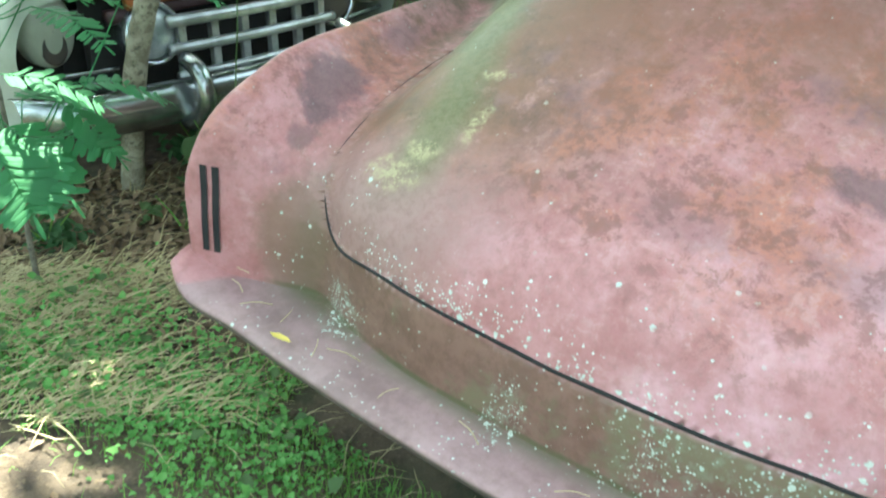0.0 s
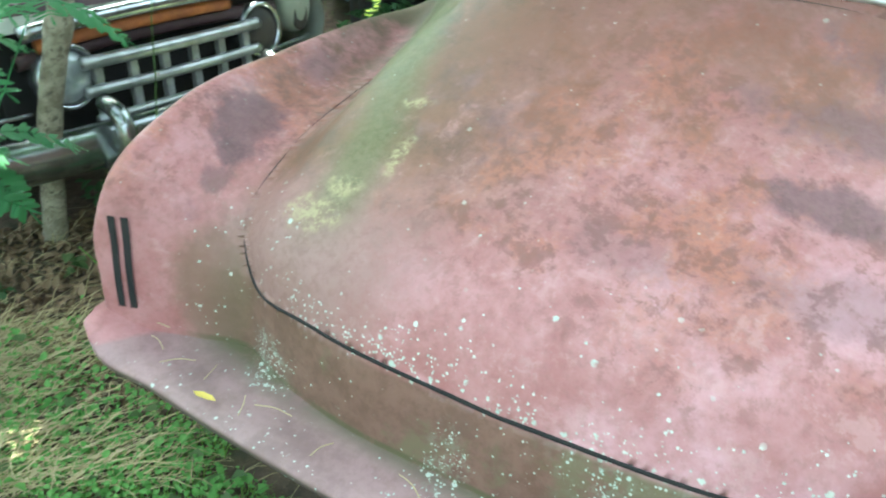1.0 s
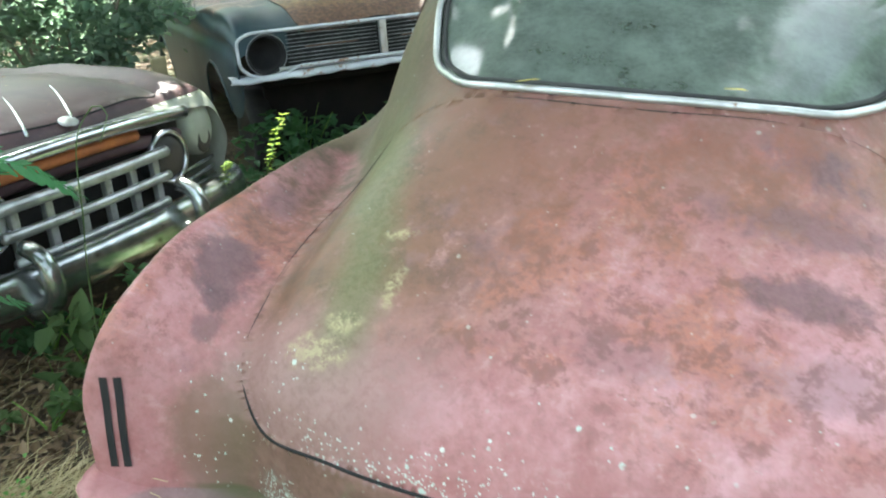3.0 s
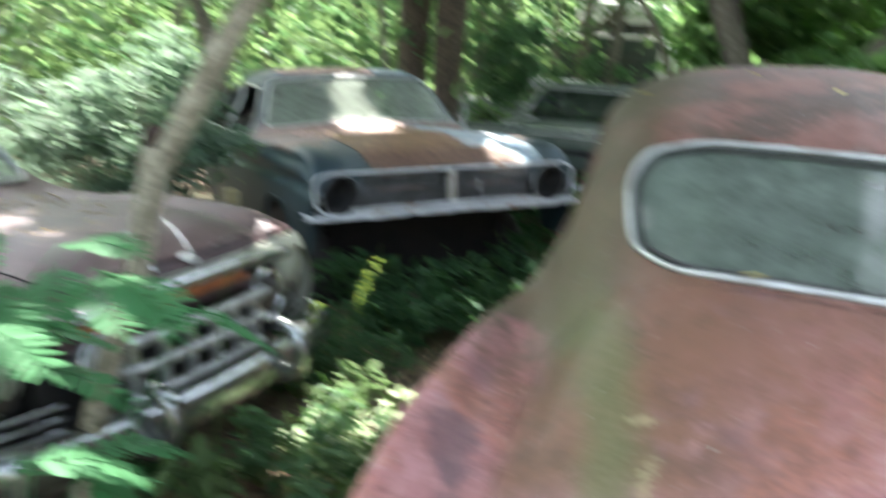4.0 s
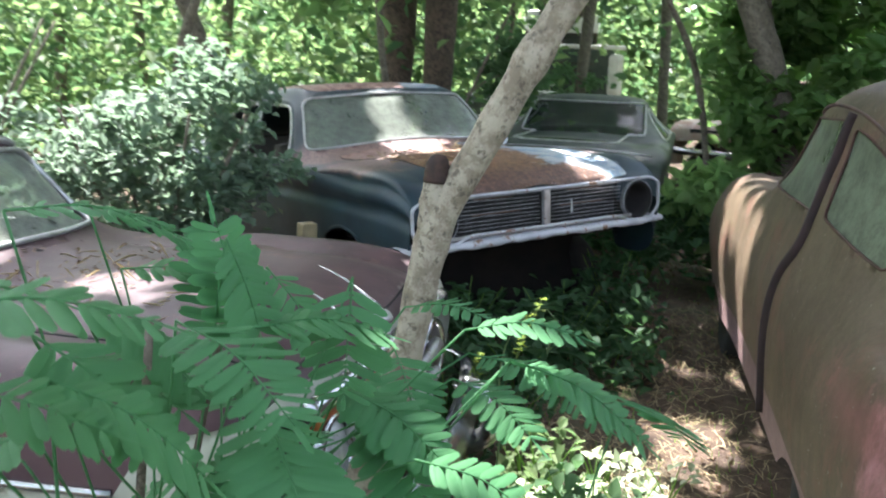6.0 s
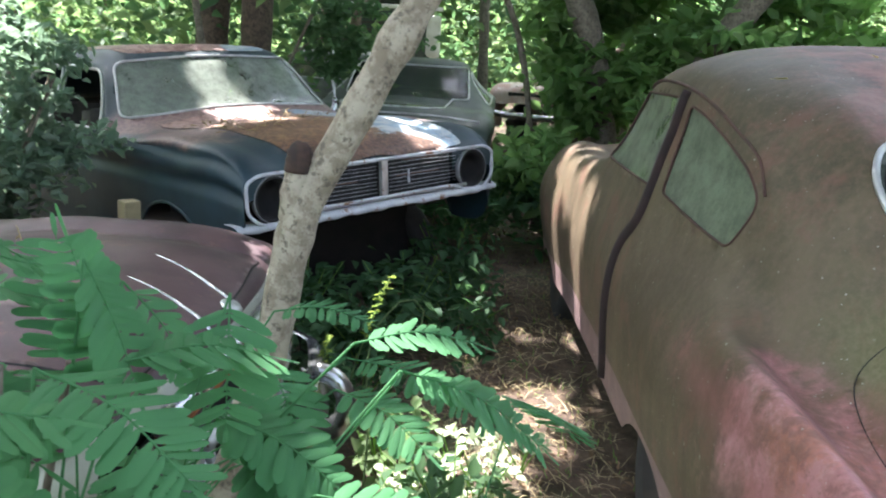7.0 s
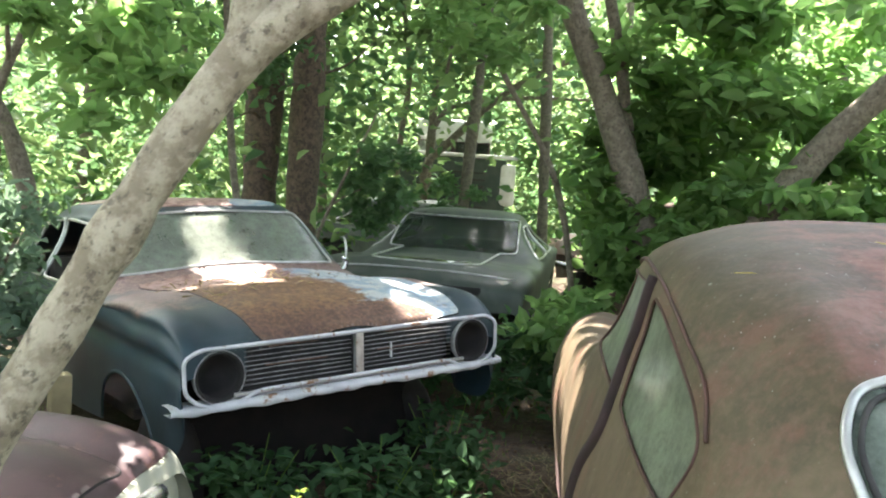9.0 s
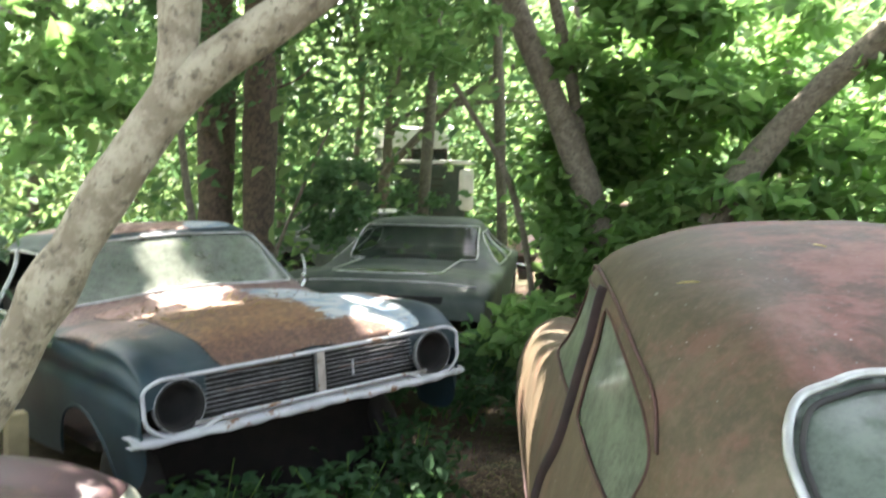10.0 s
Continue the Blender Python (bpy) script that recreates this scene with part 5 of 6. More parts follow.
tree("thin_tree", "thin grey sapling with arching side branches", further([(3.14, 3.76, .5), (3.13, 3.74, 1.24), (3.15, 3.73, 1.65), (3.14, 3.68, 2.52), (3.2, 3.6, 3.8)]), .095, .05, GREY_BARK,
     [(further([(3.14, 3.74, 1.24), (3.0, 3.60, 1.55), (3.10, 3.25, 1.90), (3.4, 2.83, 2.37), (3.82, 2.37, 2.72)]), .075, .045), (further([(2.87, 3.31, 1.95), (2.91, 3.27, 2.08), (3.32, 2.91, 2.27), (3.95, 2.3, 2.32)]), .045, .026)],
     [((6.9, 7.8, 4.0), (2.0, 1.7, 1.1), 2800, .15, LEAF_BRIGHT)])
tree("thin_tree", "thin dark upright sapling", further([(3.06, 4.2, .5), (3.06, 4.17, 1.65), (3.07, 4.08, 2.66), (2.89, 4.06, 3.39)]), .065, .05, GREY_BARK)
tree("thin_tree", "leafy sapling beside the dark green sedan", [(1.75, 3.75, G0), (1.80, 3.65, .8), (1.95, 3.45, 1.4), (2.1, 3.2, 2.0)], .028, .012, GREY_BARK,
     [([(1.85, 3.6, 1.1), (2.1, 3.4, 1.3), (2.35, 3.25, 1.3)], .012, .005)], [((2.25, 3.35, 1.35), (.36, .36, .5), 900, .11, LEAF)])
tree("thin_tree", "thin dark upright sapling", [(1.06, 3.82, G0), (1.05, 3.81, 1.15), (1.01, 3.83, 1.45), (.96, 3.84, 1.94), (.9, 3.9, 3.0)], .04, .03, GREY_BARK, (), [((.8, 3.9, 2.6), (.8, .7, .6), 1600, .09, LEAF)])
for a, b in (((-3.78, 7.85, G0), (-3.98, 7.8, 4.2)), ((-3.52, 7.88, G0), (-3.36, 7.85, 4.2))):
    tree("tan_tree", "tan-barked tree trunk beyond the cars", [a, tuple((np.array(a) + np.array(b)) / 2), b], .15, .11, TAN, group="far trunks")
for k in range(16):
    az, dist = radians(-22 + k * 6.6 + 2.5 * math.sin(k * 5.1)), 11 + 5 * ((k * 37) % 10) / 10
    x, y = -2.5 + dist * math.sin(az), -3.5 + dist * math.cos(az)
    lx = .5 * math.sin(k * 2.3)
    tree("far_tree", "slim forest tree trunk in the distance", [(x, y, float(ground_z(x, y)) - .02), (x + lx * .4, y, 2.5), (x + lx, y, 6.0)], .07 + .05 * ((k * 7) % 5) / 5, .06, GREY_BARK, group="far trunks")

tree("thin_tree", "slim young tree with light green hanging leaves", [(-1.35, 2.9, G0), (-1.25, 2.7, 1.4), (-.9, 2.1, 2.7), (-.75, 1.5, 3.6)], .045, .02, GREY_BARK,
     [([(-1.0, 2.3, 2.4), (-.85, 1.7, 2.5), (-.75, 1.3, 2.3)], .018, .006), ([(-1.1, 2.5, 2.0), (-1.3, 1.4, 2.4), (-1.2, .5, 2.2)], .016, .006)],
     [((-.75, 1.35, 2.25), (.75, .6, .45), 900, .12, LEAF_VINE), ((-1.2, .4, 2.05), (.5, .5, .35), 500, .11, LEAF_VINE)])
tree("thin_tree", "slim young tree with light green hanging leaves", [(3.0, 1.3, G0), (2.75, 1.5, 1.5), (2.0, 1.6, 2.6), (1.5, 1.2, 3.3)], .035, .015, GREY_BARK,
     [([(1.95, 2.0, 2.3), (1.6, 1.4, 2.6), (1.5, 1.1, 2.5)], .014, .005)], [((1.5, 1.1, 2.6), (.7, .6, .4), 700, .12, LEAF_VINE)])

# shrubs beside the blue sedan
shrub = thing("shrub", Matrix.Translation((-1.75, 1.5, G0)), "pale sun-glared shrub crowding the blue sedan's flank", "shrub")
for k in range(7):
    a = k * 2.4
    part("stem", limb([(0, 0, 0), (.25 * math.cos(a), .2 * math.sin(a), .6), (.55 * math.cos(a), .5 * math.sin(a), 1.3)], .018, .008, 10, 6), GREY_BARK, shrub)
crown(shrub, "crown", (-.05, .05, .85), (.70, .55, .62), 2900, .075, LEAF_PALE)
crown(shrub, "crown", (.12, -.10, 1.05), (.60, .50, .62), 2400, .085, LEAF_GREY)
shrub = thing("shrub", Matrix.Translation((-2.9, 2.6, G0)), "tall silvery-leaved shrub in broken sunlight", "shrub")
for k in range(7):
    a = k * 2.4
    part("stem", limb([(0, 0, 0), (.3 * math.cos(a), .3 * math.sin(a), .8), (.8 * math.cos(a), .7 * math.sin(a), 1.8)], .022, .009, 10, 6), GREY_BARK, shrub)
crown(shrub, "crown", (0, 0, .85), (1.3, .9, .70), 4600, .08, LEAF_GREY)
shrub = thing("shrub", Matrix.Translation((5.35, 6.15, G0)), "loose green shrub before the tall truck", "shrub")
part("stem", limb([(0, 0, 0), (.05, .1, .6), (0, 0, 1.3)], .025, .01, 10, 6), GREY_BARK, shrub)
crown(shrub, "crown", (-.2, 0, 1.45), (.75, .6, .42), 900, .10, LEAF)
shrub = thing("shrub", Matrix.Translation((-4.6, 3.5, G0)), "leafy green shrub among tree trunks", "shrub")
part("stem", limb([(0, 0, 0), (.1, .1, .8), (.2, 0, 1.8)], .03, .012, 10, 6), GREY_BARK, shrub)
crown(shrub, "crown", (0, 0, .8), (1.2, 1.0, .8), 3600, .085, LEAF)

# far woods and the canopy overhead
def wall_of_leaves():
    """Uneven far foliage all round, denser low down."""
    n = 950
    az = np.random.uniform(-0.6, 1.75, n)
    far = np.random.uniform(10, 24, n)
    z = np.abs(np.random.randn(n)) * 2.6 + 0.1
    c = np.stack([-2.5 + far * np.sin(az), -3.5 + far * np.cos(az), z], 1)
    keep = ~((az > .60) & (az < .86) & (z < 3.0) & (far > 9) & (far < 18.5))
    c = c[keep]
    p = np.repeat(c, 95, 0) + np.random.randn(len(c) * 95, 3) * (.85, .85, .55)
    return p[p[:, 2] > -.2]


far_leaves = wall_of_leaves()
pick = np.random.rand(len(far_leaves)) < 0.55
for sel, mat in ((pick, LEAF_FAR), (~pick, LEAF)):
    ob = part("far_foliage", leaf_mesh("far_foliage", far_leaves[sel], .20, .6, .45), mat)
    tagged(ob, "sunlit green foliage of the surrounding woods", "foliage", kind="stuff")

# unseen coarse foliage added round the back, for light and reflections
n = 420
az = np.random.uniform(1.75, 2 * math.pi - 0.6, n)
far = np.random.uniform(11, 18, n)
c = np.stack([-2.5 + far * np.sin(az), -3.5 + far * np.cos(az), np.abs(np.random.randn(n)) * 2.0], 1)
p = np.repeat(c, 40, 0) + np.random.randn(n * 40, 3) * (1.1, 1.1, .8)
ob = part("far_foliage", leaf_mesh("far_foliage", p[p[:, 2] > -.2], .34, .6, .45), LEAF)
tagged(ob, "green foliage of the surrounding woods", "foliage", kind="stuff")

n = 26000
az, far = np.random.uniform(-0.7, 1.85, n), np.random.uniform(25, 38, n)
p = np.stack([-2.5 + far * np.sin(az), -3.5 + far * np.cos(az), np.abs(np.random.randn(n)) * 5.0], 1)
ob = part("deep_woods", leaf_mesh("deep_woods", p, .85, .65, .35), LEAF_FAR)
tagged(ob, "pale green leaves of the deeper woods", "foliage", kind="stuff")

# gaps cleared through the unseen leaves so that sunbeams land here: (place, radius)
SUN_SPOTS = [((-.12, 1.58, .95), .11), ((.06, 1.72, 1.08), .06), ((-.06, 1.30, 1.0), .08), ((-.15, .95, .93), .06), ((.0, -.02, .83), .02), ((.40, .20, .85), .05), ((.62, .60, .88), .01), ((-.50, .95, .93), .03), ((.79, -.61, .73), .12), ((.42, -.95, .65), .04),
             ((.20, -1.2, .60), .01), ((-1.17, -2.68, .69), -.02), ((-.16, -1.3, -.24), .14), ((-.55, -1.50, -.2), .05), ((-.90, -1.48, -.1), .14), ((-1.23, -1.66, -.24), .26), ((-1.01, -1.04, .30), .05),
             ((-2.5, -.85, .75), .08), ((-2.25, -1.25, .72), .02), ((-3.0, .1, 1.25), .16), ((-1.8, 1.5, .9), .55), ((-2.9, 2.5, 1.2), 1.2), ((-3.3, 1.2, .8), .5), ((-2.40, -3.3, -.24), .08), ((-2.40, -3.75, -.24), .0),
             ((.84, -.14, -.2), .01), ((-2.15, -2.66, .65), .02), ((.55, -.75, -.2), .03), ((.02, -2.72, 1.32), .01)]


def canopy():
    n = 500
    c = np.stack([np.random.uniform(-11, 9, n), np.random.uniform(-12, 10, n), np.random.uniform(4.6, 7.5, n)], 1)
    open_sky = (np.hypot(c[:, 0] + 3.8, c[:, 1] + 7.0) < 5.5) | (c[:, 0] > 2.0) | (c[:, 1] > 6)
    c = c[~open_sky]
    p = np.repeat(c, 70, 0) + np.random.randn(len(c) * 70, 3) * (.75, .75, .35)
    # unseen leaves added towards the sun to shade the three nearest cars
    m = 33000
    turn = np.random.uniform(0, 2 * np.pi, m)
    ragged = 1 + .10 * np.sin(3 * turn + 1) + .08 * np.sin(7 * turn) + .06 * np.sin(13 * turn + 2) + .10 * np.random.randn(m)
    reach = np.sqrt(np.random.rand(m)) * ragged
    base = np.stack([-.95 + 3.9 * reach * np.cos(turn), -1.6 + 5.0 * reach * np.sin(turn), np.full(m, .5)], 1)
    q = base + SUN_DIR * (np.random.uniform(4.6, 6.4, m) / SUN_DIR[2])[:, None]
    # unseen leaves placed to darken the rear cars, coupe lid and window reflections
    far = np.stack([np.random.uniform(2.6, 7.5, 9000), np.random.uniform(3.0, 8.5, 9000), np.full(9000, 1.0)], 1) + SUN_DIR * (np.random.uniform(4.0, 5.5, 9000) / SUN_DIR[2])[:, None]
    side = np.stack([np.random.uniform(1.0, 5.6, 4500), np.random.uniform(1.4, 5.6, 4500), np.full(4500, .8)], 1) + SUN_DIR * (np.random.uniform(3.6, 5.4, 4500) / SUN_DIR[2])[:, None]
    behind = np.stack([np.random.uniform(-.5, 5.5, 6000), np.random.uniform(-9.5, -4.6, 6000), np.random.uniform(4.8, 7.0, 6000)], 1)
    over = np.stack([np.random.uniform(-2.0, .2, 2600), np.random.uniform(-4.4, -2.6, 2600), np.full(2600, .75)], 1) + SUN_DIR * (np.random.uniform(4.6, 6.4, 2600) / SUN_DIR[2])[:, None]
    p = np.vstack([p, q, far, side, behind, over])
    keep = np.ones(len(p), bool)
    for at, radius in SUN_SPOTS:
        d = p - np.array(at)
        away = d - np.outer(d @ SUN_DIR, SUN_DIR)
        keep &= np.linalg.norm(away, axis=1) > radius * np.random.uniform(.9, 1.3, len(p)) + .17
    # leaves thinned to let sun onto the grass by the coupe's tail
    for at, radius in (((-2.5, -3.45, -.24), .60), ((-3.1, -3.9, -.24), .6)):
        d = p - np.array(at)
        away = d - np.outer(d @ SUN_DIR, SUN_DIR)
        keep &= (np.linalg.norm(away, axis=1) > radius) | (np.random.rand(len(p)) < .8)
    # one wide gap cleared above the cream sedan for the rear window's sky reflection
    ray = np.array((-.48, .46, .74)) / np.linalg.norm((-.48, .46, .74))
    d = p - np.array((-.80, -2.92, 1.10))
    along = d @ ray
    keep &= (np.linalg.norm(d - np.outer(along, ray), axis=1) > .14 * along) | (along < 0)
    return p[keep]


ob = part("canopy", leaf_mesh("canopy", canopy(), .24, .62, .6), LEAF)
tagged(ob, "unseen leafy canopy placed overhead to shade the cars, with cleared gaps", "foliage", kind="stuff")


# ---- ground cover ----
def outside_cars(p):
    """Keeps ground points that do not lie under or inside a car."""
    ok = np.ones(len(p), bool)
    for car, (x0, x1, y0, y1) in ((coupe, (-.80, .80, .12, 4.6)), (sedan, (-.80, .80, .35, 4.3)), (cream, (-.90, .90, .25, 4.8))):
        m = np.array(car.matrix_basis.inverted())
        q = p @ m[:3, :3].T + m[:3, 3]
        ok &= ~((q[:, 0] > x0) & (q[:, 0] < x1) & (q[:, 1] > y0) & (q[:, 1] < y1))
    return p[ok]


def scatter(n, x0, x1, y0, y1, lift=0.0):
    x, y = np.random.uniform(x0, x1, n), np.random.uniform(y0, y1, n)
    return outside_cars(np.stack([x, y, ground_z(x, y) + lift], 1))


def blades(name, p, height, width, material, label, flat=0.35):
    """Thin grass blades, each bent once."""
    n = len(p)
    a = np.random.uniform(0, 2 * np.pi, n)
    d = np.stack([np.cos(a), np.sin(a), 0 * a], 1)
    s = np.stack([-np.sin(a), np.cos(a), 0 * a], 1)
    h = (height * np.random.uniform(.4, 1.3, n))[:, None]
    lean_by = np.random.uniform(.1, 1.0, n)[:, None] * flat * 2
    up = np.array([0, 0, 1.0])
    v = np.empty((n, 5, 3))
    v[:, 0], v[:, 1] = p - s * width, p + s * width
    m = p + up * h * .6 * (1 - .4 * lean_by) + d * h * .3 * lean_by
    v[:, 2], v[:, 3] = m + s * width * .7, m - s * width * .7
    v[:, 4] = p + up * h * (1 - .55 * lean_by) + d * h * lean_by
    f = [(i, i + 1, i + 2, i + 3) for i in range(0, n * 5, 5)] + [(i + 3, i + 2, i + 4) for i in range(0, n * 5, 5)]
    ob = part(name, mesh_from(name, v.reshape(-1, 3), f, False), material)
    return tagged(ob, label, name.replace("_", " "), kind="stuff")


def patches(p, a, b, c):
    """An uneven field in which plants gather."""
    return np.sin(p[:, 0] * a + 1.3 * np.sin(p[:, 1] * b)) + np.cos(p[:, 1] * c + 1.1 * np.sin(p[:, 0] * b + 1)) + .5 * np.random.randn(len(p))


near = scatter(9000, -4.2, -.6, -5.2, -1.7)
blades("grass", near[patches(near, 3.1, 2.7, 5.0) > .2 + .9 * (near[:, 1] > -2.9)], .070, .0020, GRASS, "short green grass at the edge of the clearing", .55)
lush = scatter(16000, -3.0, -1.1, -4.4, -2.9)
blades("grass", lush[patches(lush, 4.1, 3.3, 6.0) > -.2], .060, .0018, GRASS, "lush green grass tufts by the coupe's tail", .6)
def straws(p, length, width, label, heading, spread):
    """Dry stalks lying almost flat, each bent once, most of them combed one way."""
    n = len(p)
    a = heading + spread * np.random.randn(n)
    d = np.stack([np.cos(a), np.sin(a), np.random.uniform(-.04, .16, n)], 1)
    s = np.stack([-np.sin(a), np.cos(a), 0 * a], 1)
    size = (length * np.random.uniform(.4, 1.4, n))[:, None]
    p = p + np.stack([0 * a, 0 * a, np.random.uniform(.008, .045, n)], 1)
    m = p + d * size * .5 + s * size * (.07 * np.random.randn(n))[:, None] + np.stack([0 * a, 0 * a, np.random.uniform(0, .02, n)], 1)
    e = p + d * size * (1, 1, .3)
    e[:, 2] = np.maximum(e[:, 2], ground_z(e[:, 0], e[:, 1]) + .006)
    v = np.stack([p - s * width, p + s * width, m + s * width, m - s * width, e + s * width * .3, e - s * width * .3], 1)
    f = [q for i in range(0, n * 6, 6) for q in ((i, i + 1, i + 2, i + 3), (i + 3, i + 2, i + 4, i + 5))]
    ob = part("dry_grass", mesh_from("dry_grass", v.reshape(-1, 3), f, False), STRAW)
    return tagged(ob, label, "dry grass", kind="stuff")


straw = scatter(3000, -2.9, -1.5, -3.30, -2.55)
straws(straw[patches(straw, 5.0, 4.0, 7.0) > -.2], .20, .0017, "long dry straw matted by the coupe's tail", .5, .5)
straw = scatter(3600, -4.2, -.6, -4.8, -1.7)
straws(straw[patches(straw, 3.0, 2.0, 4.0) > 0], .15, .0014, "dry straw lying among the grass", .6, .9)
straws(scatter(2600, -.9, 1.6, -2.4, .3), .12, .0014, "dry straw on bare soil between the cars", .8, 1.5)
blades("grass", scatter(4000, -1.6, 3.0, -2.6, 2.6), .06, .002, GRASS, "sparse shaded grass between the cars", .6)
for size, count, mat, low in ((.016, 30000, CLOVER, -.1), (.026, 9000, CLOVER, .3), (.042, 900, LEAF_BRIGHT, .2)):
    p = scatter(count, -3.6, -.9, -4.9, -2.3, .015)
    p = p[patches(p, 5.3, 3.9, 6.1) > low + 1.3 * np.clip((p[:, 1] + 3.0) * 1.6, 0, 1.2)]
    p[:, 2] += np.random.uniform(0, .045, len(p))
    ob = part("clover", leaf_mesh("clover", p, size, .85, .85), mat)
    tagged(ob, "low round-leaved clover among the grass", "clover", kind="stuff")
p = scatter(22000, -4.5, 5.0, -5.0, 5.0, .008)
p = p[(p[:, 1] > -3.0) | (p[:, 0] > -1.2) | (np.random.rand(len(p)) < .3)]
ob = part("leaf_litter", leaf_mesh("leaf_litter", p, .036, .5, .92), LITTER)
tagged(ob, "dead brown leaves covering the soil", "leaf litter", kind="stuff")


ob = part("leaf_litter", leaf_mesh("leaf_litter", scatter(4200, -3.2, -1.2, -2.95, -1.7, .01), .05, .5, .9), LITTER)
tagged(ob, "curled dead leaves by the coupe's tail", "leaf litter", kind="stuff")


def weed(at, height, spread, count, size, material, label, name="weed"):
    """A low plant with a few stems and a mound of leaves."""
    z = float(ground_z(at[0], at[1])) - .01
    w = thing(name, Matrix.Translation((at[0], at[1], z)), label, "plant")
    for k in range(4):
        a = 2.4 * k + at[0] * 3
        part("stem", limb([(0, 0, 0), (.3 * spread * math.cos(a), .3 * spread * math.sin(a), .5 * height), (.7 * spread * math.cos(a), .7 * spread * math.sin(a), .95 * height)], .005, .002, 6, 5), GRASS, w)
    crown(w, "leaves", (0, 0, .55 * height), (spread, spread, .5 * height), count, size, material, .6, .75, 12, .22, .2)
    return w


for x, y, h, s, n, size in ((.15, -.45, .26, .36, 200, .085), (-.45, -.35, .32, .36, 420, .08),  (.45, -.15, .36, .34, 260, .08), (.0, -.2, .46, .34, 340, .09), (-.55, .0, .5, .3, 320, .08), (.6, .05, .55, .3, 300, .08),
                            (-1.05, -.62, .34, .28, 320, .06), (-1.25, -.95, .26, .22, 240, .055), (-.75, -.75, .22, .22, 240, .05),  
                            (2.3, .45, .6, .4, 360, .11), (2.0, 1.1, .7, .6, 800, .10), (1.5, 1.9, .5, .5, 560, .09)):
    weed((x, y), h, s, n, size, LEAF_DARK, "shaded dark green weed on the forest floor")
for x, y, h, s, n, size in ((-1.35, -1.9, .38, .20, 170, .07), (-1.62, -1.75, .30, .16, 130, .06), (-2.0, -1.62, .18, .16, 140, .05), (-1.55, -2.25, .26, .16, 110, .065), (-2.45, -2.35, .16, .14, 120, .05)):
    weed((x, y), h, s, n, size, LEAF, "broad-leaved green weed beside the coupe's fender")
# weeds in the sun, lit through their pale leaf colours
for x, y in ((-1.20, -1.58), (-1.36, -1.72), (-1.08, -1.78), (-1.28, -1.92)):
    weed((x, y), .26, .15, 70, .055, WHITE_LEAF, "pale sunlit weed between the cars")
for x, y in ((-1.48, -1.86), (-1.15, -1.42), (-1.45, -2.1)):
    weed((x, y), .30, .18, 110, .06, LEAF_BRIGHT, "sunlit bright green weed between the cars")
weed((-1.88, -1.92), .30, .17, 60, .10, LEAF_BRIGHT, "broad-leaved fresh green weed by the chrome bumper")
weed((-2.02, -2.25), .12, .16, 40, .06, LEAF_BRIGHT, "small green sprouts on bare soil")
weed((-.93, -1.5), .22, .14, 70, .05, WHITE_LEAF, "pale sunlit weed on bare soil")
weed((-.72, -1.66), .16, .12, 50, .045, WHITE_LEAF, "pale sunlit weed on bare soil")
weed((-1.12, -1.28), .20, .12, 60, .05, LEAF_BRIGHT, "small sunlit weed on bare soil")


def goldenrod(at, tip):
    z = float(ground_z(*at)) - .01
    g = thing("goldenrod", Matrix.Translation((*at, z)), "upright yellow-green plant spike catching the sun", "plant")
    top = np.array(tip) - (*at, z)
    p = hermite([(0, 0, 0), top * (.4, .4, .5), top * (.8, .8, .85), top], 30)
    part("stem", tube(p, np.linspace(.005, .002, 30), 6), LEAF_BRIGHT, g)
    q = np.repeat(p[18:], 5, 0)
    a = np.random.uniform(0, 2 * np.pi, len(q))
    ob = part("leaves", leaf_mesh("leaves", q, .030, .30, .6, .2, np.stack([np.cos(a), np.sin(a), .35 + 0 * a], 1)), LEAF_YELLOW, g)
    ob["kind"] = "stuff"


LEAF_YELLOW = leaf_material("yellow_green_leaf", (.13, .22, .035), (.21, .28, .05), .45, (.42, .55, .1))
goldenrod((-1.08, -.97), (-.91, -1.08, .44))
goldenrod((-1.24, -1.00), (-1.18, -1.05, .24))


# ---- the mimosa saplings ----
def leaflet_mesh():
    x = np.array([0, .25, .6, .88, 1.0])
    w = np.array([.030, .092, .102, .090, .030])
    v, f = [], []
    for a, b in zip(x, w):
        v += [(a, -b, .02 * a - b * .15), (a, 0, .03 * math.sin(3 * a)), (a, b, .02 * a - b * .15)]
    for i in range(4):
        for j in range(2):
            f.append((i * 3 + j, (i + 1) * 3 + j, (i + 1) * 3 + j + 1, i * 3 + j + 1))
    return mesh_from("leaflet", v, f)


LEAFLET = leaflet_mesh()
LEAFLET.materials.append(FROND)


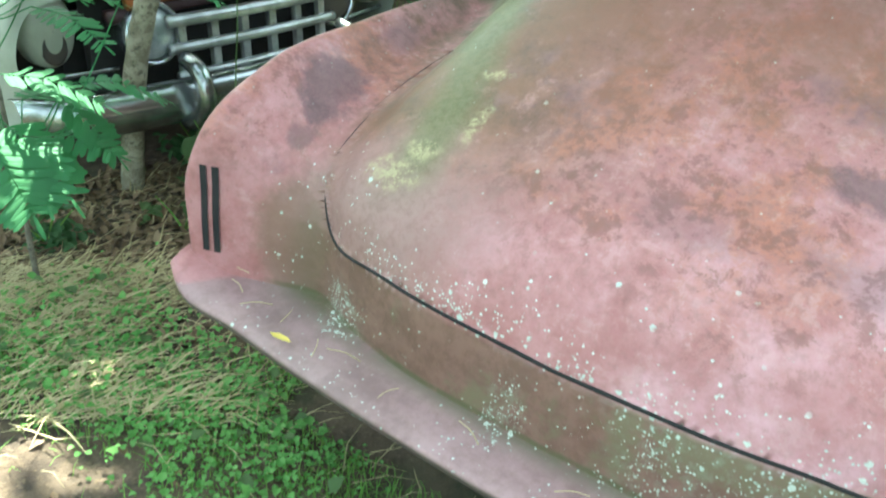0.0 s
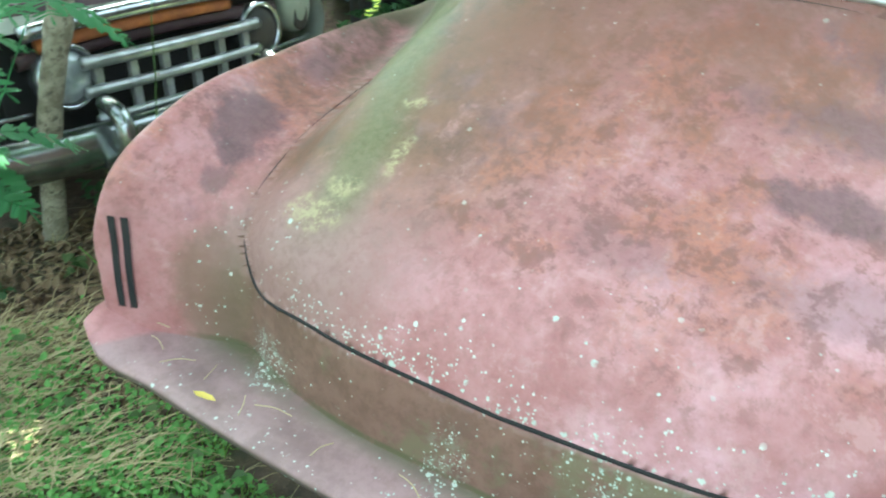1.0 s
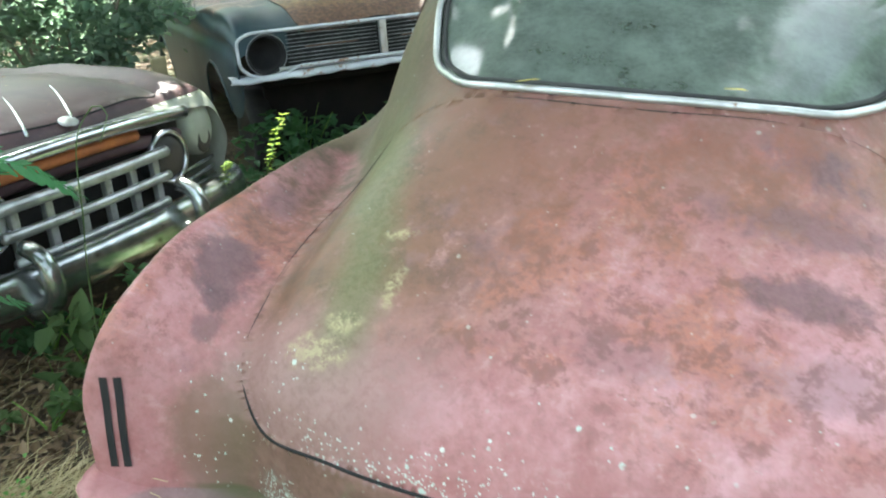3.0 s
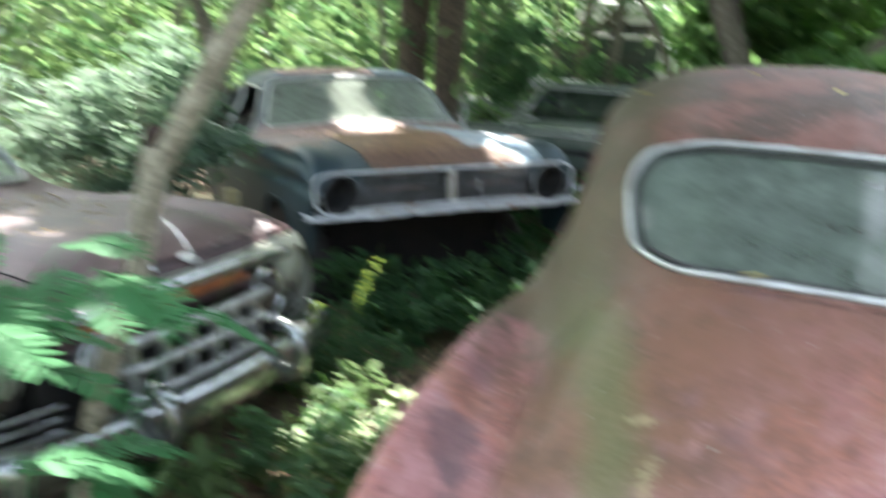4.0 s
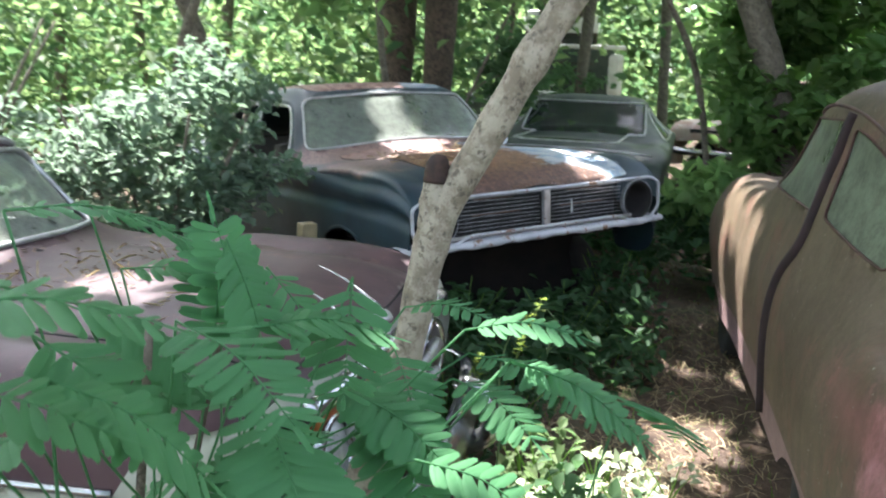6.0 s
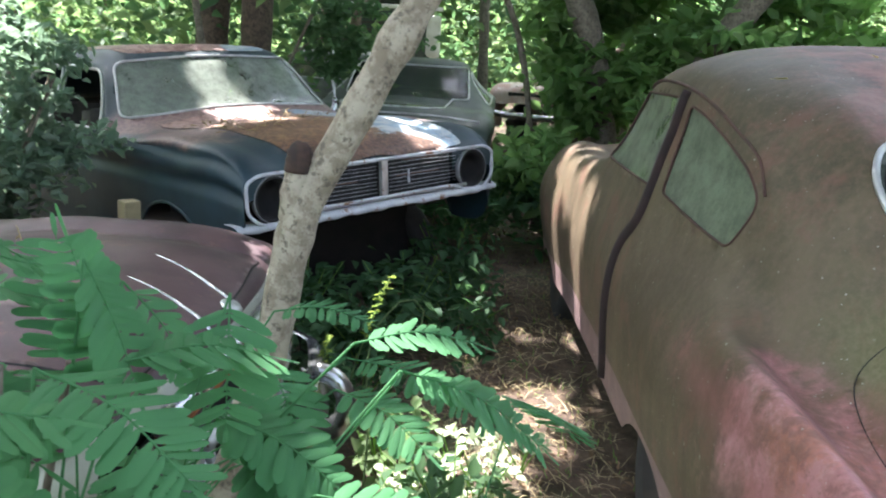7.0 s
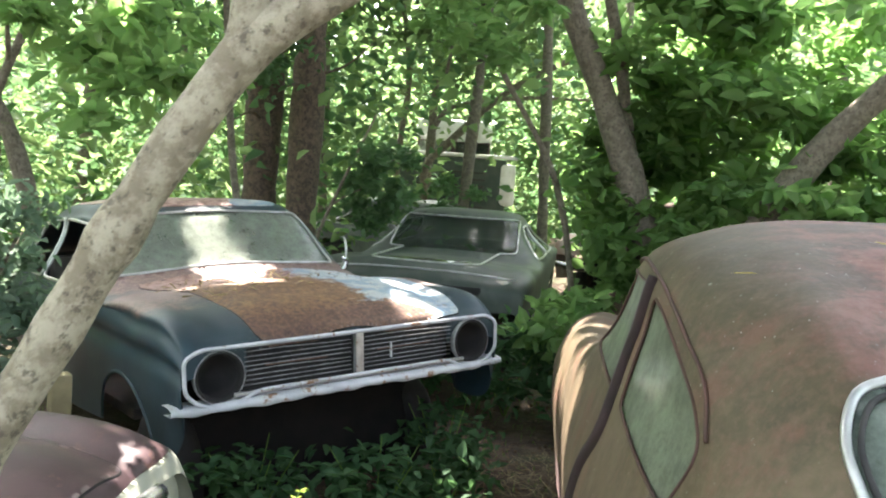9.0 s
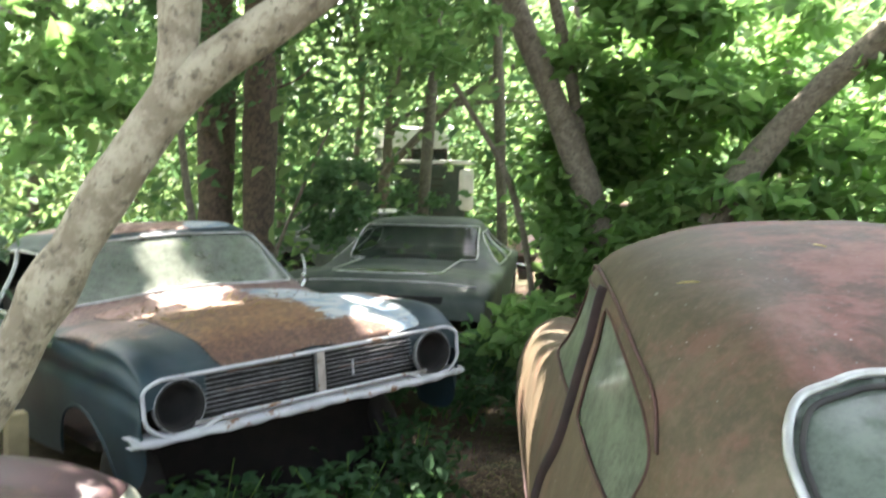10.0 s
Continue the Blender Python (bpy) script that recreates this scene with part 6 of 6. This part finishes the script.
def frond(parent, base, tip, wide):
    """A feathery leaf: a midrib with leaflets in pairs."""
    base, tip = np.array(base), np.array(tip)
    d = (tip - base) * max(1.0, .20 / np.linalg.norm(tip - base))
    tip, length = base + d, np.linalg.norm(d)
    p = hermite([base, base + d * .5 + (0, 0, .10 * length), tip], 26)
    rib = part("frond", tube(p, np.linspace(.0020, .0008, 26), 6), FROND, parent, "feathery green compound leaf")
    pairs = int(np.clip(length / .0140, 11, 16))
    for k in range(pairs + 1):
        t = .12 + .88 * k / pairs
        i = min(int(t * 25), 24)
        ahead = (p[i + 1] - p[i]) / np.linalg.norm(p[i + 1] - p[i])
        side = np.cross(ahead, (0, 0, 1.0))
        side /= max(np.linalg.norm(side), 1e-6)
        size = .078 * wide * (1 - .55 * abs(t - .45) ** 1.5 * 2) * random.uniform(.9, 1.1)
        for sg in ((-1, 1) if k < pairs else (0,)):
            way = Vector(ahead * (.30 if sg else 1) + side * sg * .9 + np.array([0, 0, random.uniform(-.20, .0)]))
            up = Vector(np.cross(side, ahead)) + Vector((random.uniform(-.2, .2), random.uniform(-.2, .2), .2))
            xa = way.normalized()
            ya = up.cross(xa).normalized()
            za = xa.cross(ya)
            m = Matrix((xa, ya, za)).transposed().to_4x4()
            m.translation = Vector(p[i])
            ob = part("leaflet", LEAFLET, None, rib)
            ob.matrix_basis = m @ Matrix.Diagonal((size, size, size, 1))


def sapling(root, hub, rows, label):
    z = float(ground_z(*root)) - .01
    s = thing("mimosa_sapling", Matrix.Translation((*root, z)), label, "sapling")
    o = np.array((*root, z))
    hub = np.array(hub) - o
    part("stem", tube(hermite([(0, 0, 0), hub * (.3, .3, .5), hub], 20), np.linspace(.010, .006, 20), 8), GREY_BARK, s)
    for base, tip, wide in rows:
        b = np.array(base) - o
        a = hub * (1, 1, random.uniform(.45, .8))
        part("petiole", tube(hermite([a, a * .45 + b * .55 - (0, 0, .03), b], 12), .0021, 6), FROND, s)
        frond(s, b, np.array(tip) - o, wide)


FRONDS = [
    ((-2.28, -2.28, 0.79), (-2.32, -2.45, 0.67), 1),
    ((-2.2, -2.18, 0.84), (-2.11, -2.32, 0.84), 0.8),
    ((-2.11, -2.29, 0.76), (-2.0, -2.59, 0.69), 0.9),
    ((-2.63, -2.3, 0.86), (-2.61, -2.2, 1.05), 1),
    ((-2.53, -2.25, 0.97), (-2.47, -2.33, 0.84), 1),
    ((-2.87, -2.41, 0.98), (-2.75, -2.48, 0.88), 1.1),
    ((-2.65, -2.54, 0.84), (-2.67, -2.63, 0.78), 1.1),
    ((-2.48, -2.41, 0.8), (-2.35, -2.56, 0.68), 1.2),
    ((-2.22, -2.4, 0.76), (-2.16, -2.58, 0.69), 1),
    ((-2.83, -2.28, 1.1), (-2.75, -2.31, 1.06), 0.8),
    ((-2.82, -2.38, 0.8), (-2.71, -2.36, 0.8), 1.1),
    ((-2.76, -2.17, 0.97), (-2.67, -2.2, 0.95), 1),
    ((-2.88, -2.38, 0.9), (-2.77, -2.49, 0.84), 1.1),
    ((-2.44, -2.46, 0.74), (-2.42, -2.58, 0.68), 1.1),
]
MORE_FRONDS = [
    ((-2.97, -2.54, 1.14), (-2.77, -2.54, 1.1), 0.8),
    ((-3.12, -2.67, 1.08), (-3.0, -2.65, 1.06), 1),
    ((-2.95, -2.56, 0.99), (-2.86, -2.64, 0.89), 1.2),
    ((-2.67, -2.45, 1.07), (-2.64, -2.49, 0.94), 1),
    ((-2.46, -2.45, 0.99), (-2.49, -2.49, 0.84), 1),
    ((-2.39, -2.77, 0.48), (-2.13, -2.73, 0.38), 1.3),
    ((-2.39, -2.92, 0.37), (-2.27, -3.02, 0.19), 1.5),
    ((-2.38, -2.8, 0.37), (-2.21, -2.89, 0.18), 1.5),
    ((-2.27, -2.66, 0.37), (-2.12, -2.69, 0.21), 1.2),
    ((-2.7, -2.71, 0.88), (-2.71, -2.88, 0.73), 1.1),
    ((-2.19, -2.53, 0.83), (-2.04, -2.71, 0.73), 0.9),
    ((-2.02, -2.64, 0.76), (-1.82, -2.63, 0.64), 1.2),
]
def understory(hub, count, low, top, reach):
    """Shaded lower fronds spreading round a stem."""
    rows = []
    for k in range(count):
        a = 2.4 * k + random.uniform(-.4, .4)
        r, z = random.uniform(.05, .18), random.uniform(low, top)
        base = (hub[0] + r * math.cos(a), hub[1] + r * math.sin(a), z)
        far = r + random.uniform(.8, 1.2) * reach
        rows.append((base, (hub[0] + far * math.cos(a), hub[1] + far * math.sin(a), z - random.uniform(.02, .12)), random.uniform(.95, 1.25)))
    return rows


FRONDS += [
    ((-2.22, -2.57, 0.85), (-2.06, -2.75, 0.73), 1.0),
    ((-2.47, -2.68, 0.77), (-2.34, -2.8, 0.7), 1.1),
    ((-2.29, -2.53, 0.9), (-2.17, -2.62, 0.9), 0.9),
    ((-2.64, -2.44, 0.88), (-2.67, -2.40, 1.09), 1.2),
    ((-2.48, -2.45, 0.8), (-2.38, -2.62, 0.72), 1.2),
]
NEAR_FRONDS = [
    ((-3.09, -2.91, 1.12), (-2.96, -2.94, 1.11), 1.0),
    ((-3.10, -2.80, 1.02), (-2.96, -2.84, 0.98), 1.0),
    ((-2.96, -2.76, 1.00), (-2.84, -2.80, 0.90), 1.1),
]
FRONDS += understory((-2.50, -2.32), 8, .50, .74, .24)
EXTRA = understory((-2.82, -2.46), 5, .70, 1.0, .22)
LOW = understory((-2.40, -2.66), 6, .25, .42, .22)
sapling((-2.72, -2.12), (-2.62, -2.26, .86), FRONDS, "bright green mimosa sapling with feathery leaves")
sapling((-2.86, -2.50), (-2.80, -2.52, .98), MORE_FRONDS[:5] + MORE_FRONDS[9:11] + EXTRA, "green mimosa sapling in front of the cream sedan")
sapling((-3.02, -2.78), (-2.96, -2.84, .85), NEAR_FRONDS, "green mimosa sapling with layered feathery leaves")
sapling((-2.42, -2.62), (-2.40, -2.70, .42), MORE_FRONDS[5:9] + MORE_FRONDS[11:] + LOW, "low mimosa sapling beside the chrome bumper")


stalk = thing("arched_stalk", Matrix.Translation((-1.84, -2.02, -.25)), "thin green stalk arching over beside the mimosa", "plant")
part("stem", tube(hermite([(0, 0, 0), (.02, -.01, .6), (.08, .0, .96), (.12, -.03, 1.0), (.14, -.05, .985), (.11, -.07, .89)], 30), np.linspace(.004, .0018, 30), 6), LEAF_BRIGHT, stalk)


# ---- cars further back ----
def lines_plain(length, wide, low, belt, top, hood, a_base, a_top, r_top, r_base):
    """A generic three-box body."""
    u = [.0, .03, .12, a_base * .55, a_base, a_top, (a_top + r_top) / 2, r_top, r_base, length - .1, length]
    z = [hood - .25, hood - .06, hood, hood + .05, belt + .05, top - .03, top, top - .03, belt + .05, belt - .02, low + .2]
    w = wide / 2
    def line(f, zz, du=0):
        return [(a, b + du, c) for a, b, c in zip(f, u, zz)]
    c0 = line([0] * 11, z)
    c1 = line([.45 * w] * 11, [a - .012 for a in z])
    c2 = line([.72 * w, .73 * w, .74 * w, .75 * w, .74 * w, .62 * w, .62 * w, .60 * w, .70 * w, .72 * w, .7 * w], [a - .04 for a in z])
    c3 = line([.92 * w, .93 * w, .94 * w, .95 * w, .92 * w, .76 * w, .75 * w, .74 * w, .9 * w, .92 * w, .88 * w], [a - .05 if i < 5 or i > 7 else (a + belt) / 2 for i, a in enumerate(z)])
    c4 = line([.97 * w, .98 * w, w, w, w, w, w, w, w, .98 * w, .93 * w], [min(a - .08, belt - .03) for a in z])
    c5 = line([.96 * w, .97 * w, .99 * w, w, w, w, w, w, w, .97 * w, .92 * w], [min(a - .18, belt - .22) for a in z])
    c6 = line([.9 * w, .93 * w, .95 * w, .95 * w, .95 * w, .95 * w, .95 * w, .95 * w, .95 * w, .93 * w, .88 * w], [low + .1, low + .02] + [low] * 7 + [low + .05, low + .1])
    return c0, c1, c2, c3, c4, c5, c6


def islands(got):
    """Splits a cut-out into its connected pieces."""
    v, f = got
    mark = np.arange(len(v))
    for _ in range(200):
        low = mark[f].min(1)
        old = mark.copy()
        for c in range(f.shape[1]):
            np.minimum.at(mark, f[:, c], low)
        if (old == mark).all():
            break
    out = []
    for k in np.unique(mark[f[:, 0]]):
        q = f[mark[f[:, 0]] == k]
        ids, inv = np.unique(q, return_inverse=True)
        out.append((v[ids], inv.reshape(q.shape)))
    return out


def plain_car(name, place, label, paint, dims, roof_paint=None, lamps=True, glass=None, pane=(.64, .58)):
    car = thing(name, place, label, "car")
    length, wide, low, belt, top, hood, a_base, a_top, r_top, r_base = dims
    sh = Shell(lines_plain(*dims), 120, 50)
    w = wide / 2
    for view, base, head in (("low_end", a_base, a_top),):
        o = rounded([(-pane[0] * w, belt + .07), (pane[0] * w, belt + .07), (pane[1] * w, top - .07), (-pane[1] * w, top - .07)], .05)
        e, n = sh.project(o, view)
        got = sh.cut(o, view, .03)
        f = part("windshield", tube(e + n * .004, .010, 6, True), DULL, car)
        for piece in islands(got) if got else ():
            part("pane", pane_mesh(piece, (0, .01, 0)), glass or GLASS_CLEAR, f)
    for side, sx in (("left", -1), ("right", 1)):
        mid = (a_top + r_top) / 2
        for a, b, c, d in ((a_base + .25, mid - .04, mid - .04, a_top + .12), (mid + .04, r_base - .25, r_top - .1, mid + .04)):
            o = rounded([(a, belt + .03), (b, belt + .03), (c, top - .14), (d, top - .14)], .05)
            e, n = sh.project(o, side)
            got = sh.cut(o, side, .03)
            f = part("side_window", tube(e, .012, 6, True), DULL, car)
            for piece in islands(got) if got else ():
                part("pane", pane_mesh(piece, (-sx * .01, 0, 0)), glass or GLASS_GREEN, f)
        for cu in (.8, length - 1.0):
            sh.cut(np.array([(cu + .36 * math.cos(t), low + .02 + .36 * math.sin(t)) for t in np.linspace(0, 2 * math.pi, 40, endpoint=False)]), side, .03)
            wheel("wheel", car, (sx * (w - .16), cu, .31), .31, .17, sx)
        if lamps:
            h = part("headlamp", lathe([(.10, .06), (.11, -.01), (.10, -.03), (.09, -.02)], 24, "y"), CHROME, car, "", pose(sx * .76 * w, .0, hood - .14))
            part("lens", lathe([(.09, 0), (.06, -.02), (.001, -.03)], 24, "y"), LENS, h)
    if roof_paint:
        o = rounded([(-.55 * w, a_top + .02), (.55 * w, a_top + .02), (.55 * w, r_top - .02), (-.55 * w, r_top - .02)], .1)
        got = sh.cut(o, "top", .03)
        if got:
            part("roof", mesh_from("roof", got[0] + (0, 0, .003), got[1]), roof_paint, car)
    part("body", sh.mesh(), paint, car)
    part("grille", box(1.2 * w, .05, .14, .02, (0, .03, hood - .17)), BLACK, car)
    part("bumper", tube(hermite([(-.98 * w, .05, low + .22), (-.6 * w, -.10, low + .22), (.6 * w, -.10, low + .22), (.98 * w, .05, low + .22)], 30), .055, 10), CHROME, car, "tarnished chrome bumper")
    part("interior", box(1.5 * w, r_base - a_base - .4, belt - low - .1, .05, (0, (a_base + r_base) / 2, (belt + low) / 2)), CLOTH, car)
    return car


dark_sedan = plain_car("sedan", pose(1.95, 2.24, -.26, 0, 0, -48.7), "dark green derelict sedan under hanging leaves", OLIVE_DARK, (4.6, 1.85, .30, .93, 1.39, .95, 1.55, 2.20, 3.2, 3.9), None, False, GLASS_DARK, (.72, .665))
part("hood_trim", tube(hermite([(-.82, .10, .925), (-.5, .05, .955), (0, .03, .965), (.5, .05, .955), (.82, .10, .925)], 30), .009, 6), DULL, dark_sedan, "dull bright strip along the hood's front edge")
GREY_GREEN = simple("grey_green_paint", (.20, .22, .20), (.12, .13, .12), 5, .5)
plain_car("sedan", pose(6.85, 5.88, -.2, 0, 0, 41.3), "grey derelict sedan with a pale roof, half hidden", GREY_GREEN, (3.9, 1.75, .3, .86, 1.27, .86, 1.0, 1.4, 2.7, 3.2), WHITE, False)
plain_car("sedan", pose(6.95, 4.55, -.2, 0, 0, -80), "faded orange-red and white derelict car in the weeds", PINK, (4.5, 1.8, .3, .95, 1.40, .95, 1.2, 1.7, 3.0, 3.6), WHITE, False)


def old_truck():
    """A tall truck seen from its front: a pale domed cab over a dark, overgrown nose."""
    z0 = float(ground_z(7.85, 9.32))
    truck = thing("truck", pose(7.85, 9.32, z0, 0, 0, -41), "tall old truck with a chalky white cab roof", "truck")
    up = -z0
    part("cab_roof", box(1.48, 1.5, .44, .17, (0, 1.15, 2.36 + up)), WHITE, truck, "chalky white domed cab roof")
    cab = part("cab", box(1.42, 1.4, .55, .06, (0, 1.16, 1.95 + up)), RUST, truck)
    # left pane paler: a sky reflection put into the choice of glass
    for x0 in (-.36, .36):
        part("windshield", box(.62, .02, .22, .008, (x0, .455, 2.03 + up)), GLASS_CLEAR if x0 < 0 else GLASS_DARK, cab)
    part("hood_edge", box(2.5, .10, .07, .02, (0, .16, 1.90 + up)), WHITE, truck, "white strip across the front")
    part("nose", box(2.1, 1.0, 1.35, .08, (0, .62, 1.18 + up)), OLIVE_DARK, truck)
    for k in range(7):
        part("grille_bar", box(1.3, .03, .03, .008, (0, .10, .80 + .13 * k + up)), DARKMETAL, truck)
    for sx in (-1, 1):
        part("fender", box(.30, .9, .80, .10, (sx * 1.08, .55, 1.38 + up)), WHITE if sx > 0 else OLIVE_DARK, truck, "dented white fender" if sx > 0 else "")
        wheel("wheel", truck, (sx * .95, .75, .48), .48, .24, sx)
        wheel("wheel", truck, (sx * .95, 4.3, .48), .48, .24, sx)
    part("chassis", box(.9, 5.0, .22, .03, (0, 2.6, .66)), DARKMETAL, truck)
    part("cargo_bed", box(2.2, 3.2, .5, .05, (0, 3.6, 1.05)), DARKMETAL, truck)


old_truck()
tank = thing("rusty_tank", Matrix.Translation((4.31, 1.63, G0)), "brown rusted upright drum half hidden by vines", "drum")
part("lid", lathe([(.001, 1.635), (.20, 1.63), (.285, 1.625), (.305, 1.60), (.302, 1.57)], 36, "y"), RUST, tank, "", Matrix.Rotation(radians(90), 4, "X"))
part("drum", lathe([(.001, 1.60), (.27, 1.60), (.30, 1.57), (.30, 1.10), (.315, 1.08), (.30, 1.06), (.30, .55), (.315, .53), (.30, .51), (.30, .02), (.27, 0)], 36, "y"), RUST, tank, "", Matrix.Rotation(radians(90), 4, "X"))
post = thing("wooden_post", Matrix.Translation((-1.27, .42, G0)), "weathered yellow wooden post beside the blue sedan's wheel", "post")
part("timber", box(.085, .08, .78, .012, (0, 0, .39)), POST_WOOD, post)

# fallen leaves and straws on the coupe
def on_car(car, points, size, material, label):
    for k, (x, y, z, turn) in enumerate(points):
        m = car.matrix_basis @ pose(x, y, z, random.uniform(-8, 8), random.uniform(-8, 8), turn)
        v = [(-.5, 0, 0), (-.2, .14, .03), (.25, .12, .05), (.5, 0, .02), (.25, -.12, .05), (-.2, -.14, .03)]
        ob = part("fallen_leaf", mesh_from("fallen_leaf", np.array(v) * size, [(0, 1, 2, 3), (0, 3, 4, 5)]), material, None, "", m)
        tagged(ob, label, "leaf", "fallen leaves")


on_car(coupe, [(-.226, .668, 1.222, 20), (.20, .70, 1.232, -30), (-.64, 1.607, 1.567, 10), (-.577, -.070, .436, 0), (-.30, 1.75, 1.66, 40), (-.05, 1.5, 1.63, 80)], .06, YELLOW_LEAF, "small yellow fallen leaf on the faded coupe")


def straw_on_car(car, rows):
    """Short dry stalks lying on the sheet metal: place, heading, length."""
    for x, y, z, turn, size in rows:
        m = car.matrix_basis @ pose(x, y, z, 0, 0, turn)
        bend = hermite([(-.5 * size, 0, .001), (0, .06 * size, .004), (.5 * size, 0, .001)], 8)
        ob = part("straw", tube(bend, .0011, 5), STRAW, None, "", m)
        tagged(ob, "dry straw stalk lying on the coupe's apron", "straw", "fallen straws")


straw_on_car(coupe, [(-.83, .03, .452, 15, .09), (-.78, .0, .441, -20, .06), (-.70, -.02, .437, 40, .07), (-.50, -.05, .436, -60, .06), (-.44, -.03, .437, 10, .08), (-.30, -.06, .434, 75, .05), (-.12, -.05, .434, -25, .07), (.10, -.06, .434, 30, .06), (-.62, -.01, .438, -75, .05)])


def debris(car, lines, area, count, size, width, material, label):
    """Small litter lying on a hood, spread over an area (x0, x1, y0, y1) of the car's plan."""
    shell = Shell(lines, 120, 60)
    spots = np.stack([np.random.uniform(area[0], area[1], count), np.random.uniform(area[2], area[3], count)], 1)
    e, n = shell.project(spots, "top")
    ob = part("hood_debris", leaf_mesh("hood_debris", e + n * .008, size, width, .97, .1), material, None, "", car.matrix_basis.copy())
    tagged(ob, label, "litter", kind="stuff")


debris(cream, lines_cream(), (-.65, .35, .75, 1.45), 260, .030, .4, LITTER, "dead leaves gathered on the maroon hood")
debris(cream, lines_cream(), (-.65, .45, .45, 1.45), 90, .085, .05, STRAW, "dry twigs and straw on the maroon hood")
debris(sedan, lines_blue(), (-.60, .10, .55, 1.12), 110, .075, .05, STRAW, "dry straw scattered on the rusted hood")
debris(sedan, lines_blue(), (-.60, .60, .70, 1.12), 90, .028, .45, LITTER, "dead leaves below the blue sedan's windshield")
